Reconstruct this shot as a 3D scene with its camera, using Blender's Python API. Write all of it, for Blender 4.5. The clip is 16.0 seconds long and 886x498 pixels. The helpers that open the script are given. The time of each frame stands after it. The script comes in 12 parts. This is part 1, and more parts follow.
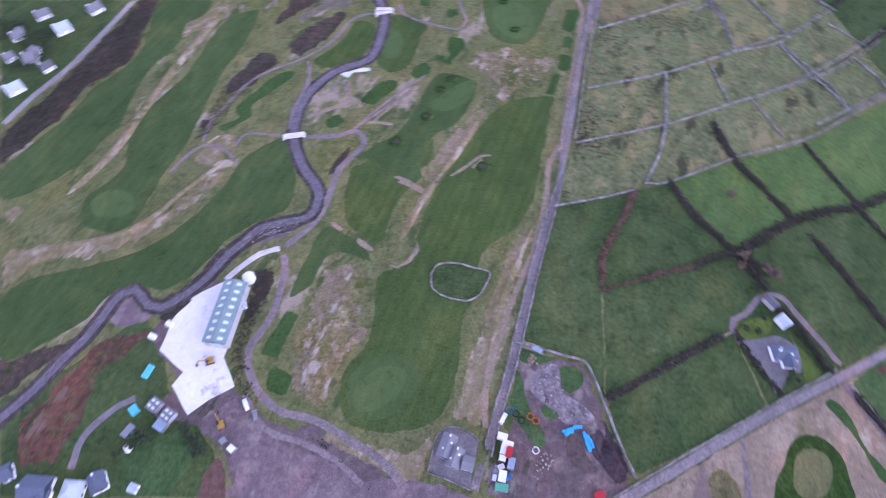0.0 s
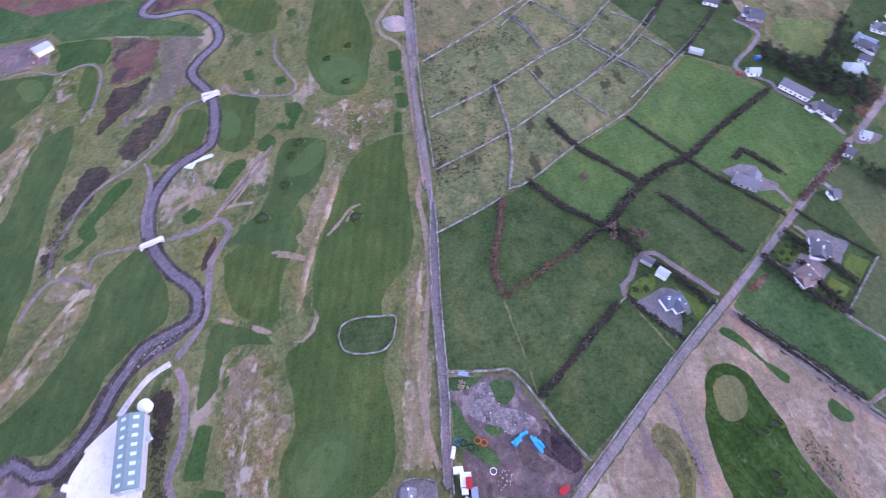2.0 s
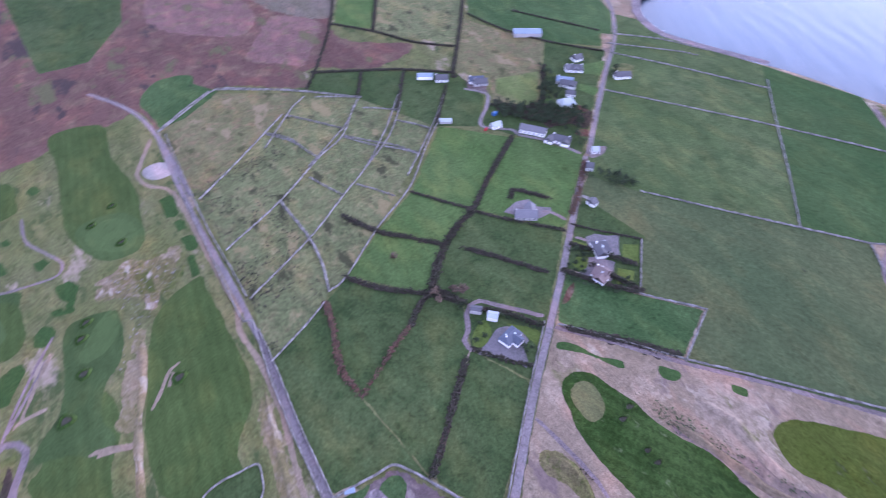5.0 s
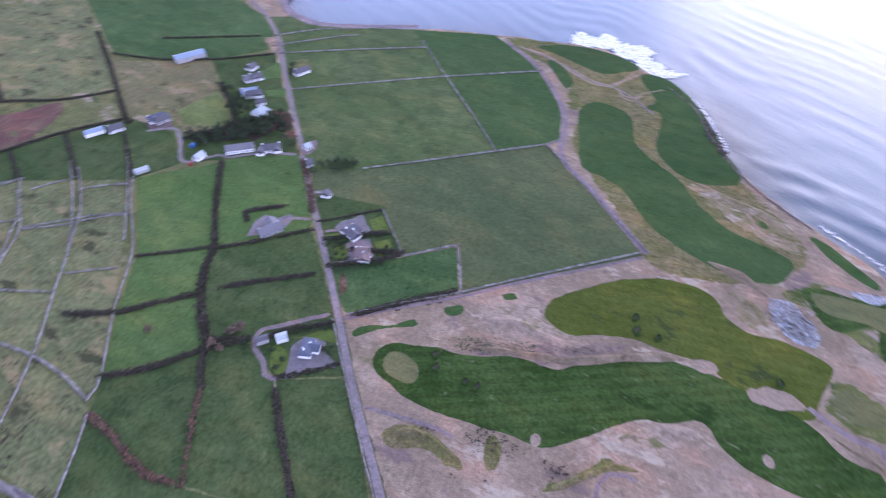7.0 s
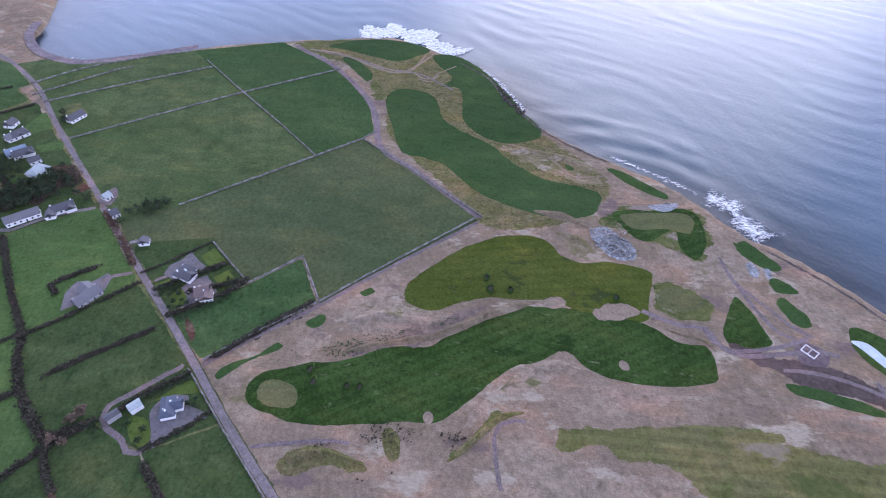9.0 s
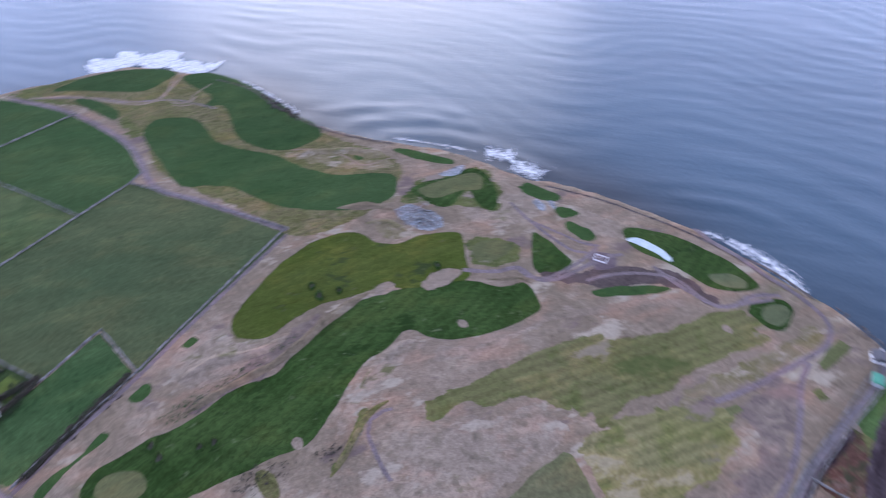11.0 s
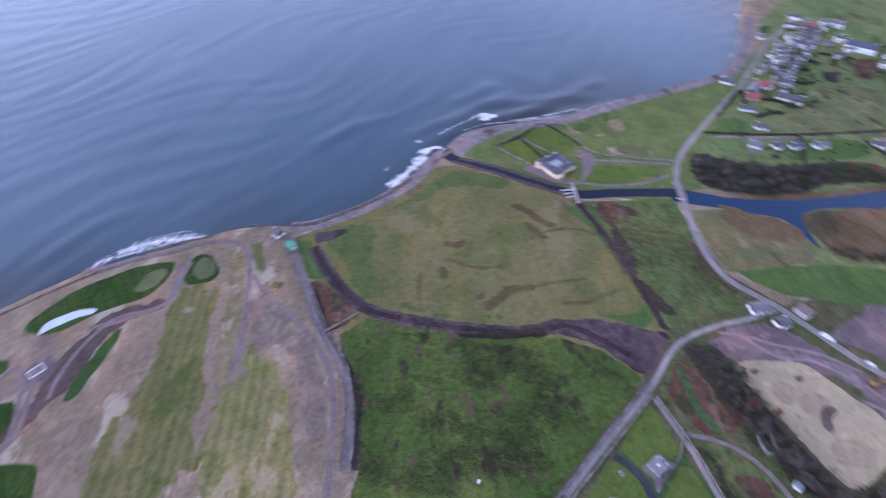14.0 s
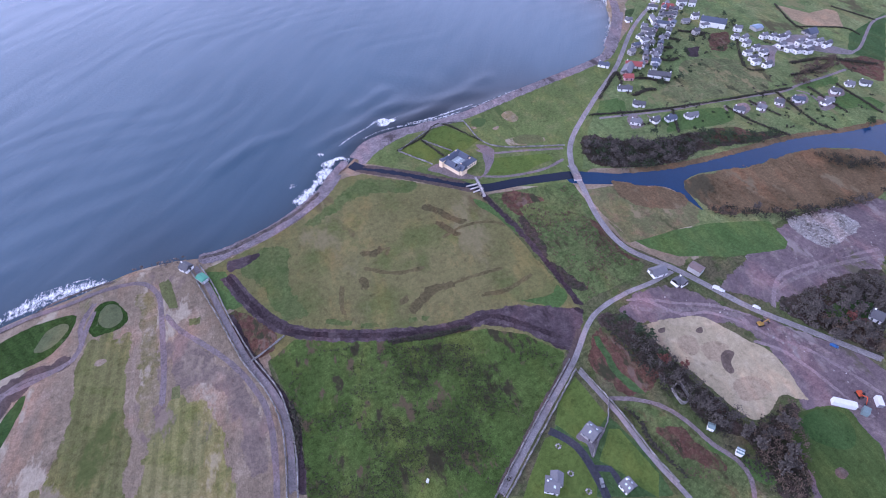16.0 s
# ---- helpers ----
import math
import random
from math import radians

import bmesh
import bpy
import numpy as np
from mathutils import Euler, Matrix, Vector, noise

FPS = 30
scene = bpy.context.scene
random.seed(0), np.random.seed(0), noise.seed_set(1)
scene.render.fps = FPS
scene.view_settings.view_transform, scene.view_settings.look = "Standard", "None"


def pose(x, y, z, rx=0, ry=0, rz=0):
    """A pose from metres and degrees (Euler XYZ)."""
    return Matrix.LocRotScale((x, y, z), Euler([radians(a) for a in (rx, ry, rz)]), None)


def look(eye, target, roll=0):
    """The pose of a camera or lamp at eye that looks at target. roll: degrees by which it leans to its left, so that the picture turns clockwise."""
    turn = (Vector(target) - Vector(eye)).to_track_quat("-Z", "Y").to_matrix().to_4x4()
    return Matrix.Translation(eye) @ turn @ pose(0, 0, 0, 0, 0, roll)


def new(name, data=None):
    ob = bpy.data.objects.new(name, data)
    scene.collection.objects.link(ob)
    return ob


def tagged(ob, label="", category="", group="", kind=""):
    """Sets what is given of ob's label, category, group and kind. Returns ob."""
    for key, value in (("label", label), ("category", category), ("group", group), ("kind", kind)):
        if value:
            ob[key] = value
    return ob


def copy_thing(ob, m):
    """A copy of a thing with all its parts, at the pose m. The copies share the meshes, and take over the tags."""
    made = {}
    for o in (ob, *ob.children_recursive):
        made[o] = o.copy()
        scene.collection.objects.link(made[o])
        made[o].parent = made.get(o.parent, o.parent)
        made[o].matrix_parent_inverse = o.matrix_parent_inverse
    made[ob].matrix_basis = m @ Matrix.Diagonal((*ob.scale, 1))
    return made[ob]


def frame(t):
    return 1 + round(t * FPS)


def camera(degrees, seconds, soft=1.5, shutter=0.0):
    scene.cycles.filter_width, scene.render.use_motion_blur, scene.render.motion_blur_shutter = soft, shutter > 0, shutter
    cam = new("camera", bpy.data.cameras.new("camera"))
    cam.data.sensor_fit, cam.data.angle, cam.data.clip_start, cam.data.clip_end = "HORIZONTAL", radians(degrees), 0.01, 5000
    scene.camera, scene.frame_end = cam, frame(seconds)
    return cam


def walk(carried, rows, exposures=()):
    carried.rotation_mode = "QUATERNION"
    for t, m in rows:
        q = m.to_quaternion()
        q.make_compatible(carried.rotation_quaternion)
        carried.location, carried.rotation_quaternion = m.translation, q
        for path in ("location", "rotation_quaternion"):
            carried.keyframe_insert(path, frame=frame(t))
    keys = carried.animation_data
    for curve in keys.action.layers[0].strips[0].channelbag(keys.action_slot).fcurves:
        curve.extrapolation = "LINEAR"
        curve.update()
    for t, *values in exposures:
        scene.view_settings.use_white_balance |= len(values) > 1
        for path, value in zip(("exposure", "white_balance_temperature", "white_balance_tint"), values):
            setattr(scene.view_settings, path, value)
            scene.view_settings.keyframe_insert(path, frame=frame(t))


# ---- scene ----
cam = camera(77.0, 16.0, soft=1.05, shutter=0.8)
PATH = [
    (0, (0.00, 0.00, 235.00), (0.000, 52.080, 149.632), 1.22),
    (0.5, (-0.09, 0.05, 235.12), (6.794, 51.444, 149.618), 0.85),
    (1, (-0.25, 0.15, 235.27), (10.620, 52.455, 150.730), 0.60),
    (1.5, (-0.37, 0.12, 235.66), (14.966, 53.941, 152.786), 0.39),
    (2, (-0.45, 0.08, 236.12), (19.610, 55.074, 155.043), 0.20),
    (2.5, (-0.45, 0.02, 236.80), (23.255, 53.776, 155.874), 0.08),
    (3, (-0.37, 0.05, 237.50), (26.967, 52.261, 156.715), 0.04),
    (3.2, (-0.27, -0.01, 237.73), (29.194, 52.769, 158.070), -0.09),
    (5.3, (-0.29, -2.62, 240.37), (55.439, 42.825, 170.874), -0.18),
    (5.5, (-0.65, -2.83, 240.47), (57.383, 39.423, 170.847), -0.28),
    (6, (-2.28, -3.33, 240.20), (61.603, 29.210, 170.490), -0.04),
    (6.5, (-4.01, -3.71, 239.62), (64.316, 18.008, 169.909), 0.05),
    (7, (-5.79, -4.03, 239.10), (65.085, 7.112, 169.437), 0.01),
    (7.5, (-7.57, -4.44, 238.77), (64.211, -2.318, 169.176), -0.06),
    (8, (-8.87, -4.96, 238.43), (62.718, -11.027, 168.880), -0.23),
    (8.2, (-9.18, -5.06, 238.36), (61.978, -14.427, 168.724), -0.20),
    (10.3, (-10.99, -4.98, 238.77), (54.805, -32.948, 168.848), -0.15),
    (10.5, (-11.15, -4.94, 238.97), (52.225, -37.604, 168.855), 0.07),
    (11, (-11.73, -4.82, 239.87), (43.872, -49.179, 169.584), 0.31),
    (11.5, (-13.07, -4.45, 241.72), (32.604, -58.795, 171.291), 0.66),
    (12, (-15.04, -4.11, 243.84), (17.548, -67.059, 173.306), 0.75),
    (12.5, (-17.48, -3.75, 245.72), (0.705, -72.176, 175.100), 0.58),
    (13, (-19.88, -2.91, 247.20), (-16.316, -73.480, 176.445), 0.44),
    (13.5, (-21.77, -1.59, 248.42), (-33.291, -71.173, 177.535), 0.05),
    (14, (-22.45, 0.25, 250.01), (-49.122, -64.870, 178.955), 0.09),
    (14.5, (-22.43, 1.41, 251.71), (-59.127, -58.519, 180.560), 0.34),
    (15, (-22.45, 1.80, 253.38), (-61.110, -56.867, 182.224), 0.40),
    (15.5, (-22.51, 1.93, 255.09), (-61.819, -56.295, 183.925), 0.49),
    (16, (-22.49, 1.93, 256.69), (-62.035, -56.148, 185.526), 0.46),
]
walk(cam, [(t, look(eye, target, roll)) for t, eye, target, roll in PATH],
     exposures=[(0.0, 0.1, 5600, 27), (3.0, 0.3, 5550, 27), (6.0, 0.27, 5420, 28), (8.0, -0.1, 5800, 18), (11.0, -0.26, 5650, 14), (12.5, -0.33, 5700, 13), (14.5, -0.2, 5600, 20), (16.0, -0.11, 5600, 21)])

# ---- world and light: a low sun behind thin cloud over the sea ----
SUN_AZ, SUN_EL = 122.0, 22.0       # degrees clockwise from +y, degrees above the horizon
world = bpy.data.worlds.new("evening_sky")
scene.world = world
world.use_nodes = True
wn = world.node_tree
sky = wn.nodes.new("ShaderNodeTexSky")
sky.sky_type, sky.sun_disc = "NISHITA", False
sky.sun_elevation, sky.sun_rotation = radians(SUN_EL), radians(SUN_AZ)
sky.air_density, sky.dust_density, sky.ozone_density = 1.0, 3.0, 2.0
cloud = wn.nodes.new("ShaderNodeTexNoise")
cloud.inputs["Scale"].default_value, cloud.inputs["Detail"].default_value = 2.2, 5
veil = wn.nodes.new("ShaderNodeMapRange")
veil.inputs["To Min"].default_value, veil.inputs["To Max"].default_value = 0.6, 0.92
wn.links.new(cloud.outputs["Fac"], veil.inputs["Value"])
cover = wn.nodes.new("ShaderNodeMix")
cover.data_type = "RGBA"
# lilac-grey overcast, paler towards the horizon and round the hidden sun
way = wn.nodes.new("ShaderNodeTexCoord").outputs["Generated"]
split = wn.nodes.new("ShaderNodeSeparateXYZ")
wn.links.new(way, split.inputs[0])
low = wn.nodes.new("ShaderNodeMapRange")
for key, value in (("From Min", 0.0), ("From Max", 0.75), ("To Min", 3.5), ("To Max", 0.4)):
    low.inputs[key].default_value = value
wn.links.new(split.outputs["Z"], low.inputs["Value"])
facing = wn.nodes.new("ShaderNodeVectorMath")
facing.operation = "DOT_PRODUCT"
facing.inputs[1].default_value = (math.sin(radians(SUN_AZ)) * math.cos(radians(SUN_EL)), math.cos(radians(SUN_AZ)) * math.cos(radians(SUN_EL)), math.sin(radians(SUN_EL)))
wn.links.new(way, facing.inputs[0])
glow = wn.nodes.new("ShaderNodeMapRange")
glow.interpolation_type = "SMOOTHSTEP"
for key, value in (("From Min", 0.1), ("From Max", 1.0), ("To Min", 0.0), ("To Max", 0.7)):
    glow.inputs[key].default_value = value
wn.links.new(facing.outputs["Value"], glow.inputs["Value"])
pale = wn.nodes.new("ShaderNodeMath")
wn.links.new(low.outputs[0], pale.inputs[0])
wn.links.new(glow.outputs[0], pale.inputs[1])
grey = wn.nodes.new("ShaderNodeVectorMath")
grey.operation = "SCALE"
grey.inputs[0].default_value = (7.5, 7.9, 10.8)
wn.links.new(pale.outputs[0], grey.inputs["Scale"])
wn.links.new(grey.outputs[0], cover.inputs["B"])
wn.links.new(veil.outputs[0], cover.inputs["Factor"])
wn.links.new(sky.outputs[0], cover.inputs["A"])
wn.links.new(cover.outputs["Result"], wn.nodes["Background"].inputs[0])
wn.nodes["Background"].inputs[1].default_value = 0.15
sun_data = bpy.data.lights.new("sun", "SUN")
sun_data.energy, sun_data.angle, sun_data.color = 0.8, radians(38), (1.0, 0.9, 0.82)
sun = new("sun", sun_data)
az, el = radians(SUN_AZ), radians(SUN_EL)
sun.matrix_world = look((0, 0, 300), (-math.sin(az) * math.cos(el) * 100, -math.cos(az) * math.cos(el) * 100, 300 - math.sin(el) * 100))

# ---- materials ----
MATS = {}
# how far, in metres, each kind of ground thins out into its neighbour
FEATHER = {"tan_mauve": 14.0, "tan_rough": 8.0, "rough_rock": 8.0, "bracken": 6.0, "bracken_red": 4.0, "bracken_dark": 4.0, "heath": 6.0, "tan_dune": 6.0, "rough_green": 9.0,
           "striped_pale": 6.0, "sand_pink": 5.0, "dirt_mauve": 5.0, "dirt_purple": 4.0, "dug_purple": 3.0, "dirt_dark": 3.0, "dirt_dark2": 4.0, "reed_brown": 3.0, "sand_pale": 1.5,
           "rock_pale": 3.0, "mown_a": 1.6, "mown_b": 1.2, "mown_c": 1.6, "mown_d": 1.6, "mown_e": 1.2, "mown_olive": 1.4, "green_a": 1.0, "green_ring": 1.6,
           "green_dry": 1.6, "grass_olive": 4.0, "grass_mid": 1.0, "grass_dark": 1.5, "grass_bright": 1.0, "grass_scrub": 1.5, "marsh": 2.5, "marsh_green": 12.0, "flush_dark": 6.0, "white_sand": 1.5,
           "sand_arena": 2.0, "pasture_pale": 1.5, "gravel_mauve": 0.9, "sand_path": 1.6, "road_grey": 0.25, "lane_grey": 0.4, "flush": 2.6, "verge": 2.0, "shingle": 2.0, "rock_dark": 1.5, "tan_field": 1.0, "foam": 4.0, "green_pale": 1.0, "moor_pink": 8.0, "striped_green": 5.0, "paddock_olive": 1.0, "pad_olive": 0.6, "tuft_olive": 6.0, "dune_shade": 3.0, "rock_blue": 2.5, "bank_dark": 2.0, "sand_damp": 9.0, "track_lilac": 1.5}


def surface(name, cols, big=0.02, fine=0.6, rough=0.95, bump=0.4, contrast=0.5, stripe=None, spots=(), metal=0.0, mound=0.0, ground=True):
    """A ground or wall surface: two colours mixed by broad, middling and fine noise, with optional mown stripes
    (angle in degrees, width in metres, strength), optional spots (colour, scale, amount) and low mounds.
    Where a mesh marks its rim, the surface thins out there into ragged tufts."""
    m = bpy.data.materials.new(name)
    m.use_nodes = True
    nt, nodes, link = m.node_tree, m.node_tree.nodes, m.node_tree.links.new
    bsdf = nodes["Principled BSDF"]
    pos = nodes.new("ShaderNodeTexCoord").outputs["Object"]

    def noise_node(scale, detail, rough_=0.6):
        n = nodes.new("ShaderNodeTexNoise")
        n.inputs["Scale"].default_value, n.inputs["Detail"].default_value, n.inputs["Roughness"].default_value = scale, detail, rough_
        link(pos, n.inputs["Vector"])
        return n.outputs["Fac"]

    def ramp(fac, lo, hi):
        r = nodes.new("ShaderNodeMapRange")
        r.inputs["From Min"].default_value, r.inputs["From Max"].default_value = lo, hi
        link(fac, r.inputs["Value"])
        return r.outputs[0]

    def mix(fac, a, b, mode="MIX"):
        x = nodes.new("ShaderNodeMix")
        x.data_type, x.blend_type = "RGBA", mode
        for sock, v in ((x.inputs["Factor"], fac), (x.inputs["A"], a), (x.inputs["B"], b)):
            if isinstance(v, bpy.types.NodeSocket):
                link(v, sock)
            elif isinstance(v, (int, float)):
                sock.default_value = v
            else:
                sock.default_value = (*v, 1)
        return x.outputs["Result"]

    half = contrast / 2
    drift = nodes.new("ShaderNodeMapping")           # growth and wear drawn out along the shore
    drift.vector_type = "TEXTURE"
    drift.inputs["Rotation"].default_value, drift.inputs["Scale"].default_value = (0, 0, radians(70)), (1.9, 1.0, 1.0)
    link(pos, drift.inputs["Vector"])
    broad, grain = noise_node(big, 7, 0.57), noise_node(fine, 9, 0.82)
    col = mix(ramp(broad, 0.5 - 0.14 / contrast * 0.5, 0.5 + 0.14 / contrast * 0.5), cols[0], cols[1])
    if len(cols) > 2:
        col = mix(ramp(noise_node(big * 3.7, 7, 0.6), 0.5, 0.64), col, cols[2])
    mid = noise_node((big * fine) ** 0.5, 7, 0.75)
    link(drift.outputs[0], mid.node.inputs["Vector"])
    if ground:
        link(drift.outputs[0], broad.node.inputs["Vector"])
        lush = ramp(noise_node(0.009, 6, 0.65), 0.38, 0.62)
        col = mix(0.16 + half * 0.5, col, mix(lush, (0.36, 0.38, 0.38), (0.64, 0.62, 0.6)), "OVERLAY")
        dry = noise_node(0.045, 8, 0.62)
        link(drift.outputs[0], dry.node.inputs["Vector"])
        col = mix(ramp(dry, 0.5, 0.72), col, mix(1.0, col, (1.5, 1.22, 1.15), "MULTIPLY"))
        col = mix(ramp(noise_node(0.17, 8, 0.68), 0.56, 0.72), col, mix(1.0, col, (0.62, 0.62, 0.6), "MULTIPLY"))
    col = mix(min(1.0, half * 1.3), col, mix(ramp(mid, 0.3, 0.7), (0.2, 0.2, 0.2), (0.8, 0.8, 0.8)), "OVERLAY")
    col = mix(min(1.0, half * 1.9), col, mix(ramp(grain, 0.34, 0.66), (0.12, 0.12, 0.12), (0.88, 0.88, 0.88)), "OVERLAY")
    if ground:
        col = mix(min(1.0, half * 1.6), col, mix(ramp(noise_node(fine * 4.5, 4, 0.8), 0.36, 0.64), (0.2, 0.2, 0.2), (0.8, 0.8, 0.8)), "OVERLAY")
    if stripe:
        angle, width, strength = stripe
        mp = nodes.new("ShaderNodeMapping")
        mp.inputs["Rotation"].default_value = (0, 0, radians(angle))
        link(pos, mp.inputs["Vector"])
        w = nodes.new("ShaderNodeTexWave")
        w.inputs["Scale"].default_value, w.inputs["Distortion"].default_value = 0.314 / width * 0.5, 0.8
        w.inputs["Detail"].default_value, w.inputs["Detail Scale"].default_value = 2.0, 0.6
        link(mp.outputs[0], w.inputs["Vector"])
        col = mix(strength, col, mix(ramp(w.outputs["Fac"], 0.35, 0.65), (0.3, 0.3, 0.3), (0.7, 0.7, 0.7)), "OVERLAY")
    for scol, sscale, amount in spots:
        fleck = noise_node(sscale, 8, 0.66)
        if ground:
            link(drift.outputs[0], fleck.node.inputs["Vector"])
        edge = 0.66 - amount * 0.3
        col = mix(ramp(fleck, edge, edge + 0.05), col, mix(ramp(grain, 0.3, 0.7), tuple(c * 0.72 for c in scol), tuple(c * 1.28 for c in scol)))
    link(col, bsdf.inputs["Base Color"])
    bsdf.inputs["Roughness"].default_value, bsdf.inputs["Metallic"].default_value = rough, metal
    bsdf.inputs["Specular IOR Level"].default_value = 0.04 if ground else 0.2
    if bump:
        b = nodes.new("ShaderNodeBump")
        b.inputs["Strength"].default_value, b.inputs["Distance"].default_value = bump, 0.25
        link(grain, b.inputs["Height"])
        if mound:
            b0 = nodes.new("ShaderNodeBump")
            b0.inputs["Strength"].default_value, b0.inputs["Distance"].default_value = 0.8, mound
            link(mid, b0.inputs["Height"])
            link(b0.outputs[0], b.inputs["Normal"])
        link(b.outputs[0], bsdf.inputs["Normal"])
    rim = nodes.new("ShaderNodeAttribute")
    rim.attribute_name = "rim"
    tuft = nodes.new("ShaderNodeMath")
    tuft.operation = "MULTIPLY_ADD"
    tuft.inputs[1].default_value = 2.2
    ragged = noise_node(0.7 if name == "foam" else 0.16, 9, 0.74)
    link(drift.outputs[0], ragged.node.inputs["Vector"])
    link(ragged, tuft.inputs[0])
    link(rim.outputs["Fac"], tuft.inputs[2])
    thin = nodes.new("ShaderNodeMapRange")
    for key, value in (("From Min", 1.35 if name == "foam" else 1.599), ("From Max", 1.75 if name == "foam" else 1.601), ("To Min", 1.0), ("To Max", 0.0)):
        thin.inputs[key].default_value = value
    link(tuft.outputs[0], thin.inputs["Value"])
    if name in FEATHER:
        link(thin.outputs[0], bsdf.inputs["Alpha"])
    MATS[name] = m
    return m


def plain(name, col, rough=0.6, metal=0.0, fine=1.5):
    """Paint, slate, plaster: one colour with slight grime."""
    return surface(name, (col, tuple(c * 0.86 for c in col)), 0.3, fine, rough, 0.15, 0.25, metal=metal, ground=False)


DARK = (0.016, 0.018, 0.014)
surface("grass_olive", ((0.1138, 0.126, 0.0486), (0.142, 0.142, 0.068), (0.0906, 0.108, 0.0409)), 0.03, 0.5, contrast=0.6, spots=(((0.0634, 0.086, 0.0327), 0.05, 0.3), ((0.17, 0.16, 0.07), 0.04, 0.32), ((0.29, 0.235, 0.175), 0.03, 0.29)))
surface("grass_mid", ((0.0491, 0.0782, 0.0275), (0.0668, 0.0938, 0.0368), (0.0414, 0.0672, 0.0247)), 0.02, 0.5, contrast=0.6)
surface("grass_coast", ((0.068, 0.1012, 0.0371), (0.0936, 0.1235, 0.0511), (0.057, 0.0871, 0.0337)), 0.014, 0.5, contrast=0.55)
surface("grass_bright", ((0.0657, 0.1159, 0.0346), (0.0824, 0.1304, 0.0437)), 0.025, 0.5, contrast=0.5)
surface("grass_dark", ((0.0459, 0.0875, 0.0309), (0.0642, 0.1074, 0.0406)), 0.02, 0.4, contrast=0.6, spots=(((0.0374, 0.0546, 0.0259), 0.08, 0.1),))
surface("grass_seaward", ((0.0395, 0.081, 0.027), (0.0579, 0.0952, 0.0349)), 0.012, 0.4)
surface("grass_olive_field", ((0.064, 0.0915, 0.0408), (0.0876, 0.106, 0.0479)), 0.012, 0.4, spots=(((0.0466, 0.0578, 0.0379), 0.03, 0.06),))
surface("grass_scrub", ((0.0604, 0.0966, 0.0248), (0.0787, 0.1117, 0.0318)), 0.02, 0.35, contrast=0.7, spots=(((0.0884, 0.0712, 0.0399), 0.018, 0.2), ((0.0468, 0.0427, 0.0247), 0.07, 0.3), ((0.0988, 0.0762, 0.0456), 0.11, 0.27)))
surface("links_turf", ((0.1215, 0.1536, 0.0541), (0.1044, 0.1392, 0.0463), (0.1477, 0.1613, 0.0657)), 0.016, 0.45, contrast=0.6, spots=(((0.22, 0.1837, 0.0892), 0.02, 0.16), ((0.0806, 0.1113, 0.0371), 0.02, 0.25)))
surface("village_grass", ((0.1248, 0.1725, 0.0653), (0.1619, 0.1848, 0.0813), (0.0968, 0.1331, 0.0516)), 0.012, 0.4, contrast=0.7, spots=(((0.0952, 0.0887, 0.0459), 0.02, 0.25), ((0.1777, 0.1725, 0.0797), 0.03, 0.3)))
surface("verge", ((0.085, 0.10, 0.042), (0.105, 0.095, 0.055), (0.065, 0.085, 0.032)), 0.03, 0.5, contrast=0.8)
surface("riverside", ((0.088, 0.1207, 0.0427), (0.11, 0.1265, 0.0522), (0.077, 0.1092, 0.038)), 0.022, 0.4, contrast=0.8, spots=(((0.1375, 0.0805, 0.0427), 0.022, 0.32), ((0.055, 0.0517, 0.0266), 0.05, 0.28)))
surface("pasture_rough", ((0.1344, 0.1476, 0.0688), (0.1154, 0.1331, 0.0603), (0.1642, 0.1573, 0.0797)), 0.03, 0.4, contrast=0.7, spots=(((0.2222, 0.1876, 0.0947), 0.04, 0.3), ((0.06, 0.0629, 0.033), 0.07, 0.3)))
surface("pasture_pale", ((0.1508, 0.1418, 0.0722), (0.1204, 0.126, 0.0578), (0.173, 0.1365, 0.0773)), 0.03, 0.4, spots=(((0.0765, 0.0788, 0.0367), 0.06, 0.3), ((0.2271, 0.1837, 0.1063), 0.05, 0.3)))
surface("mown_a", ((0.0487, 0.08, 0.027), (0.0599, 0.093, 0.0333)), 0.02, 0.8, contrast=0.45, stripe=(20, 3.0, 0.07))
surface("mown_b", ((0.0381, 0.0765, 0.0226), (0.0491, 0.0882, 0.0284)), 0.04, 0.6, contrast=0.5)
surface("mown_c", ((0.0536, 0.084, 0.025), (0.0657, 0.097, 0.0307)), 0.02, 0.8, contrast=0.5, stripe=(20, 2.6, 0.11))
surface("mown_d", ((0.0375, 0.0736, 0.0236), (0.0491, 0.0868, 0.0306)), 0.02, 0.6, contrast=0.5)
surface("mown_e", ((0.0291, 0.0571, 0.014), (0.043, 0.0744, 0.0203)), 0.03, 0.5, contrast=0.7, stripe=(168, 3.0, 0.2), spots=(((0.0216, 0.0433, 0.0114), 0.05, 0.28), ((0.1041, 0.1298, 0.0588), 0.2, 0.16)))
surface("mown_olive", ((0.06, 0.082, 0.015), (0.073, 0.092, 0.02)), 0.03, 0.6, contrast=0.6, stripe=(189, 3.0, 0.12), spots=(((0.0413, 0.0585, 0.0185), 0.05, 0.28), ((0.1032, 0.1032, 0.0477), 0.1, 0.16)))
surface("green_a", ((0.069, 0.1092, 0.0374), (0.0774, 0.1176, 0.0418)), 0.05, 1.0, contrast=0.25)
surface("green_ring", ((0.0592, 0.0945, 0.0321), (0.0683, 0.1035, 0.0361)), 0.05, 0.8, contrast=0.3)
surface("green_dry", ((0.1206, 0.125, 0.0557), (0.1019, 0.115, 0.0504)), 0.06, 0.8)
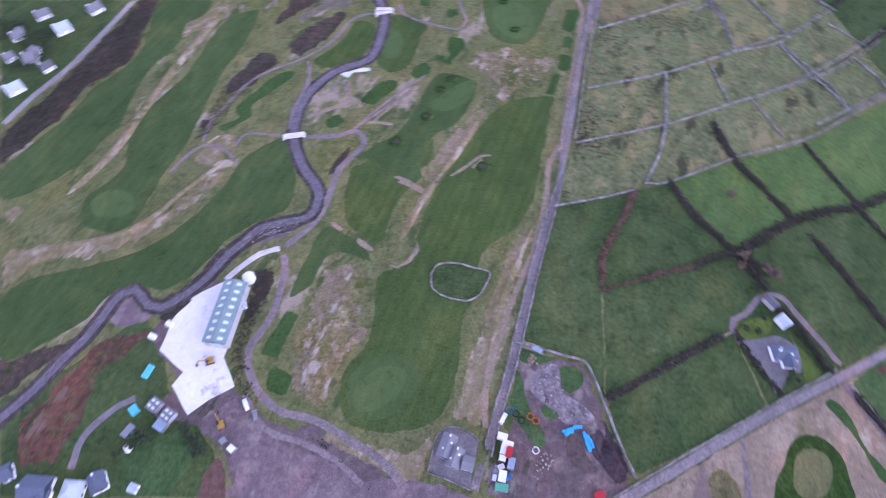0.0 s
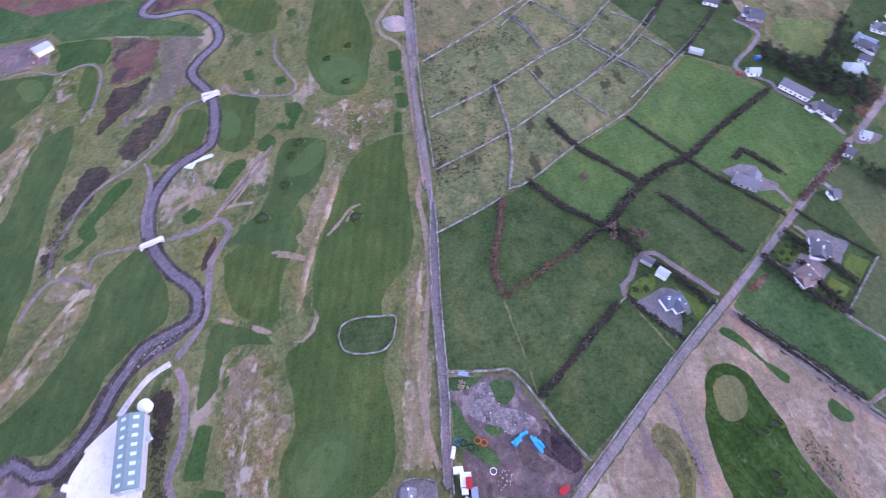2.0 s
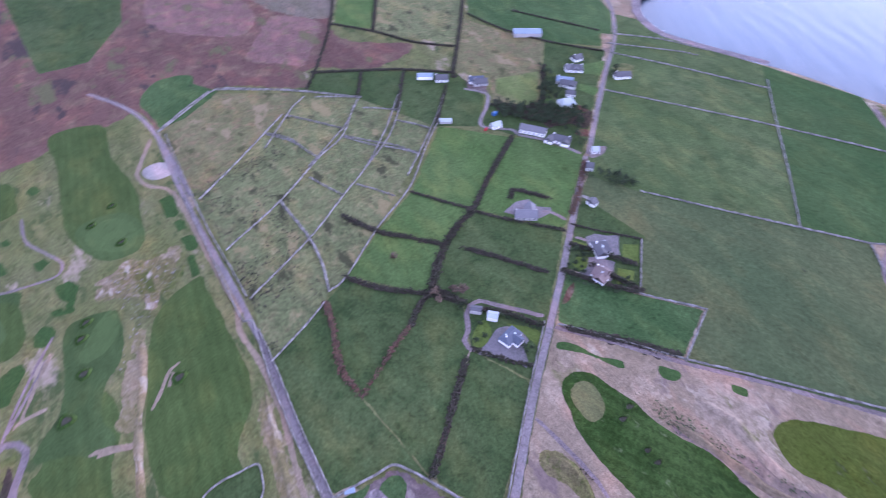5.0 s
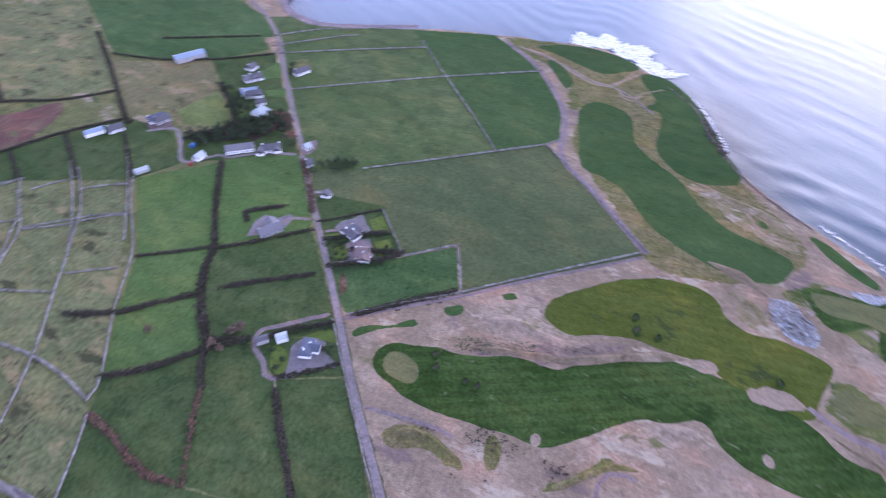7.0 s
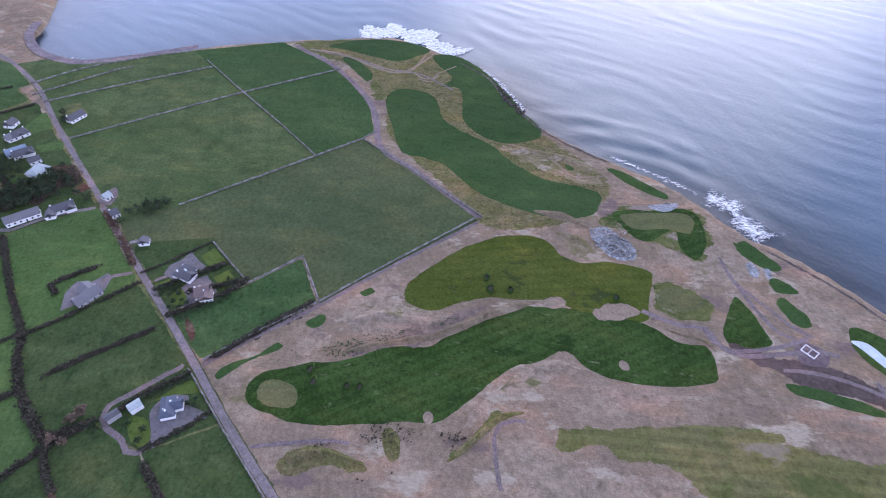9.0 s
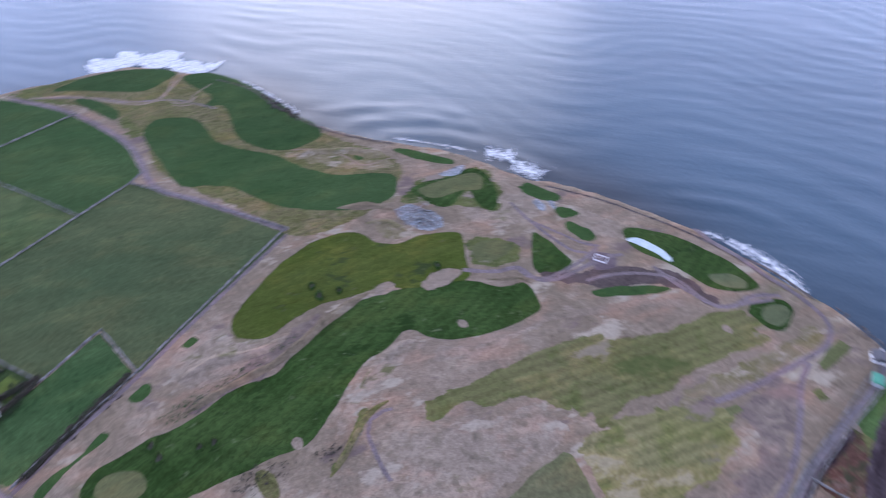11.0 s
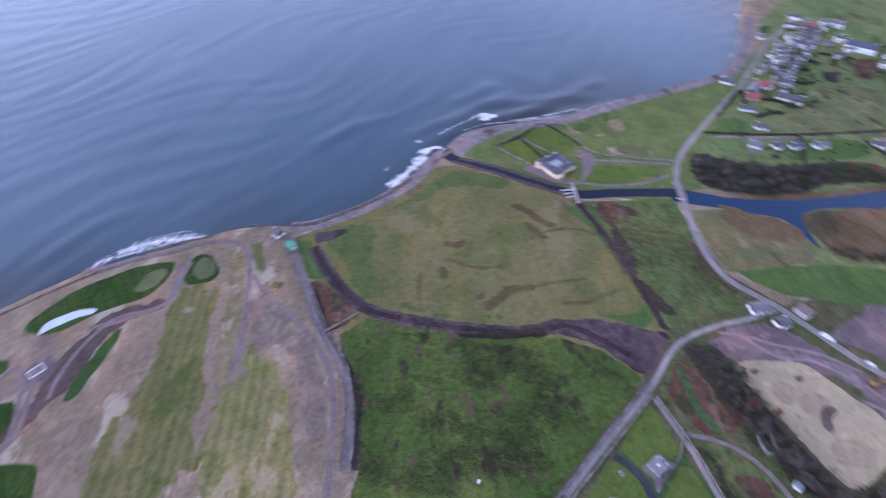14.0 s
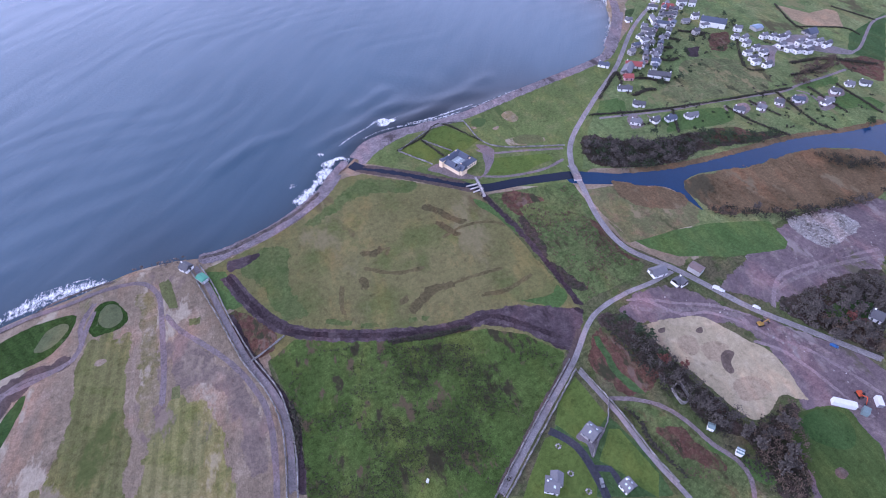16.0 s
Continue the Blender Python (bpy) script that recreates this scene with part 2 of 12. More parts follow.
surface("tan_rough", ((0.235, 0.19, 0.1215), (0.16, 0.145, 0.063), (0.28, 0.23, 0.162)), 0.05, 0.5, contrast=0.45, mound=2.5, spots=(((0.115, 0.125, 0.045), 0.06, 0.28), ((0.37, 0.31, 0.2295), 0.07, 0.34)))
surface("tan_base", ((0.255, 0.198, 0.144), (0.215, 0.17, 0.1152), (0.3, 0.24, 0.1755)), 0.016, 0.35, contrast=0.45, mound=4.0, spots=(((0.155, 0.145, 0.0675), 0.021, 0.24), ((0.185, 0.14, 0.1215), 0.03, 0.28), ((0.39, 0.33, 0.2475), 0.042, 0.32)))
surface("tan_dune", ((0.17, 0.135, 0.09), (0.22, 0.175, 0.117)), 0.05, 0.4, contrast=0.45, mound=2.5, spots=(((0.3, 0.245, 0.171), 0.06, 0.3), ((0.11, 0.105, 0.045), 0.05, 0.28)))
surface("tan_field", ((0.33, 0.24, 0.15), (0.28, 0.21, 0.13)), 0.02, 0.4)
surface("rough_rock", ((0.21, 0.165, 0.108), (0.135, 0.13, 0.0495), (0.25, 0.205, 0.1485)), 0.06, 0.4, contrast=0.6, mound=2.5, spots=(((0.085, 0.1, 0.0315), 0.06, 0.25), ((0.38, 0.33, 0.261), 0.09, 0.34)))
surface("rough_green", ((0.12, 0.13, 0.045), (0.085, 0.105, 0.035), (0.16, 0.15, 0.075)), 0.05, 0.4, contrast=0.5, mound=1.2, spots=(((0.05, 0.075, 0.022), 0.06, 0.3), ((0.26, 0.21, 0.165), 0.05, 0.3)))
surface("striped_pale", ((0.1751, 0.1718, 0.0634), (0.2373, 0.209, 0.104), (0.1469, 0.1525, 0.0515)), 0.02, 0.4, contrast=0.45, stripe=(199, 2.8, 0.24), mound=1.2, spots=(((0.3277, 0.2768, 0.1683), 0.045, 0.29), ((0.1186, 0.1356, 0.0376), 0.03, 0.28), ((0.226, 0.1751, 0.1386), 0.03, 0.25)))
surface("green_pale", ((0.1076, 0.125, 0.062), (0.1223, 0.138, 0.07)), 0.05, 0.8, contrast=0.35)
surface("striped_green", ((0.1292, 0.1325, 0.0491), (0.1629, 0.1505, 0.0702), (0.1067, 0.1187, 0.0398)), 0.02, 0.4, contrast=0.45, stripe=(199, 2.8, 0.2), mound=0.8, spots=(((0.236, 0.1961, 0.1346), 0.045, 0.22), ((0.0899, 0.106, 0.0351), 0.03, 0.28)))
surface("paddock_olive", ((0.12, 0.125, 0.058), (0.145, 0.14, 0.075)), 0.03, 0.4, contrast=0.5)
surface("pad_olive", ((0.115, 0.128, 0.05), (0.14, 0.142, 0.066)), 0.05, 0.6, contrast=0.5)
surface("tuft_olive", ((0.13, 0.125, 0.0495), (0.17, 0.145, 0.0765), (0.1, 0.11, 0.036)), 0.06, 0.5, contrast=0.7, mound=1.5)
# the shaded side of a dune ridge, put into the colour
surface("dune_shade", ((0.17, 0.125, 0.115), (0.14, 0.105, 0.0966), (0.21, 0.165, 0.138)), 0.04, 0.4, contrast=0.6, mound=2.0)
surface("rock_blue", ((0.30, 0.32, 0.34), (0.20, 0.21, 0.22), (0.42, 0.44, 0.46)), 0.15, 0.6, contrast=0.9, mound=2.0, spots=(((0.07, 0.07, 0.06), 0.2, 0.26),))
surface("bank_dark", ((0.06, 0.05, 0.048), (0.085, 0.07, 0.068), (0.05, 0.052, 0.034)), 0.08, 0.5, contrast=0.8)
surface("sand_damp", ((0.2996, 0.2363, 0.1628), (0.3317, 0.2678, 0.1814)), 0.04, 0.4, contrast=0.35)
surface("track_lilac", ((0.21, 0.165, 0.17), (0.25, 0.20, 0.20)), 0.06, 0.8, contrast=0.5)
surface("sand_pale", ((0.27, 0.215, 0.16), (0.225, 0.18, 0.135)), 0.1, 0.6)
surface("sand_pink", ((0.27, 0.215, 0.162), (0.32, 0.26, 0.1935), (0.21, 0.17, 0.1215)), 0.04, 0.4, contrast=0.45, mound=2.5, spots=(((0.16, 0.15, 0.072), 0.04, 0.26), ((0.38, 0.32, 0.243), 0.06, 0.3)))
surface("sand_arena", ((0.3766, 0.3176, 0.2097), (0.3354, 0.283, 0.1841), (0.412, 0.3465, 0.2404)), 0.02, 0.4, contrast=0.32, mound=1.0, spots=(((0.306, 0.231, 0.1586), 0.02, 0.2),))
surface("sand_path", ((0.27, 0.21, 0.1575), (0.22, 0.175, 0.126)), 0.08, 0.6)
surface("white_sand", ((0.55, 0.62, 0.6), (0.45, 0.5, 0.5)), 0.2, 0.8)
surface("bracken", ((0.132, 0.0792, 0.0638), (0.11, 0.066, 0.055), (0.154, 0.1078, 0.0748)), 0.012, 0.35, contrast=0.5, mound=2.5, spots=(((0.066, 0.0506, 0.0462), 0.025, 0.3), ((0.11, 0.1078, 0.055), 0.03, 0.26)))
surface("bracken_red", ((0.112, 0.06, 0.044), (0.085, 0.05, 0.036), (0.10, 0.085, 0.046)), 0.05, 0.4, contrast=0.7, spots=(((0.16, 0.11, 0.085), 0.09, 0.26), ((0.05, 0.05, 0.028), 0.07, 0.34), ((0.075, 0.085, 0.035), 0.05, 0.28)))
surface("bracken_dark", ((0.0504, 0.0432, 0.0346), (0.0684, 0.0518, 0.0432), (0.0432, 0.0504, 0.0259)), 0.05, 0.4, contrast=0.8)
surface("moor_pink", ((0.185, 0.115, 0.10), (0.155, 0.095, 0.085), (0.17, 0.13, 0.088)), 0.02, 0.4, contrast=0.45, mound=2.0, spots=(((0.11, 0.075, 0.066), 0.03, 0.26), ((0.13, 0.12, 0.062), 0.03, 0.24)))
surface("heath", ((0.165, 0.1375, 0.11), (0.132, 0.121, 0.0825)), 0.04, 0.4, mound=2.5)
surface("marsh", ((0.138, 0.136, 0.05), (0.17, 0.152, 0.07), (0.112, 0.124, 0.044)), 0.008, 0.3, contrast=0.38, mound=1.0, spots=(((0.10, 0.118, 0.04), 0.008, 0.2), ((0.12, 0.095, 0.048), 0.014, 0.2), ((0.19, 0.165, 0.085), 0.016, 0.24)))
surface("marsh_green", ((0.088, 0.118, 0.04), (0.112, 0.132, 0.05), (0.075, 0.106, 0.034)), 0.03, 0.4, contrast=0.45, mound=0.6)
surface("flush_dark", ((0.088, 0.075, 0.038), (0.11, 0.094, 0.045)), 0.05, 0.5, contrast=0.6)
surface("reed_brown", ((0.15, 0.105, 0.06), (0.12, 0.085, 0.048)), 0.03, 0.5, contrast=0.6, spots=(((0.075, 0.065, 0.04), 0.03, 0.28), ((0.18, 0.14, 0.085), 0.04, 0.25)))
# bare mauve earth, and the colour of painted shade on one bank
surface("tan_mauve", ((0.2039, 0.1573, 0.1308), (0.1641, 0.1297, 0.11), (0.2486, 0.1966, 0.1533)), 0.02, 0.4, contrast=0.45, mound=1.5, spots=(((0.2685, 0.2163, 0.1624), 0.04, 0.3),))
surface("dirt_purple", ((0.13, 0.10, 0.10), (0.105, 0.082, 0.082), (0.16, 0.128, 0.12)), 0.04, 0.4, contrast=0.45, mound=1.0, spots=(((0.06, 0.06, 0.035), 0.05, 0.24), ((0.23, 0.19, 0.175), 0.06, 0.26)))
surface("dug_purple", ((0.086, 0.064, 0.070), (0.066, 0.05, 0.055), (0.105, 0.082, 0.086)), 0.04, 0.4, contrast=0.6, mound=1.0, spots=(((0.14, 0.112, 0.112), 0.06, 0.26), ((0.045, 0.034, 0.037), 0.08, 0.28)))
surface("rubble_lilac", ((0.215, 0.18, 0.19), (0.16, 0.135, 0.145), (0.28, 0.245, 0.25)), 0.1, 0.7, contrast=0.7, spots=(((0.09, 0.10, 0.06), 0.1, 0.25),))
surface("dirt_mauve", ((0.165, 0.126, 0.132), (0.135, 0.104, 0.11), (0.20, 0.158, 0.155)), 0.03, 0.4, contrast=0.45, mound=1.0, spots=(((0.11, 0.10, 0.07), 0.04, 0.22), ((0.25, 0.21, 0.20), 0.05, 0.28)))
surface("dirt_dark", ((0.04, 0.0288, 0.032), (0.06, 0.0448, 0.048)), 0.05, 0.5, contrast=0.8, spots=(((0.088, 0.068, 0.068), 0.06, 0.28),))
# bunker floor, dark brown to stand in for shade inside the pit
surface("bunker_shade", ((0.10, 0.095, 0.075), (0.075, 0.075, 0.055)), 0.2, 0.8, contrast=0.6)
surface("crater_dirt", ((0.14, 0.108, 0.088), (0.105, 0.08, 0.066)), 0.1, 0.6, contrast=0.6)
surface("lawn_stripe", ((0.0888, 0.1286, 0.0304), (0.1061, 0.1455, 0.0367)), 0.03, 0.6, contrast=0.4, stripe=(62, 2.0, 0.05))
surface("dirt_dark2", ((0.11, 0.085, 0.078), (0.08, 0.062, 0.055)), 0.08, 0.5)
surface("gravel_mauve", ((0.215, 0.175, 0.175), (0.17, 0.14, 0.14)), 0.06, 0.8, contrast=0.6)
surface("gravel_grey", ((0.33, 0.30, 0.29), (0.26, 0.24, 0.23)), 0.1, 0.8)
surface("concrete_white", ((0.76, 0.73, 0.72), (0.66, 0.63, 0.62)), 0.05, 0.5, rough=0.8, contrast=0.4, spots=(((0.46, 0.42, 0.42), 0.09, 0.26),), ground=False)
surface("concrete_pale", ((0.58, 0.53, 0.52), (0.48, 0.44, 0.43)), 0.08, 0.6, rough=0.85, ground=False)
surface("tarmac", ((0.20, 0.18, 0.19), (0.16, 0.15, 0.155)), 0.08, 0.9)
surface("tarmac_dark", ((0.06, 0.06, 0.075), (0.05, 0.05, 0.06)), 0.1, 0.9)
surface("road_grey", ((0.285, 0.262, 0.265), (0.225, 0.205, 0.208)), 0.06, 0.8, contrast=0.5)
surface("flush", ((0.105, 0.09, 0.043), (0.125, 0.108, 0.05)), 0.05, 0.5, contrast=0.6)
surface("lane_grey", ((0.235, 0.205, 0.208), (0.19, 0.168, 0.17)), 0.06, 0.8, contrast=0.6)
surface("rock_pale", ((0.30, 0.28, 0.265), (0.20, 0.18, 0.165), (0.40, 0.38, 0.365)), 0.15, 0.6, contrast=0.9, spots=(((0.07, 0.065, 0.055), 0.2, 0.26),))
surface("rock_dark", ((0.12, 0.10, 0.09), (0.07, 0.06, 0.055), (0.17, 0.15, 0.14)), 0.12, 0.5, contrast=0.9)
surface("stone_wall", ((0.26, 0.243, 0.235), (0.14, 0.134, 0.12)), 0.25, 1.4, contrast=0.9, bump=0.8, ground=False)
surface("shingle", ((0.215, 0.185, 0.195), (0.175, 0.15, 0.158), (0.255, 0.22, 0.225)), 0.06, 0.7, contrast=0.8, spots=(((0.08, 0.066, 0.066), 0.05, 0.28),))
surface("hedge_dark", ((0.042, 0.04, 0.028), (0.062, 0.05, 0.04), (0.03, 0.042, 0.02)), 0.3, 1.2, contrast=0.9, ground=False)
surface("rush_dark", ((0.04, 0.042, 0.022), (0.058, 0.05, 0.03), (0.03, 0.04, 0.017)), 0.3, 1.2, contrast=0.8, ground=False)
surface("cobble", ((0.1872, 0.1692, 0.18), (0.1224, 0.108, 0.1188), (0.2376, 0.216, 0.2232)), 0.4, 1.2, contrast=0.9, ground=False)
surface("hedge_red", ((0.14, 0.075, 0.056), (0.10, 0.06, 0.046), (0.065, 0.07, 0.034)), 0.3, 1.2, contrast=0.9, ground=False)
surface("hedge_green", ((0.04, 0.085, 0.028), (0.03, 0.06, 0.022)), 0.3, 1.2, contrast=0.8, ground=False)
surface("foam", ((0.86, 0.87, 0.88), (0.78, 0.81, 0.84)), 0.2, 0.8, rough=0.7, contrast=0.6, ground=False)
surface("water_dark", ((0.115, 0.10, 0.12), (0.15, 0.132, 0.155), (0.19, 0.17, 0.19)), 0.2, 1.0, rough=0.25, contrast=0.5, ground=False)
surface("water_pale", ((0.55, 0.62, 0.62), (0.50, 0.57, 0.57)), 0.1, 0.5, rough=0.2, contrast=0.3, ground=False)
surface("water_river", ((0.005, 0.010, 0.026), (0.008, 0.014, 0.034)), 0.02, 0.6, rough=0.12, bump=0.1, contrast=0.2, ground=False)
surface("water_lake", ((0.004, 0.028, 0.078), (0.006, 0.034, 0.092)), 0.02, 0.6, rough=0.12, bump=0.1, contrast=0.2, ground=False)


def sea_material():
    """Grey-blue water: ripples in two sizes, and streaks drawn out along the swell."""
    m = bpy.data.materials.new("sea_water")
    m.use_nodes = True
    nodes, link = m.node_tree.nodes, m.node_tree.links.new
    bsdf = nodes["Principled BSDF"]
    pos = nodes.new("ShaderNodeTexCoord").outputs["Object"]
    mp = nodes.new("ShaderNodeMapping")
    mp.vector_type = "TEXTURE"
    mp.inputs["Rotation"].default_value = (0, 0, radians(40))
    mp.inputs["Scale"].default_value = (6.0, 1.0, 1.0)
    link(pos, mp.inputs["Vector"])

    def noise_node(scale, detail, source):
        n = nodes.new("ShaderNodeTexNoise")
        n.inputs["Scale"].default_value, n.inputs["Detail"].default_value = scale, detail
        link(source, n.inputs["Vector"])
        return n.outputs["Fac"]

    streak, chop, broad = noise_node(0.055, 5, mp.outputs[0]), noise_node(0.35, 6, pos), noise_node(0.006, 4, pos)
    mixed = nodes.new("ShaderNodeMix")
    mixed.data_type = "RGBA"
    mixed.inputs["A"].default_value, mixed.inputs["B"].default_value = (0.03, 0.078, 0.122, 1), (0.056, 0.11, 0.156, 1)
    span = nodes.new("ShaderNodeMapRange")
    span.inputs["From Min"].default_value, span.inputs["From Max"].default_value = 0.35, 0.68
    both = nodes.new("ShaderNodeMath")
    both.operation = "MULTIPLY_ADD"
    both.inputs[1].default_value = 0.5
    link(streak, both.inputs[0])
    half = nodes.new("ShaderNodeMath")
    half.operation = "MULTIPLY"
    half.inputs[1].default_value = 0.5
    link(broad, half.inputs[0])
    link(half.outputs[0], both.inputs[2])
    link(both.outputs[0], span.inputs["Value"])
    link(span.outputs[0], mixed.inputs["Factor"])
    shallow = nodes.new("ShaderNodeAttribute")
    shallow.attribute_name = "shoal"
    silty = nodes.new("ShaderNodeMix")
    silty.data_type = "RGBA"
    silty.inputs["B"].default_value = (0.03, 0.042, 0.055, 1)
    link(shallow.outputs["Fac"], silty.inputs["Factor"])
    link(mixed.outputs["Result"], silty.inputs["A"])
    link(silty.outputs["Result"], bsdf.inputs["Base Color"])
    bsdf.inputs["Roughness"].default_value, bsdf.inputs["IOR"].default_value = 0.24, 1.38
    b1, b2 = nodes.new("ShaderNodeBump"), nodes.new("ShaderNodeBump")
    b1.inputs["Strength"].default_value, b1.inputs["Distance"].default_value = 0.13, 4.0
    b2.inputs["Strength"].default_value, b2.inputs["Distance"].default_value = 0.22, 0.7
    link(streak, b1.inputs["Height"])
    link(chop, b2.inputs["Height"])
    link(b1.outputs[0], b2.inputs["Normal"])
    link(b2.outputs[0], bsdf.inputs["Normal"])
    MATS["sea_water"] = m


sea_material()
SEA = -6.0

# ---- helpers for the place ----
from mathutils.geometry import delaunay_2d_cdt


def mesh_object(name, verts, faces, mat, parent=None, smooth=False):
    me = bpy.data.meshes.new(name)
    me.from_pydata(verts, [], faces)
    me.materials.append(MATS[mat])
    if smooth:
        me.shade_smooth()
    ob = new(name, me)
    if parent:
        ob.parent = parent
    return ob


def curve_through(pts, step=4.0, closed=False):
    """A smooth line through a few plan points."""
    p = [Vector(q) for q in pts]
    n, out = len(p), []
    for i in range(n if closed else n - 1):
        a, b = p[i], p[(i + 1) % n]
        before = p[(i - 1) % n] if closed or i else a - (b - a)
        after = p[(i + 2) % n] if closed or i + 2 < n else b + (b - a)
        k = max(1, int((b - a).length / step))
        for j in range(k):
            s = j / k
            out.append(0.5 * ((2 * a) + (b - before) * s + (2 * before - 5 * a + 4 * b - after) * s * s + (3 * a - before - 3 * b + after) * s ** 3))
    return out if closed else out + [p[-1]]


def inside(poly, x, y):
    """Which of the points lie in a plan polygon."""
    hit = np.zeros(len(x), bool)
    for (x0, y0), (x1, y1) in zip(poly, poly[1:] + poly[:1]):
        if y0 != y1:
            hit ^= ((y0 > y) != (y1 > y)) & (x < (x1 - x0) * (y - y0) / (y1 - y0) + x0)
    return hit


def to_line(poly, x, y, closed=True):
    """Distance of points from a plan line."""
    d = np.full(len(x), 1e9)
    for (x0, y0), (x1, y1) in zip(poly, poly[1:] + (poly[:1] if closed else [])):
        ex, ey = x1 - x0, y1 - y0
        s = np.clip(((x - x0) * ex + (y - y0) * ey) / (ex * ex + ey * ey + 1e-9), 0, 1)
        d = np.minimum(d, np.hypot(x0 + s * ex - x, y0 + s * ey - y))
    return d


RAGGED = {"tan_mauve", "tan_rough", "rough_rock", "bracken", "bracken_red", "bracken_dark", "heath", "tan_dune", "rough_green", "striped_pale", "sand_pink", "dirt_mauve", "dirt_purple", "dug_purple", "dirt_dark", "dirt_dark2", "marsh_green", "reed_brown", "sand_pale", "rock_pale"}
STACK = [0]
SHEETS = []              # outline and height of each sheet of ground


def next_height(rim):
    """Each sheet of ground lies 4 mm over the highest one that it overlaps."""
    xs, ys = np.array([p[0] for p in rim]), np.array([p[1] for p in rim])
    top = 0.0
    for other, z, (x0, x1, y0, y1) in SHEETS:
        if z > top and xs.min() < x1 + 1 and xs.max() > x0 - 1 and ys.min() < y1 + 1 and ys.max() > y0 - 1:
            ox, oy = np.array([p[0] for p in other]), np.array([p[1] for p in other])
            if inside(other, xs, ys).any() or inside(rim, ox, oy).any() or (to_line(rim, ox, oy) < 1.0).any():
                top = z
    return top + 0.004


def ground_z(x, y):
    """The height of the topmost ground at a plan point."""
    top, px, py = 0.0, np.array([x]), np.array([y])
    for rim, z, (x0, x1, y0, y1) in SHEETS:
        if z > top and x0 <= x <= x1 and y0 <= y <= y1 and inside(rim, px, py)[0]:
            top = z
    return top


def record(rim, z):
    xs, ys = [p[0] for p in rim], [p[1] for p in rim]
    SHEETS.append((rim, z, (min(xs), max(xs), min(ys), max(ys))))


def mark_rim(ob, values):
    """Marks how near each vertex is to the rim of its sheet (1 at the rim)."""
    layer = ob.data.attributes.new("rim", "FLOAT", "POINT")
    layer.data.foreach_set("value", values)


def patch(name, mat, order, label, pts, round_=True, kind="structure", category="", wobble=0.5):
    """A piece of ground: a plan outline laid a little above the sheet below."""
    span = max(max(p[0] for p in pts) - min(p[0] for p in pts), max(p[1] for p in pts) - min(p[1] for p in pts))
    if round_:
        rim = curve_through(pts, min(2.5, span / 14), True)
    else:
        p = [Vector(q) for q in pts]
        rim = [a.lerp(b, k / max(1, int((b - a).length / 4))) for a, b in zip(p, p[1:] + p[:1]) for k in range(max(1, int((b - a).length / 4)))]
    ragged = mat in RAGGED and span > 25
    w0, w1 = (2.4, 1.3) if ragged else (wobble * 1.6, 0.25)
    rim = [v + Vector((noise.noise((v.x * 0.09, v.y * 0.09, 3.1)), noise.noise((v.x * 0.09, v.y * 0.09, 9.7)))) * w0
           + Vector((noise.noise((v.x * 0.4, v.y * 0.4, 5.1)), noise.noise((v.x * 0.4, v.y * 0.4, 1.7)))) * w1 for v in rim]
    n, wide = len(rim), FEATHER.get(mat, 0.0)
    flat = [tuple(v) for v in rim]
    area = abs(sum(a[0] * b[1] - b[0] * a[1] for a, b in zip(flat, flat[1:] + flat[:1]))) / 2
    wide = min(wide, 0.16 * area ** 0.5)
    pts_all = list(rim)
    if wide:
        turn = 1 if sum(a[0] * b[1] - b[0] * a[1] for a, b in zip(flat, flat[1:] + flat[:1])) > 0 else -1
        inner = []
        for i in range(0, n):
            d = (rim[(i + 1) % n] - rim[i - 1]).normalized()
            inner.append(rim[i] + Vector((-d.y, d.x)) * turn * wide)
        ix, iy = np.array([v.x for v in inner]), np.array([v.y for v in inner])
        keep = inside(flat, ix, iy) & (to_line(flat, ix, iy) > wide * 0.8)
        pts_all += [v for v, k in zip(inner, keep) if k]
    res = delaunay_2d_cdt(pts_all, [], [list(range(n))], 1, 1e-4)
    z = next_height(flat)
    record([tuple(v) for v in rim], z)
    vs = [(v.x, v.y, z) for v in res[0]]
    ob = mesh_object(name, vs, res[2], mat)
    if wide and len(pts_all) > n:
        mark_rim(ob, [1.0 if any(i < n for i in came) else 0.0 for came in res[3]])
    return tagged(ob, label, category or name.replace("_", " "), kind=kind)


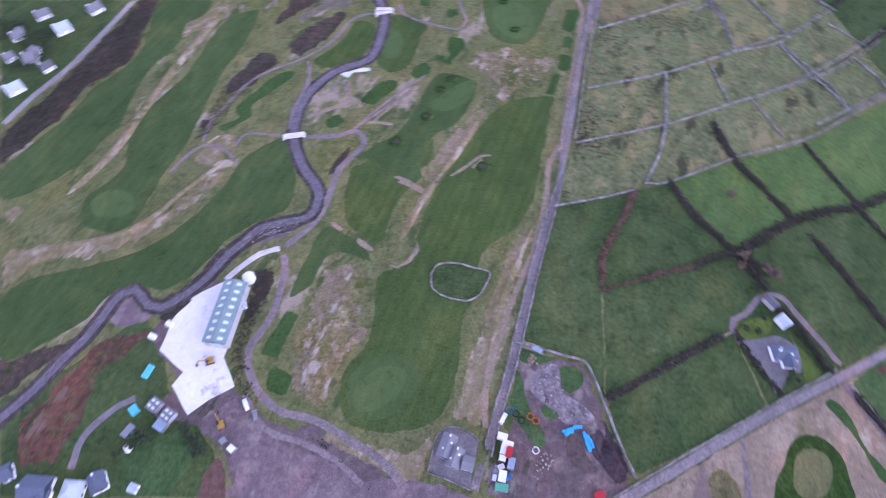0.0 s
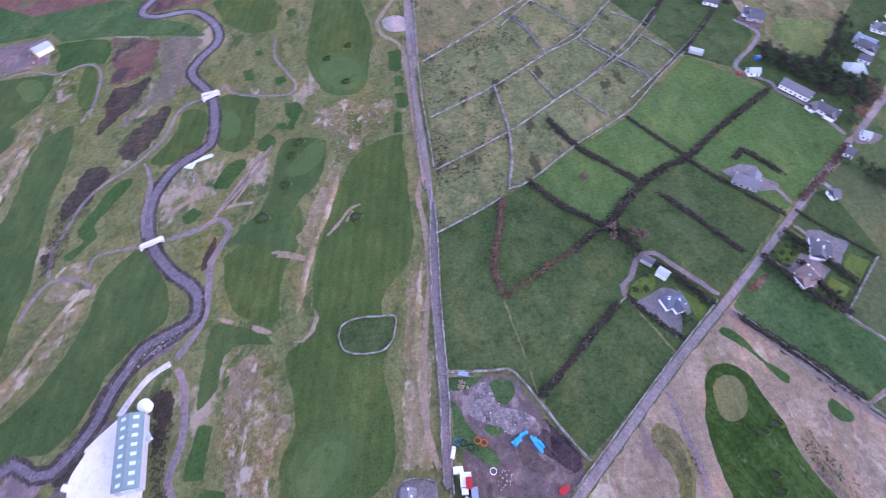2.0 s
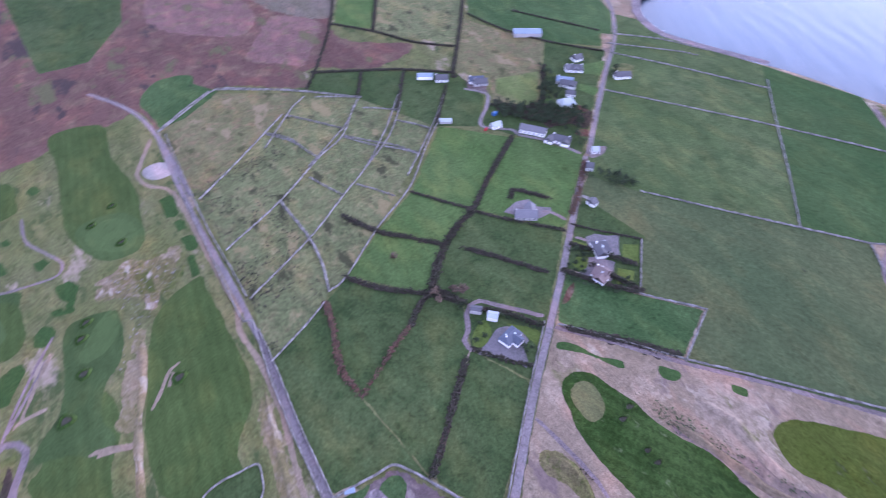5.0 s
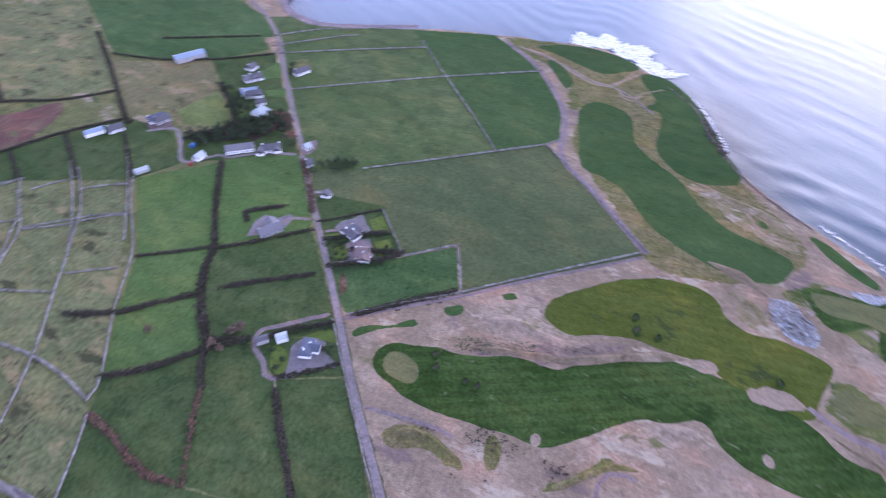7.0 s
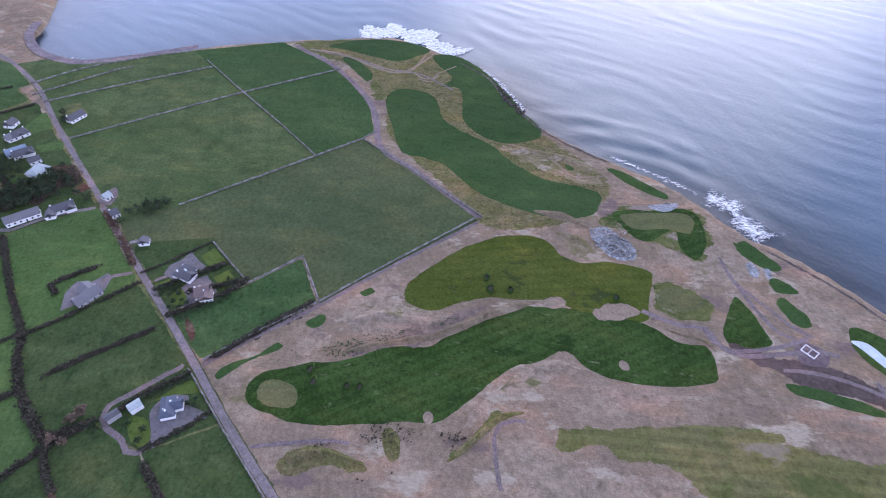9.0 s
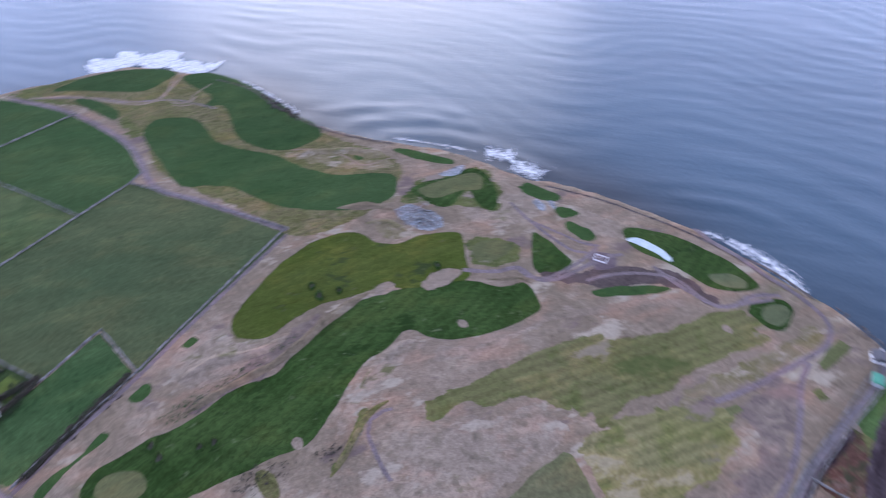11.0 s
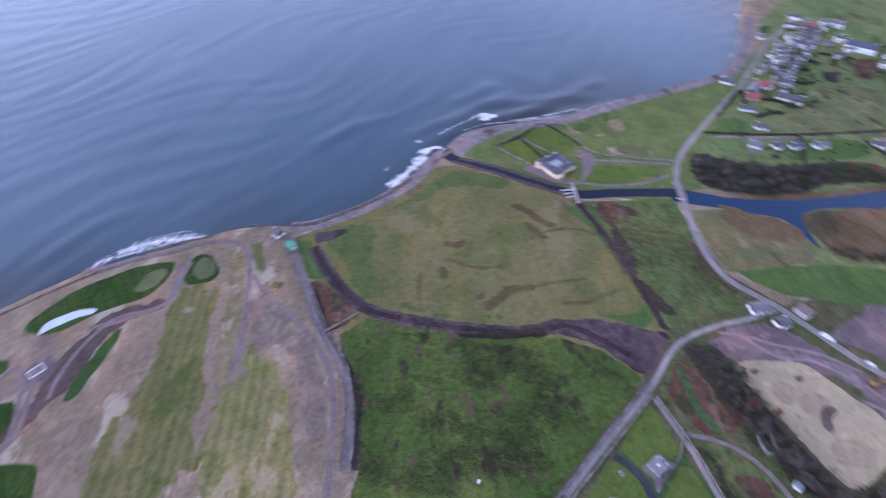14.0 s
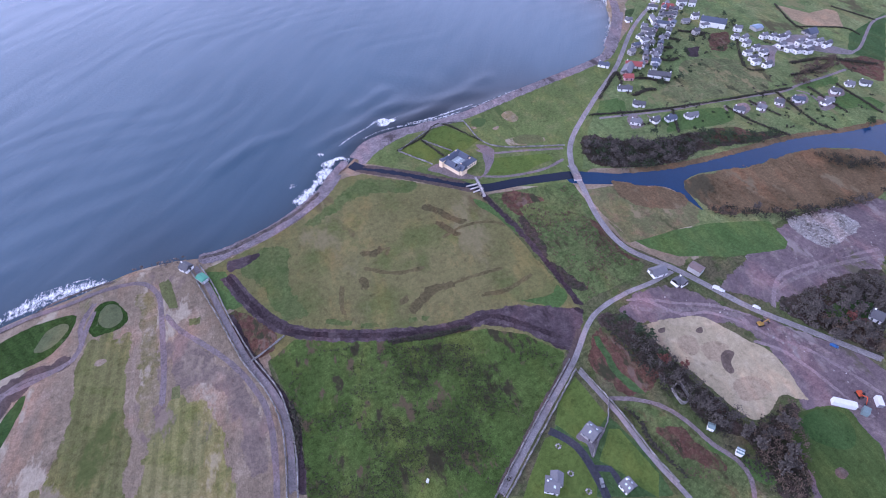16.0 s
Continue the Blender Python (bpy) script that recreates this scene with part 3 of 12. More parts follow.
def ribbon(name, mat, width, order, label, pts, kind="structure", z=None):
    """A road, path or stream bed along a plan line, with slightly uneven edges."""
    line = curve_through(pts, 4.0)
    soft_edge = FEATHER.get(mat, 0.0)
    width += soft_edge
    inner = max(0.15, 1 - 2 * soft_edge / width) if soft_edge else 0.4
    verts, faces = [], []
    for i, p in enumerate(line):
        d = (line[min(i + 1, len(line) - 1)] - line[max(i - 1, 0)]).normalized()
        side = Vector((-d.y, d.x))
        w = width / 2
        for k, s in enumerate((-1, -inner, inner, 1)):
            e = w * s + (noise.noise((p.x * 0.15, p.y * 0.15, k * 7.0)) * 0.35 if abs(s) == 1 else 0)
            q = p + side * e
            verts.append((q.x, q.y, 0.0))
        if i:
            o = 4 * i
            faces += [(o - 4 + k, o - 3 + k, o + 1 + k, o + k) for k in range(3)]
    rim = [v[:2] for v in verts[0::4]] + [v[:2] for v in verts[3::4]][::-1]
    base = next_height(rim) if z is None else z
    record(rim, base)
    verts = [(a, b, base) for a, b, _ in verts]
    ob = mesh_object(name, verts, faces, mat)
    if soft_edge:
        mark_rim(ob, [1.0] * 4 + [1.0, 0.0, 0.0, 1.0] * (len(line) - 2) + [1.0] * 4)
    return tagged(ob, label, name.replace("_", " "), kind=kind)


def stone_wall(label, width, height, pts):
    """A dry-stone wall: an uneven run of coursed stone with a ragged top."""
    line = curve_through(pts, 1.6)
    verts, faces = [], []
    for i, p in enumerate(line):
        d = (line[min(i + 1, len(line) - 1)] - line[max(i - 1, 0)]).normalized()
        side = Vector((-d.y, d.x))
        j = random.uniform(-0.16, 0.16)
        h = height * random.uniform(0.62, 1.12)
        for s, zz in ((-0.62, -0.1), (-0.55, h * 0.6), (-0.32, h), (0.32, h * random.uniform(0.9, 1.05)), (0.55, h * 0.6), (0.62, -0.1)):
            q = p + side * (width * s + j + random.uniform(-0.06, 0.06))
            verts.append((q.x, q.y, zz))
        if i:
            o = 6 * i
            faces += [(o - 6 + k, o - 5 + k, o + 1 + k, o + k) for k in range(5)]
    n = len(verts)
    faces += [(0, 1, 2, 3, 4, 5), tuple(range(n - 1, n - 7, -1))]
    return tagged(mesh_object("stone_wall", verts, faces, "stone_wall"), label, "wall", group="field walls", kind="structure")


ICO_V = [(0, 0, 1), (0.89, 0, 0.45), (0.28, 0.85, 0.45), (-0.72, 0.53, 0.45), (-0.72, -0.53, 0.45), (0.28, -0.85, 0.45), (0.72, 0.53, -0.45), (-0.28, 0.85, -0.45), (-0.89, 0, -0.45), (-0.28, -0.85, -0.45), (0.72, -0.53, -0.45), (0, 0, -1)]
ICO_F = [(0, 1, 2), (0, 2, 3), (0, 3, 4), (0, 4, 5), (0, 5, 1), (1, 6, 2), (2, 7, 3), (3, 8, 4), (4, 9, 5), (5, 10, 1), (6, 7, 2), (7, 8, 3), (8, 9, 4), (9, 10, 5), (10, 6, 1), (6, 11, 7), (7, 11, 8), (8, 11, 9), (9, 11, 10), (10, 11, 6)]


def clump(verts, faces, x, y, z, r, flat=0.8):
    """Adds one ragged leafy clump to lists of vertices and faces."""
    o = len(verts)
    for a, b, c in ICO_V:
        k = r * random.uniform(0.55, 1.3)
        verts.append((x + a * k, y + b * k, z + c * k * flat))
    faces.extend((a + o, b + o, c + o) for a, b, c in ICO_F)


def hedge(label, width, height, pts, tone="dark"):
    """A field hedge of many ragged clumps on a low earth bank."""
    line = curve_through(pts, 0.9)
    verts, faces = [], []
    if width >= 3.0 and tone == "dark":
        ribbon("hedge_bank", "bracken_dark", 0.5 * width, 6, "dark brambly bank under a hedge", pts)
    for p in line:
        gap = noise.noise((p.x * 0.06, p.y * 0.06, 5.0))
        for _ in range((10 if width >= 3.0 else 7) if gap > -0.3 else 4):
            r = random.uniform(0.3, 0.72) * (1 + 0.3 * gap) * min(1, height / 2 + 0.2)
            a, o = random.uniform(0, 6.28), width * 0.72 * random.uniform(0, 1)
            clump(verts, faces, p.x + o * math.cos(a), p.y + o * math.sin(a), random.uniform(0.1, 0.75) * height * (1 - 0.5 * o / width), r)
    ob = mesh_object("hedge", verts, faces, "hedge_" + tone)
    return tagged(ob, label, "hedge", group="field hedges", kind="stuff")


# ---- ground, shore and sea ----
COAST = [(941, 315), (681, 285), (635, 287), (593, 268), (567, 243), (552, 215), (554, 165), (562, 110), (561, 41), (553, -19), (548, -56), (540, -83), (514, -105), (476, -132), (441, -148), (407, -153), (377, -158), (351, -165), (323, -179), (292, -200), (263, -222), (234.1, -235.4), (211.2, -242.4), (187, -252), (192, -254), (174, -265), (155, -274), (131, -283), (106, -291), (83, -296), (60, -297), (36, -297), (8, -299), (-8, -297), (-24, -291), (-41, -285), (-60, -286), (-80, -288), (-98, -293), (-121, -304), (-140, -317), (-162, -326), (-181, -339), (-203, -341), (-237, -335), (-276, -332), (-309, -335), (-342, -336), (-391, -337), (-431, -340), (-460, -350), (-494, -374), (-527, -404), (-558, -440), (-618, -500), (-858, -790), (-1458, -1240)]
coast = [tuple(v) for v in curve_through(COAST, 12.0)]
shore_ring = coast + [(-2600, -1400), (-2600, 2600), (2600, 2600), (1500, 1200)]


def build_ground():
    xs = np.concatenate([np.arange(-3000, -900, 150), np.arange(-900, 800, 7.0), np.arange(800, 3001, 150)])
    ys = np.concatenate([np.arange(-3000, -560, 150), np.arange(-560, 640, 7.0), np.arange(640, 3001, 150)])
    gx, gy = np.meshgrid(xs, ys)
    x, y = gx.ravel(), gy.ravel()
    land, d = inside(shore_ring, x, y), to_line(coast, x, y, False)
    z = np.where(land, -np.clip(1 - d / 8, 0, 1) * 0.8, -0.8 - np.clip(d, 0, 60) * 1.1)
    z += np.array([noise.noise((a * 0.05, b * 0.05, 0)) * 0.8 for a, b in zip(x, y)]) * (~land) * np.clip(d / 8, 0, 1)
    z -= np.where(land, 0.01, 0)
    nx = len(xs)
    idx = np.arange(len(x)).reshape(len(ys), nx)
    faces = np.stack([idx[:-1, :-1], idx[:-1, 1:], idx[1:, 1:], idx[1:, :-1]], -1).reshape(-1, 4)
    ob = mesh_object("ground", np.stack([x, y, z], -1).tolist(), faces.tolist(), "tan_base", smooth=True)
    tagged(ob, "pink-tan coastal ground with cliffs sloping to the sea", "ground", kind="structure")


build_ground()


# long single crests standing up off the headland and the beach
CRESTS = [
    [(-140.2, -344.4), (-157.9, -350.1), (-169.4, -355.1), (-182.2, -366.8), (-196.0, -375.2), (-215.7, -384.5), (-243.6, -388.6)],
    [(-221.9, -356.4), (-238.0, -358.2), (-258.2, -361.7), (-281.9, -368.9), (-309.3, -376.1), (-333.8, -381.4)],
    [(-198.8, -399.0), (-216.8, -402.4), (-236.9, -413.2)],
    [(375, -180), (356, -215), (331, -250), (300, -270)],
    [(311, -207), (297, -226), (275, -245), (249, -259)],
    [(341, -196), (321, -224), (304, -246)],
    [(122, -320), (95, -340), (69, -351)],
    [(335, -224), (311, -247), (280, -264)],
    [(231, -262), (203, -269)],
    [(-169, -350), (-197, -363), (-230, -363), (-273, -356)],
    [(-225, -383), (-270, -371), (-309, -363)],
    [(-145, -362), (-170, -372), (-199, -376)],
    [(-68, -379), (-100, -392), (-131, -397)],
    [(-237, -338), (-287, -342), (-324, -341)],
]


def build_sea():
    xs = np.concatenate([np.arange(-2600, -900, 100), np.arange(-900, 760, 6.0), np.arange(760, 2601, 100)])
    ys = np.concatenate([np.arange(-3200, -900, 60), np.arange(-900, 330, 6.0), np.arange(330, 1300, 100)])
    gx, gy = np.meshgrid(xs, ys)
    x, y = gx.ravel(), gy.ravel()
    d = np.minimum(to_line(coast, x, y, False), 400)
    wob = np.array([noise.noise((a * 0.006, b * 0.006, 4)) for a, b in zip(x, y)])
    gust = np.array([noise.noise((a * 0.012, b * 0.012, 8)) for a, b in zip(x, y)])
    # long swell from the open sea, bending to follow the shore
    near = np.exp(-d / 90)
    phase = (0.60 * x - 0.80 * y) * 0.6 + d * 0.45 + wob * 60
    lull = np.clip(gust + 0.35, 0, 1) * np.clip(np.maximum((520 - x) / 100, (-80 - y) / 120), 0.15, 1)      # the far bay lies sheltered
    patchy = np.array([noise.noise((a * 0.004, b * 0.009, 21)) for a, b in zip(x, y)])
    crest = np.exp(1.4 * np.sin(phase * 6.2832 / 31)) / 4.06
    z = SEA + (0.22 + 0.7 * near) * lull * (crest - 0.38) * np.clip(0.7 + 1.6 * patchy, 0.1, 1.6)
    z += 0.12 * np.sin((x * 0.45 - y * 0.89 + wob * 70 + patchy * 40) * 6.2832 / 23) + 0.35 * patchy
    for line in CRESTS:
        dl = to_line(line, x, y, False)
        z += 0.95 * np.exp(-(dl / 4.5) ** 2)
    idx = np.arange(len(x)).reshape(len(ys), len(xs))
    faces = np.stack([idx[:-1, :-1], idx[:-1, 1:], idx[1:, 1:], idx[1:, :-1]], -1).reshape(-1, 4)
    ob = mesh_object("water", np.stack([x, y, z], -1).tolist(), faces.tolist(), "sea_water", smooth=True)
    shoal = ob.data.attributes.new("shoal", "FLOAT", "POINT")
    shoal.data.foreach_set("value", np.clip(np.exp(-d / 45) * (1 + 1.5 * wob), 0, 1))
    tagged(ob, "grey-blue sea with long low swell", "sea", kind="structure")


build_sea()

# ---- fields, fairways and bare ground ----
patch("field", "grass_olive", 0, "rough inland grass", [(-800, -250), (-99.0, -66.0), (61.0, 23.0), (256, 120), (455, 220), (640, 340), (640, 900), (-800, 900)], round_=False)
patch("moor", "bracken", 0, "far brown moor", [(-260, 430), (110, 450), (130, 520), (330, 620), (300, 1000), (-700, 1000), (-700, 380)])
patch("field", "village_grass", 0, "fields beyond the village", [(-1500, -900), (-560, -420), (-420, -260), (-300, -110), (-1000, 150), (-1500, 150)], round_=False)
patch("field", "verge", 0, "rough verge grass round the crossroads", [(-37.9, -189.8), (-221.3, -235.9), (-278, -214), (-265, -167), (-269, -145), (-281, -113), (-385, -102), (-459, -75), (-243.5, 34.2), (-23.8, -112.8)], round_=False)
patch("field", "marsh", 0, "rough turf behind the beach", [(-29, -277), (-43, -276), (-61, -278), (-81, -281), (-100, -286), (-122, -296), (-142, -310), (-159, -308), (-219.8, -240.7), (-206.1, -122.1), (-172.4, -100.1), (-40.4, -188.1)], round_=False)
patch("field", "links_turf", 0, "links turf behind the beach", [(-163, -322), (-180, -332), (-199, -335), (-233, -328), (-270, -325), (-336, -330), (-424, -333), (-455, -341), (-594, -413), (-678, -359), (-425, -232), (-275, -212), (-223.7, -245.9)], round_=False)
patch("field", "grass_olive", 1, "rough olive golf grass between the burn and the lane", [(-219.7, 144.8), (-301, 332), (95, 345), (82, 262), (62.7, 199.6), (47.0, 151.5), (27.5, 86.0), (16.9, 52.0), (-12.3, 36.3), (-51.0, 58.5), (-85.2, 88.7), (-82.8, 116.7), (-106.8, 141.0), (-154.0, 115.0), (-196.7, 91.5)], round_=False)
patch("field", "grass_mid", 1, "gardens and grass beyond the road", [(-301, 332), (-211, 335), (-221, 299), (-231, 267), (-242.2, 242.7), (-251, 218)], round_=False)
patch("field", "grass_mid", 1, "cottage fields and gardens", [(-185.8, 66.3), (-172.5, 69.0), (-137.4, 103.9), (-124.0, 93.2), (-115.2, 70.2), (-102.6, 58.6), (-90.2, 45.4), (-81.9, 28.4), (-168.6, 26.7)], round_=False)
patch("field", "grass_mid", 1, "closely grazed green field", [(57.1, 170.9), (100.8, 182.4), (79.3, 142.1), (75.9, 122.0), (70.1, 69.0), (63.5, 86.8), (35.8, 96.0)], round_=False)
patch("field", "grass_mid", 1, "grazed green field", [(100.8, 182.4), (120.9, 188.6), (145.5, 143.7), (153.6, 126.1), (132.7, 102.5), (126.7, 99.9), (70.1, 69.0), (75.9, 122.0), (79.3, 142.1)], round_=False)
patch("field", "grass_mid", 1, "long green field beside the road", [(126.7, 99.9), (132.7, 102.5), (139.5, 66.5), (78.6, 38.7), (70.1, 69.0)], round_=False)
patch("field", "grass_bright", 1, "bright green field", [(120.9, 188.6), (160.0, 204.5), (180.3, 165.2), (145.5, 143.7)], round_=False)
patch("field", "grass_bright", 1, "bright green field", [(160.0, 204.5), (202.9, 217.8), (217.9, 174.2), (180.3, 165.2)], round_=False)
patch("field", "grass_bright", 1, "bright green field", [(202.9, 217.8), (275, 261), (303, 209), (217.9, 174.2)], round_=False)
patch("field", "grass_mid", 1, "green field below a bungalow", [(145.5, 143.7), (180.3, 165.2), (217.9, 174.2), (242.2, 119.2), (175.5, 83.9), (139.5, 66.5), (132.7, 102.5), (153.6, 126.1)], round_=False)
patch("field", "grass_bright", 1, "green field behind a bungalow", [(217.9, 174.2), (303, 209), (309, 202), (322, 156), (242.2, 119.2)], round_=False)
patch("field", "pasture_rough", 1, "rough walled pasture", [(57.1, 170.9), (73.4, 214.9), (126.6, 230.5), (107.1, 187.3), (100.8, 182.4)], round_=False)
patch("field", "pasture_rough", 1, "rough walled pasture with gorse", [(73.4, 214.9), (85, 259), (135, 274), (126.6, 230.5)], round_=False)
patch("field", "pasture_rough", 1, "rough walled pasture", [(126.6, 230.5), (167.5, 247.8), (160.0, 204.5), (120.9, 188.6), (107.1, 187.3)], round_=False)
patch("field", "pasture_rough", 1, "rough walled pasture", [(135, 274), (184, 295), (249, 333), (285, 319), (201, 262), (126.6, 230.5)], round_=False)
patch("field", "pasture_rough", 1, "rough walled pasture", [(174, 353), (165, 284), (138, 274), (85, 259), (97, 324), (110, 325)], round_=False)
patch("field", "pasture_rough", 1, "rough walled pasture", [(175, 347), (228, 376), (259, 339), (214, 303), (165, 284)], round_=False)
patch("field", "pasture_pale", 1, "bleached rough grazing", [(119, 412), (177, 438), (228, 387), (228, 376), (172, 349), (137, 334), (106, 320), (99, 331)], round_=False)
patch("field", "pasture_rough", 1, "small walled pasture", [(126.5, 229.1), (174.8, 215.1), (272, 263), (326, 303), (290, 371), (259, 339), (165, 284), (138, 274)], round_=False)
patch("field", "pasture_rough", 1, "small walled pasture", [(120.8, 201.3), (120.4, 189.1), (175.8, 213.6), (272, 263), (256, 291), (190, 254)], round_=False)
patch("moor", "bracken", 1, "brown-pink bracken moor", [(373, 1036), (586, 734), (339, 474), (366, 381), (306, 367), (263, 408), (238, 385), (183, 439), (119, 412), (119, 443), (105, 513), (130, 569), (192, 636)])
patch("field", "pasture_rough", 1, "walled hill field", [(522, 606), (590, 511), (390, 348), (357, 431)], round_=False)
patch("field", "grass_dark", 1, "bright green coastal field", [(590, 511), (679, 384), (487, 243), (460, 285), (451, 335), (452, 388)], round_=False)
patch("field", "pasture_pale", 1, "pale field behind the cottages", [(443, 389), (448, 333), (460, 292), (354, 222), (328, 250), (369, 287), (351, 312)], round_=False)
patch("field", "grass_mid", 1, "field behind the farm", [(263, 408), (351, 312), (335, 264), (296, 237), (272, 263), (259, 339), (236, 379)], round_=False)
patch("field", "grass_mid", 1, "gardens of the roadside cottages", [(460, 292), (483, 237), (323, 158), (297, 235), (329, 257), (354, 222)], round_=False)
patch("field", "grass_mid", 1, "hill field", [(135, 836), (257, 1202), (373, 1036), (192, 636), (130, 569), (89, 578)], round_=False)
patch("field", "grass_dark", 1, "dark green field with rushes", [(177.6, 80.1), (202.6, 18.7), (241.7, 25.2), (227.6, 57.4), (213.5, 100.9)], round_=False)
patch("field", "grass_olive_field", 1, "large grey-green field", [(202.5, 17.8), (251, -89), (363, -26), (311, 104), (302, 140), (272, 130), (268, 79), (227.6, 57.4), (241.7, 25.2)], round_=False)
patch("field", "grass_coast", 1, "green field above the sea", [(333, 159), (415, 196), (459, 66), (348, 11), (311, 100), (302, 140)], round_=False)
patch("field", "grass_seaward", 1, "dark green field above the track", [(459, 66), (483, -19), (421, -38), (370, -36), (363, -26), (348, 11)], round_=False)
patch("field", "grass_coast", 1, "green coastal field", [(415, 196), (481, 231), (515, 96), (459, 66)], round_=False)
patch("field", "grass_seaward", 1, "green coastal field", [(515, 96), (555, 115), (555, 30), (483, -19), (459, 66)], round_=False)
patch("field", "grass_coast", 1, "green coastal field", [(481, 231), (517, 250), (564, 278), (568, 252), (548, 213), (555, 115), (515, 96)], round_=False)
patch("field", "grass_dark", 1, "green field beyond the houses", [(581, 395), (603, 325), (564, 278), (517, 250), (466, 341)], round_=False)
patch("rough", "rough_green", 1, "olive rough by the track", [(548, 25), (545, -55), (508, -103), (456, -85), (417, -99), (420, -55), (345, -43), (377, -34), (468, -35)])
patch("field", "marsh", 1, "large tawny marsh field", [(-49, -265), (-90, -274), (-151, -310), (-183, -282), (-213.8, -246.2), (-217.9, -218.3), (-212.7, -181.6), (-208.3, -139.0), (-194.2, -128.5), (-182.6, -145.4), (-159.1, -153.4), (-131.2, -159.5), (-91.6, -181.1), (-65.8, -200.7), (-54.7, -215.4), (-48, -251)], round_=False)
patch("field", "grass_scrub", 1, "green field with dark rushes", [(-39.2, -189.0), (-56.5, -195.2), (-77.5, -181.2), (-132.1, -149.4), (-150.4, -141.9), (-166.6, -126.4), (-176.9, -103.6), (-140.3, -81.8), (-98.6, -62.7), (-60.0, -46.0), (-10.0, -86.0), (-25.9, -111.4), (-39.7, -149.0), (-38.8, -168.6)], round_=False)
patch("field", "links_turf", 1, "links grass round the grand house", [(-166, -330), (-187, -341), (-234, -331), (-272, -327), (-384, -329), (-426, -317), (-388, -290), (-330, -264), (-289, -227), (-228, -251), (-202, -280), (-168, -315)], round_=False)
patch("field", "riverside", 1, "scrubby riverside ground", [(-223.0, -234.8), (-283, -214), (-276, -189), (-263, -149), (-263, -125), (-253, -121), (-222.2, -124.3), (-207.6, -123.6), (-220.0, -184.4)], round_=False)
patch("dirt_yard", "dirt_mauve", 1, "purple-grey building ground", [(-224.3, -112.5), (-263, -108), (-281, -72), (-314, -1), (-243.5, 34.2), (-214.1, 14.6), (-248.6, -9.4), (-271, -57), (-224.4, -95.0)])
patch("dirt_yard", "dirt_mauve", 1, "purple quarry ground", [(-288, -89), (-382, -100), (-458, -74), (-386, -38), (-311, -55), (-295, -71)])
patch("field", "village_grass", 1, "village fields", [(-341, -256), (-409, -300), (-466, -329), (-594, -413), (-828, -261), (-561, -126), (-521, -137), (-471, -156), (-416, -169), (-364, -182), (-300, -220)], round_=False)
patch("field", "grass_dark", 1, "green field beside the burn", [(-199, 504), (-157, 465), (-101, 469), (-78, 461), (-81, 438), (-50, 419), (-38, 399), (-40, 396), (-102, 418), (-136, 423), (-144, 437), (-191, 433)], round_=False)
patch("rough", "rough_green", 1, "olive golf rough", [(-138, 385), (-106, 387), (-109, 339), (-114, 306), (-123, 324), (-142, 323), (-139, 374)])
patch("rough", "tuft_olive", 1, "tan and olive rough round the headland fairways", [(537, 1), (539, -50), (516, -93), (458, -136), (387, -154), (336, -166), (272, -189), (244.9, -170.8), (232.1, -136.9), (241.6, -89.0), (296, -69), (363, -44), (445, -47)])
patch("fairway", "mown_a", 2, "mown green golf fairway beside dark scrub", [(-229.4, 167.1), (-236.5, 183.6), (-228.2, 207.8), (-216.6, 227.5), (-210, 251), (-194, 276), (-193, 300), (-194, 335), (-160, 337), (-163, 313), (-171, 287), (-180, 269), (-183.7, 246.8), (-184.1, 221.9), (-190.2, 206.8), (-199.2, 188.5), (-214.2, 172.9)])
patch("fairway", "mown_a", 2, "mown green golf fairway ending at a green", [(-125, 326), (-127, 297), (-135, 268), (-138.9, 241.2), (-142.6, 210.2), (-150.0, 186.0), (-150.8, 178.3), (-154.3, 160.1), (-161.0, 149.6), (-175.0, 149.3), (-184.5, 155.9), (-186.6, 170.0), (-178.6, 181.4), (-173.4, 193.1), (-178.2, 213.4), (-173.9, 231.0), (-167.1, 247.3), (-158, 265), (-152, 296), (-146, 316), (-136, 324)])
patch("rough", "tan_rough", 2, "pale bare strip of rough between fairways", [(-150, 337), (-139, 337), (-146, 316), (-162, 280), (-170, 259), (-175.3, 235.5), (-180.3, 205.0), (-185.9, 185.0), (-201.1, 169.6), (-217.0, 151.6), (-219.7, 144.8), (-227.1, 161.8), (-213.5, 171.1), (-199.2, 188.5), (-187.8, 209.0), (-183.0, 244.5), (-177, 269), (-164, 301), (-158, 330)])
patch("fairway", "mown_a", 2, "wide dark green golf fairway beside the burn", [(-192.2, 81.1), (-205.1, 110.9), (-194.2, 123.1), (-172.4, 129.8), (-148.2, 140.0), (-130.5, 157.2), (-116.1, 183.1), (-110.3, 198.9), (-97.2, 211.5), (-89.7, 213.8), (-82.7, 199.6), (-78.1, 180.3), (-80.2, 165.6), (-95.6, 154.7), (-107.5, 144.3), (-117.5, 128.0), (-130.7, 117.1), (-144.8, 119.7), (-155.6, 112.1), (-162.0, 100.5), (-173.7, 90.7)])
patch("scrub_ground", "bracken_dark", 2, "dark scrub band along a country road", [(-248.6, 211.4), (-235.6, 242.9), (-225, 278), (-211, 323), (-209, 335), (-194, 335), (-194, 300), (-194, 276), (-212, 251), (-216.6, 227.5), (-228.2, 207.8), (-238.2, 187.4)])
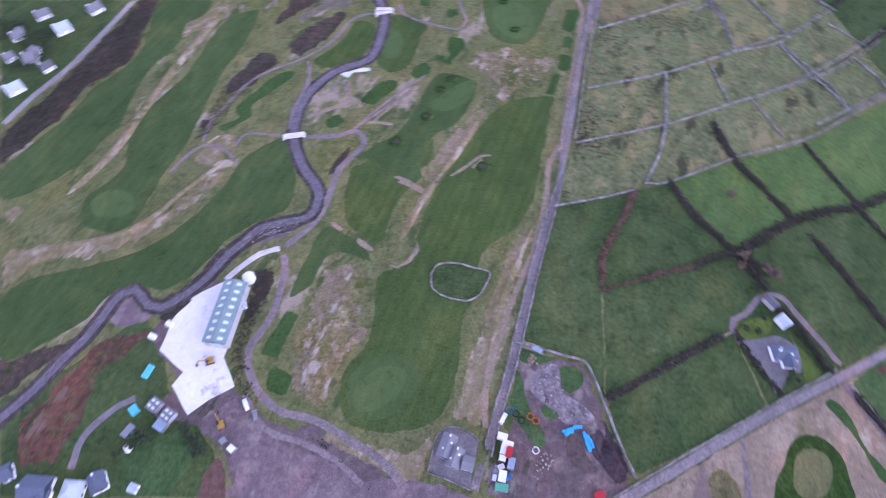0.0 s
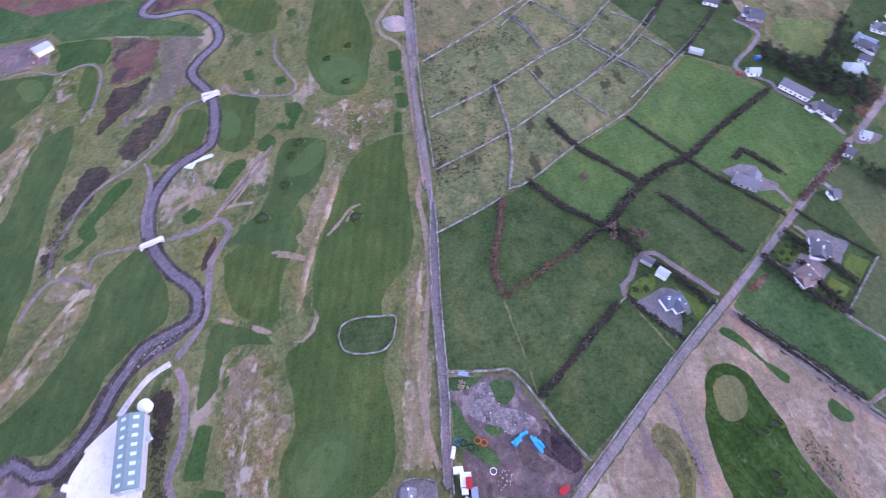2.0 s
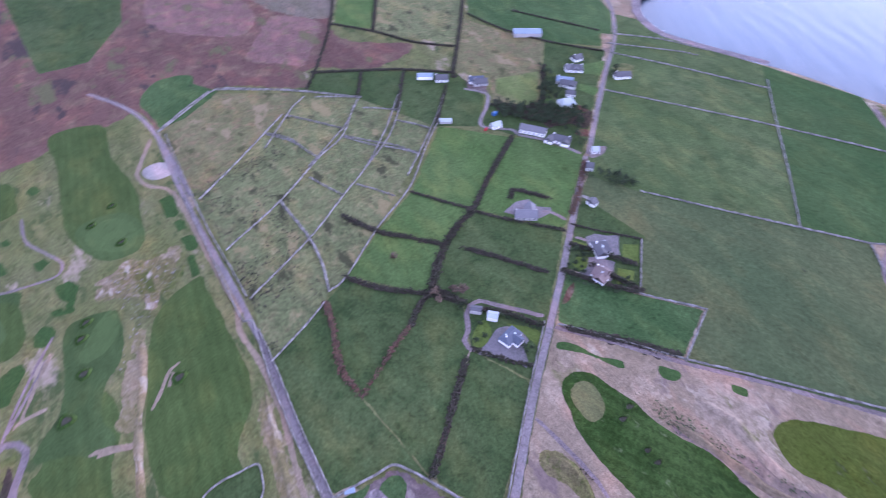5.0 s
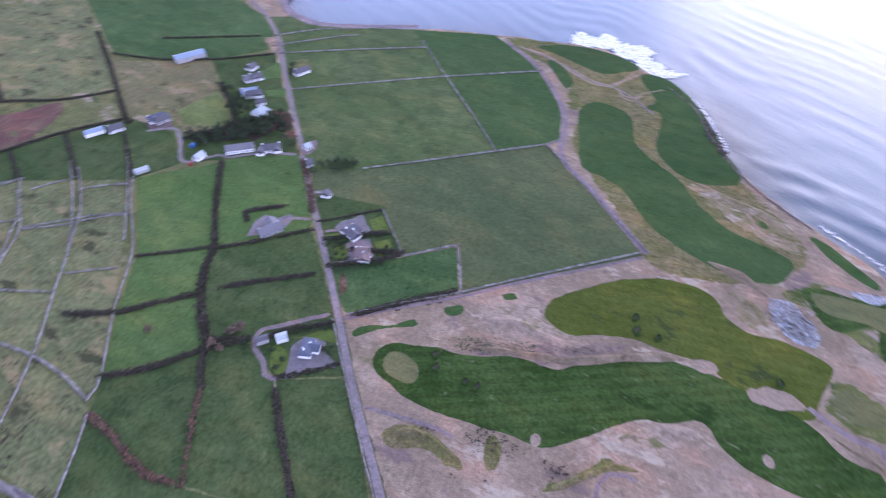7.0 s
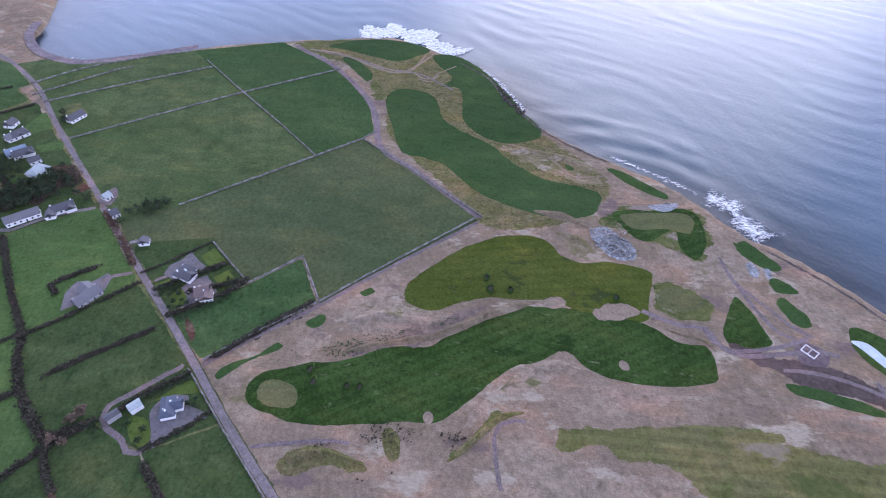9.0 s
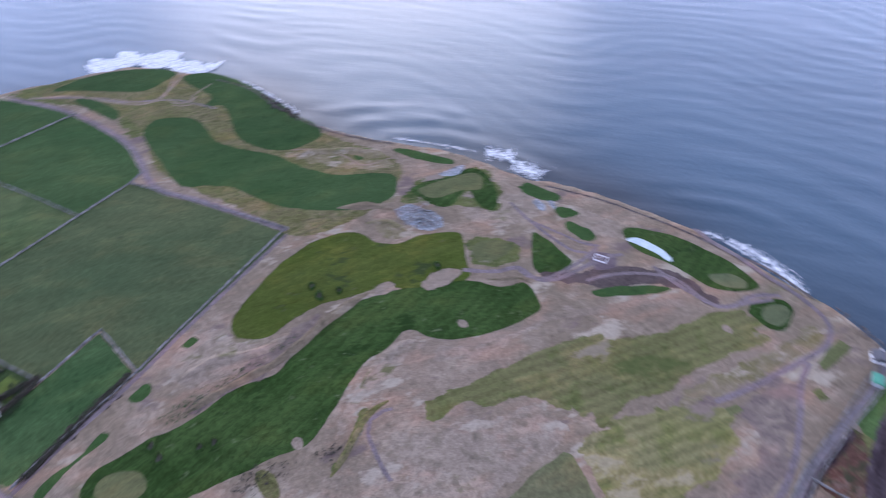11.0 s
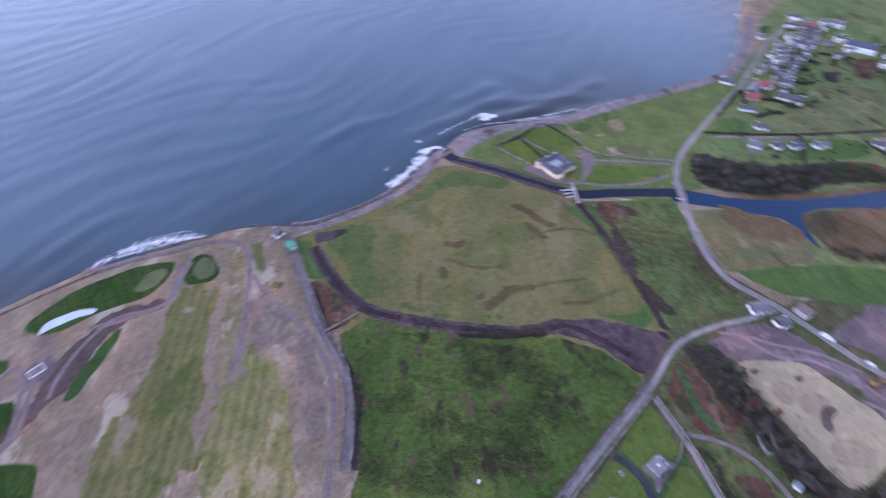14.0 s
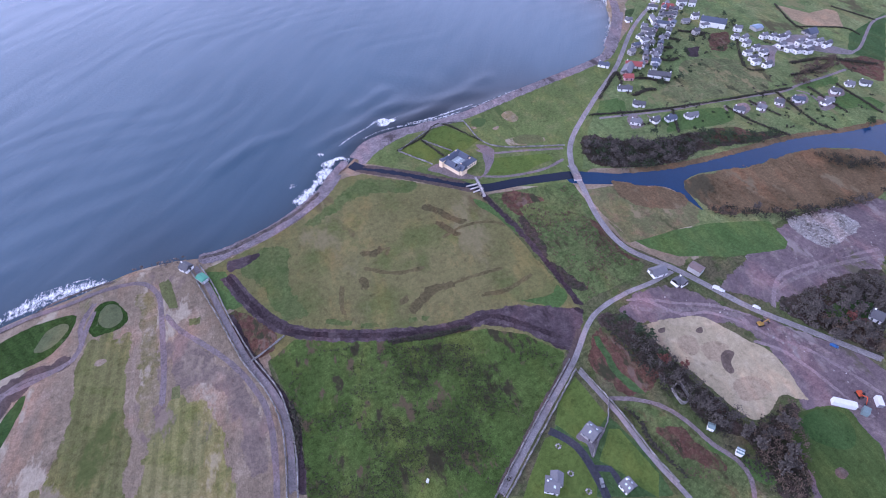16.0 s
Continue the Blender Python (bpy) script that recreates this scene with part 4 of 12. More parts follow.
patch("fairway", "mown_c", 2, "large striped golf fairway with a green", [(64, 251), (61.2, 237.9), (53.4, 199.4), (47.2, 176.2), (38.8, 158.1), (24.1, 145.9), (18.3, 134.5), (21.5, 128.3), (14.0, 113.2), (10.6, 107.3), (8.8, 88.2), (5.2, 70.4), (-1.7, 58.4), (-17.9, 54.0), (-31.9, 55.0), (-40.7, 61.1), (-43.9, 71.8), (-41.9, 81.9), (-34.2, 92.5), (-31.8, 109.2), (-31.9, 127.0), (-22.9, 133.5), (-12.3, 143.4), (-14.0, 150.0), (-7.7, 174.7), (3.9, 198.0), (19.9, 227.8), (33.4, 244.0), (47, 250)])
patch("fairway", "mown_c", 2, "striped green fairway beside a burn track", [(-50.5, 194.4), (-43.9, 198.6), (-36.8, 210.9), (-26.7, 209.7), (-14.1, 211.6), (-6.6, 216.4), (-6.9, 199.4), (-12.3, 186.0), (-21.2, 175.3), (-27.6, 157.3), (-28.9, 147.8), (-37.1, 147.2), (-48.0, 156.2), (-52.3, 166.7), (-52.7, 177.3)])
patch("fairway", "mown_a", 2, "green apron beside the burn track", [(-61.2, 155.1), (-51.4, 153.1), (-38.2, 143.0), (-35.1, 135.1), (-49.4, 139.5), (-56.2, 137.1), (-62.3, 120.4), (-71.7, 114.6), (-67.8, 134.4)])
patch("fairway", "mown_c", 2, "green fairway inside the burn's bend", [(-83, 279), (-68, 297), (-61, 317), (-49, 316), (-46, 306), (-52, 283), (-64, 272), (-78, 273)])
patch("moor", "bracken_red", 2, "red-brown bracken", [(-171.5, 43.7), (-174.8, 57.1), (-163.9, 71.6), (-151.6, 92.5), (-133.2, 98.4), (-134.1, 92.9), (-144.4, 82.2), (-146.3, 69.6), (-146.9, 57.7), (-150.4, 42.0), (-166.1, 36.3)])
patch("garden", "grass_dark", 2, "rough green garden", [(-127.5, 44.6), (-123.9, 51.3), (-103.8, 54.0), (-95.9, 45.3), (-99.3, 36.6), (-105.8, 27.9), (-123.2, 27.6)], round_=False)
patch("dirt_yard", "dirt_purple", 2, "purple-brown dirt works yard", [(-105.0, 58.6), (-86.5, 70.9), (-75.5, 63.9), (-64.5, 54.8), (-51.0, 58.5), (-31.3, 48.8), (-12.2, 34.2), (-7.6, 29.8), (-88.4, 28.2), (-83.3, 34.9), (-90.2, 45.4), (-98.6, 51.8)])
patch("dirt_yard", "dirt_purple", 2, "purple dirt scrapyard", [(31.2, 86.1), (45.2, 90.3), (62.4, 86.8), (66.2, 76.6), (70.3, 62.3), (78.6, 40.2), (69.8, 33.8), (45.2, 30.8), (16.6, 30.3), (26.3, 56.7), (30.6, 73.4)])
patch("rough", "tan_rough", 2, "tan verge beside the lane", [(63.3, 224.6), (71.9, 229.3), (55.8, 172.7), (39.8, 125.7), (28.7, 86.0), (19.6, 70.7), (12.3, 49.7), (5.3, 56.3), (12.5, 85.6), (17.9, 113.2), (32.8, 151.2), (52.2, 183.8)])
patch("field", "grass_dark", 2, "green flush in the moor", [(129, 463), (174, 474), (185, 435), (143, 415), (121, 415)], round_=False)
patch("field", "grass_bright", 2, "bright green field under the hill", [(496, 644), (523, 604), (359, 435), (340, 473)], round_=False)
patch("field", "grass_mid", 2, "grass verge above the bungalow gardens", [(269.8, 127.1), (278.5, 125.4), (273.0, 78.1), (253.7, 73.7), (246.8, 114.6)], round_=False)
patch("garden", "grass_mid", 2, "bungalow gardens with shrubs", [(261, 122), (268, 79), (227.6, 57.4), (214.8, 101.2)], round_=False)
patch("fairway", "mown_d", 2, "green strip beside the track", [(505, -23), (502, -35), (468, -48), (453, -40), (475, -32)])
patch("dirt_yard", "dirt_dark", 2, "dark purple ploughed strip", [(-145.2, -151.2), (-164.6, -149.7), (-184.0, -136.8), (-192.2, -126.3), (-204.8, -125.5), (-203.1, -116.6), (-177.4, -103.3), (-166.6, -126.4), (-153.1, -140.1)])
patch("garden", "grass_bright", 2, "bright green strip by the lane", [(-29, -275), (-42, -266), (-44.1, -232.4), (-31.4, -234.8)], round_=False)
patch("moor", "bracken_red", 2, "red bracken corner", [(-29.7, -234.5), (-42.6, -228.4), (-52.5, -200.1), (-31.6, -194.0)])
patch("field", "pasture_pale", 2, "tawny rough grass round a reed bed", [(-283, -202), (-312, -191), (-338, -166), (-340, -142), (-320, -131), (-273, -149), (-276, -178)], round_=False)
patch("field", "grass_bright", 2, "bright green paddock", [(-273, -149), (-332, -127), (-367, -107), (-358, -87), (-351, -84), (-317, -98), (-287, -118), (-277, -134)], round_=False)
patch("rubble", "rock_pale", 2, "grey field of rubble", [(-379, -102), (-414, -86), (-413, -69), (-376, -68), (-370, -84)])
patch("woodland_ground", "bracken_dark", 2, "dark leafless thicket ground", [(-208.5, -112.9), (-223.9, -107.7), (-225.2, -87.4), (-223.4, -66.1), (-223.9, -41.1), (-224.7, -21.7), (-254, -19), (-248.6, -9.4), (-216.3, 16.0), (-203.5, 7.5), (-211.9, -12.8), (-206.0, -34.2), (-206.9, -52.4), (-202.8, -75.5), (-201.1, -98.8)])
patch("woodland_ground", "bracken_dark", 2, "dark woodland by the road", [(-301, -59), (-342, -56), (-386, -38), (-321, -5), (-313, -22)])
patch("garden", "grass_dark", 2, "mown cottage garden", [(-145.2, -76.7), (-170.2, -89.0), (-169.7, -62.1), (-171.3, -43.4), (-165.3, -18.1), (-108.1, -56.3)], round_=False)
patch("scrub_ground", "bracken_dark", 2, "dark scrub bank above the lake", [(-332, -253), (-372, -217), (-419, -205), (-471, -166), (-467, -159), (-397, -182), (-366, -184), (-329, -201), (-309, -222)])
patch("field", "pasture_rough", 2, "rough village field", [(-468, -274), (-548, -234), (-524, -212), (-432, -244)], round_=False)
patch("moor", "bracken_red", 2, "red ploughed plot", [(-577, -317), (-597, -307), (-561, -281), (-546, -294)])
patch("field", "tan_field", 2, "tan stubble field", [(-706, -323), (-716, -290), (-744, -285), (-748, -275), (-712, -247), (-682, -273), (-684, -291)], round_=False)
patch("field", "grass_dark", 2, "dark green field", [(-700, -236), (-795, -244), (-670, -181), (-656, -212)], round_=False)
patch("lake", "water_lake", 2, "dark blue lake", [(-281, -214), (-290, -223), (-321, -200), (-363, -181), (-415, -169), (-470, -156), (-521, -137), (-560, -126), (-512, -101), (-496, -123), (-462, -141), (-411, -151), (-376, -165), (-353, -167), (-344, -155), (-338, -139), (-337, -152), (-336, -170), (-311, -190), (-288, -207)])
patch("hardstand", "dirt_mauve", 2, "grey-purple builder's yard", [(-177, 431), (-144, 437), (-140, 425), (-140, 397), (-163, 396), (-180, 392), (-183, 426)], round_=False)
patch("fairway", "mown_b", 2, "bright green golf strip", [(-136, 421), (-104, 415), (-106, 387), (-118, 391), (-138, 387), (-137, 406)])
patch("fairway", "mown_c", 2, "bright green golf strip", [(-120, 387), (-113, 384), (-111, 370), (-115, 344), (-123, 344), (-125, 360)])
patch("fairway", "mown_a", 2, "green golf fairway with a green", [(-166, 390), (-142, 386), (-139, 374), (-144, 358), (-150, 351), (-162, 336), (-168, 327), (-180, 332), (-186, 385)])
patch("rough", "tan_rough", 2, "pale sandy rough strip", [(-150, 348), (-143, 349), (-141, 337), (-151, 316), (-161, 300), (-170, 294), (-172, 311), (-161, 325)])
patch("moor", "bracken", 2, "brown bracken field", [(-103, 419), (-69, 403), (-72, 376), (-77, 365), (-94, 358), (-102, 358), (-104, 343), (-108, 339), (-104, 387)])
patch("moor", "bracken_dark", 2, "dark burnt heath", [(-108, 339), (-102, 358), (-92, 358), (-79, 365), (-78, 352), (-89, 332), (-103, 320), (-114, 306), (-114, 319)])
patch("moor", "heath", 2, "grey-green heath", [(-69, 403), (-38, 396), (-48, 374), (-52, 356), (-49, 342), (-60, 340), (-68, 328), (-79, 328), (-100, 303), (-113, 300), (-103, 320), (-87, 337), (-76, 358)])
patch("rough", "tan_rough", 2, "pale worn ground by a path", [(-131.4, 213.7), (-118.0, 218.2), (-113.8, 207.4), (-120.4, 202.6), (-109.8, 191.7), (-120.2, 188.7), (-131.8, 192.8), (-140.5, 189.3), (-136.2, 204.7)])
patch("rough", "rough_green", 2, "olive island between tracks", [(-76.4, 209.0), (-67.5, 213.6), (-48.2, 214.8), (-49.2, 207.0), (-57.4, 198.3), (-64.0, 189.4), (-71.8, 195.9)])
patch("fairway", "mown_c", 2, "striped green fairway in a bend of the burn", [(-27, 443), (16, 428), (13, 396), (7, 387), (-9, 389), (-23, 405), (-26, 418)])
patch("fairway", "mown_c", 2, "striped green fairway in a bend of the burn", [(-45, 492), (2, 467), (17, 498), (-40, 527)])
patch("fairway", "mown_a", 2, "green apron beside the burn", [(-37, 325), (-13, 315), (-18, 301), (-26, 276), (-43, 278), (-41, 301)])
patch("fairway", "mown_c", 2, "striped fairway with bunkers at its green", [(31, 374), (45, 417), (58, 467), (93, 454), (80, 405), (76, 359), (65, 327), (55, 305), (44, 299), (34, 300), (27, 308), (23, 329), (24, 348)])
patch("rough", "rough_green", 2, "olive rough with pale stones", [(47, 289), (67, 288), (64, 266), (53, 253), (41.5, 249.6), (39, 272)])
patch("fairway", "mown_a", 2, "fairway leading to a raised green", [(-6, 269), (17, 264), (17, 251), (12.7, 237.4), (5.2, 226.0), (-6.4, 216.7), (-13.9, 202.5), (-13.9, 186.5), (-22.2, 181.8), (-32.0, 193.0), (-45.4, 201.7), (-38.2, 211.2), (-27.7, 220.1), (-18.3, 239.1)])
patch("field", "links_turf", 2, "pale green paddock behind the cottages", [(347, 261), (366, 277), (403, 258), (367, 232), (351, 225), (343, 230)], round_=False)
patch("scrub_ground", "bracken_dark", 2, "dark overgrown garden ground", [(337, 259), (345, 237), (356, 228), (366, 216), (364, 197), (378, 184), (353, 172), (347, 185), (331, 196), (334, 204), (327, 223), (322, 239)])
patch("field", "grass_bright", 2, "bright green strip along the marsh", [(-174.2, -151.0), (-192.4, -141.5), (-209.8, -140.6), (-205.1, -133.1), (-193.6, -130.4), (-181.2, -143.8)], round_=False)
patch("moor", "bracken_red", 2, "red bracken along the road", [(-265, -178), (-268, -169), (-263, -140), (-266, -128), (-259, -131), (-257, -159)])
patch("field", "pasture_pale", 2, "pale rough grass by the reeds", [(-275, -177), (-275, -151), (-307, -140), (-329, -136), (-325, -131), (-280, -141), (-268, -145)], round_=False)
patch("dirt_yard", "dirt_purple", 2, "purple dirt round the white yard", [(-130.8, 91.0), (-124.5, 115.4), (-103.1, 123.8), (-95.6, 89.6), (-87.2, 74.4), (-71.7, 58.7), (-59.2, 56.2), (-59.5, 46.3), (-118.2, 57.9), (-115.0, 74.7)])
patch("meadow", "links_turf", 2, "light green meadow behind the village", [(-489, -282), (-530, -274), (-546, -249), (-533, -220), (-515, -210), (-463, -232), (-451, -244)])
patch("putting_green", "green_a", 3, "pale round putting green", [(-182.8, 165.8), (-179.1, 173.9), (-169.4, 176.0), (-161.2, 171.4), (-159.4, 162.8), (-166.5, 157.7), (-176.7, 158.1)])
patch("rough", "tan_rough", 3, "sandy pale rough between fairways", [(-216.9, 138.3), (-201.8, 141.9), (-180.8, 145.8), (-157.9, 153.1), (-141.9, 167.6), (-132.0, 186.5), (-117.3, 202.7), (-117.8, 190.7), (-131.4, 160.7), (-149.2, 143.2), (-172.9, 131.4), (-191.3, 129.3), (-206.3, 113.8)])
patch("rough", "rough_rock", 3, "tussocky tan rough with stones", [(-60.3, 126.3), (-50.6, 136.0), (-39.4, 134.7), (-33.3, 127.0), (-34.4, 109.1), (-31.9, 95.3), (-40.8, 83.2), (-44.7, 74.2), (-43.2, 62.2), (-51.5, 62.0), (-64.0, 66.5), (-69.3, 83.8), (-66.9, 99.9), (-62.6, 114.3)])
patch("green_collar", "green_ring", 3, "paler fringe of a putting green", [(-40.8, 68.2), (-40.1, 76.8), (-32.3, 85.9), (-20.1, 88.8), (-9.4, 85.2), (-8.2, 75.0), (-15.0, 65.2), (-25.2, 59.1), (-35.9, 60.0)])
patch("yard", "concrete_white", 3, "bright white concrete yard", [(-104.0, 122.8), (-117.8, 112.9), (-122.8, 102.5), (-123.6, 94.3), (-124.6, 87.4), (-111.5, 78.1), (-114.8, 72.2), (-104.9, 59.7), (-97.5, 66.9), (-87.8, 72.2), (-95.4, 85.2), (-94.9, 89.6), (-93.8, 122.8)], round_=False)
patch("scrub_ground", "bracken_dark", 3, "dark scrub bank behind the shed", [(-90.5, 128.7), (-82.9, 132.0), (-78.6, 122.8), (-81.8, 110.9), (-86.8, 96.7), (-87.9, 83.4), (-80.0, 68.6), (-67.4, 58.2), (-69.3, 55.9), (-84.8, 68.5), (-92.8, 83.3), (-92.5, 99.3), (-90.2, 113.6)])
patch("garden", "grass_mid", 3, "weedy grass in the yard", [(29.3, 70.9), (39.1, 73.6), (52.4, 86.5), (62.1, 84.2), (62.2, 74.1), (51.0, 71.4), (40.9, 64.0), (44.5, 50.3), (35.3, 50.1), (26.3, 56.7)], round_=False)
patch("dirt_bank", "dirt_dark", 3, "dark ploughed earth bank", [(61.2, 55.2), (67.1, 64.5), (70.2, 61.1), (77.6, 41.2), (70.7, 40.0), (60.2, 46.3)])
patch("putting_green", "green_a", 3, "oval practice green", [(-267, -318), (-277, -321), (-281, -314), (-272, -308), (-265, -311)])
patch("putting_green", "green_a", 3, "oval practice green", [(-226, -318), (-241, -319), (-248, -308), (-239, -304), (-227, -311)])
patch("rough", "tan_rough", 3, "worn pale grass", [(-275, -285), (-298, -277), (-306, -262), (-288, -265), (-273, -275)])
patch("rough", "tan_rough", 3, "worn pale grass", [(-294, -313), (-306, -316), (-306, -300), (-295, -299)])
patch("reeds", "reed_brown", 3, "brown reed bed", [(-307, -198), (-322, -185), (-338, -168), (-340, -154), (-328, -147), (-311, -157), (-302, -167), (-301, -182)])
patch("reeds", "reed_brown", 3, "wide brown reed bed in the lake", [(-353, -168), (-414, -153), (-474, -138), (-514, -102), (-459, -75), (-406, -94), (-351, -123), (-342, -141)])
patch("field", "bracken_red", 3, "red-brown field above the village", [(-632, -213), (-666, -200), (-672, -182), (-625, -158), (-621, -193)], round_=False)
patch("garden", "dirt_dark", 3, "dark ploughed garden plot", [(-529, -310), (-546, -303), (-525, -287), (-514, -297)], round_=False)
patch("field", "grass_bright", 3, "bright green garden strip", [(-558, -202), (-600, -197), (-594, -191), (-554, -192)], round_=False)
patch("field", "grass_bright", 3, "bright green garden field", [(-564, -172), (-580, -170), (-573, -151), (-556, -157)], round_=False)
patch("drive", "concrete_pale", 3, "pale tarmac estate road", [(-591, -269), (-604, -265), (-591, -254), (-573, -238), (-571, -243), (-579, -258)])
patch("drive", "concrete_pale", 3, "pale tarmac estate road", [(-606, -264), (-635, -260), (-641, -251), (-619, -246), (-604, -253)])
patch("field", "grass_mid", 3, "mown green shore lawn", [(-548, -409), (-563, -406), (-538, -390), (-534, -396)], round_=False)
patch("putting_green", "green_a", 3, "pale putting green", [(-162, 382), (-152, 385), (-144, 373), (-147, 360), (-157, 363)])
patch("scrub_ground", "bracken_dark", 3, "dark gorse patch", [(-86, 317), (-75, 327), (-66, 327), (-70, 308), (-77, 297), (-92, 282), (-102, 291)])
patch("scrub_ground", "bracken_dark", 3, "dark purple-brown bracken strip", [(-125, 273), (-119, 285), (-110, 286), (-103, 279), (-107, 266), (-121.3, 249.5), (-129.7, 244.1), (-134.2, 218.4), (-139.0, 209.3), (-143.0, 210.7), (-140.1, 228.1), (-135.3, 242.1), (-133, 254)])
patch("fairway", "mown_b", 3, "small dark green tee strip", [(-129.0, 222.2), (-119.5, 228.4), (-122.4, 235.4), (-114, 251), (-104, 265), (-94, 269), (-93, 264), (-105.3, 248.0), (-112.6, 238.0), (-111.1, 229.4), (-118.1, 224.0), (-124.8, 216.9)])
patch("rough", "tan_rough", 3, "sandy scrape by a golf path", [(-137.2, 175.4), (-130.3, 185.6), (-116.4, 190.7), (-117.6, 184.4), (-124.9, 174.1), (-130.9, 170.0)])
patch("scrub_ground", "bracken_dark", 3, "dark gorse by the track", [(-63.8, 191.2), (-53.7, 210.7), (-51.8, 202.1), (-59.9, 188.0)])
patch("putting_green", "green_a", 3, "pale green beside the burn", [(-39, 308), (-29, 305), (-28, 290), (-31, 284), (-41, 285)])
patch("garden", "grass_bright", 3, "small green cottage lawn", [(367, 232), (378, 231), (373, 219), (364, 220), (361, 225)], round_=False)
patch("garden", "grass_bright", 3, "green front lawn", [(411, 220), (414, 201), (400, 195), (399, 212)], round_=False)
patch("garden", "grass_mid", 3, "green front lawn", [(387, 205), (393, 191), (381, 187), (377, 200)], round_=False)
patch("garden", "grass_bright", 3, "green lawn beside the road", [(425, 231), (429, 225), (434, 211), (465, 225), (444, 236)], round_=False)
patch("scrub_ground", "bracken_red", 3, "red-brown bare garden plot", [(339, 177), (348, 178), (353, 172), (343, 166)])
patch("scrub_ground", "bracken_red", 3, "red-brown bare garden plot", [(371, 201), (380, 198), (377, 187), (368, 192)])
patch("garden", "grass_olive", 3, "rough garden behind a cottage", [(455, 215), (472, 214), (475, 201), (452, 188), (443, 197)], round_=False)
patch("rough", "sand_pink", 3, "pink sandy bare ground on the headland", [(195.9, -224.3), (162, -250), (128, -262), (112, -252), (130.4, -236.4), (155.4, -241.1), (163.1, -213.7), (182.7, -185.1), (200.6, -187.0), (201.3, -204.2)])
patch("garden", "grass_dark", 3, "dark green lawn in a wood", [(-324, -43), (-345, -40), (-356, -25), (-335, -21), (-318, -35)], round_=False)
patch("garden", "lawn_stripe", 3, "bright green bungalow lawn", [(-151.7, -83.5), (-170.2, -90.2), (-168.7, -65.4), (-159.9, -61.8), (-148.5, -58.7), (-143.5, -76.0)], round_=False)
patch("garden", "lawn_stripe", 3, "bright green bungalow lawn", [(-134.0, -72.8), (-140.8, -71.4), (-144.8, -56.8), (-141.2, -44.9), (-134.8, -38.5), (-107.1, -57.0)], round_=False)
patch("garden", "lawn_stripe", 3, "bright green bungalow lawn", [(-163.9, -59.2), (-168.0, -56.4), (-166.9, -30.5), (-158.1, -22.9), (-155.0, -30.4), (-153.4, -39.6), (-148.2, -50.1)], round_=False)
patch("garden", "lawn_stripe", 3, "striped square lawn of the grand house", [(-198, -318), (-219, -319), (-221, -293), (-205, -290)], round_=False)
patch("garden", "lawn_stripe", 3, "hedged lawn with a practice green", [(-220, -321), (-245, -329), (-258, -293), (-242, -289), (-227, -292)], round_=False)
patch("garden", "lawn_stripe", 3, "striped lawn below the drive", [(-247, -271), (-291, -250), (-291, -242), (-251, -241), (-235, -252)], round_=False)
patch("garden", "lawn_stripe", 3, "bright green bungalow lawn", [(221.0, 99.1), (227.6, 100.4), (231.3, 93.4), (222.4, 89.2), (218.5, 93.3)], round_=False)
patch("garden", "lawn_stripe", 3, "bright green bungalow lawn", [(257, 86), (263, 78), (246.5, 69.2), (245.0, 77.7), (249.7, 82.4)], round_=False)
patch("garden", "lawn_stripe", 3, "bright green bungalow lawn", [(236.8, 77.3), (241.4, 69.1), (234.2, 65.8), (225.3, 70.9)], round_=False)
patch("garden", "lawn_stripe", 3, "bright green bungalow lawn", [(238.5, 109.8), (241.6, 101.5), (236.8, 99.3), (234.0, 106.2)], round_=False)
patch("moor", "bracken_red", 3, "red bracken at a field corner", [(190.2, 86.2), (202.0, 90.2), (210.9, 90.2), (204.1, 85.4), (194.0, 83.5)])
patch("moor", "bracken_red", 3, "red-brown bracken above the lake", [(-426, -204), (-448, -192), (-458, -175), (-469, -164), (-441, -172), (-414, -186)])
patch("moor", "bracken_red", 3, "red-brown bracken below the works", [(-166.9, 69.1), (-157.3, 86.9), (-144.1, 94.2), (-130.5, 97.4), (-130.5, 90.4), (-137.7, 84.6), (-148.2, 75.0), (-152.2, 65.4), (-163.6, 56.9)])
patch("tee", "mown_b", 3, "small dark green tee", [(-75.7, 81.6), (-62.4, 76.9), (-66.4, 67.6), (-75.0, 71.7)], round_=False)
patch("garden", "grass_bright", 3, "green lawns of lane cottages", [(-402, -232), (-416, -238), (-446, -227), (-465, -217), (-455, -205), (-425, -210), (-401, -221)], round_=False)
patch("garden", "grass_bright", 3, "green paddock beside the main road", [(-360, -267), (-383, -284), (-402, -272), (-388, -256)], round_=False)
patch("garden", "grass_bright", 3, "bright green garden strip", [(-577, -196), (-604, -192), (-588, -183), (-560, -198)], round_=False)
patch("garden", "grass_bright", 3, "bright green lawn by a house", [(-573, -163), (-591, -155), (-589, -140), (-570, -136), (-566, -148)], round_=False)
patch("scrub_ground", "bracken_dark", 3, "dark rushy hollow in a meadow", [(-450, -257), (-475, -250), (-472, -234), (-449, -238)])
patch("putting_green", "green_a", 4, "smooth pale putting green", [(-37.8, 67.1), (-36.2, 74.4), (-27.1, 82.2), (-17.2, 82.9), (-14.0, 78.7), (-17.7, 69.9), (-27.9, 62.5), (-35.0, 62.8)])
patch("tee", "mown_b", 4, "rectangular dark green tee", [(-71.1, 109.7), (-64.4, 108.4), (-71.8, 83.8), (-81.2, 87.5)], round_=False)
patch("tee", "mown_b", 4, "rectangular dark green tee", [(-74.1, 82.4), (-62.2, 77.6), (-65.4, 67.7), (-74.4, 71.1)], round_=False)
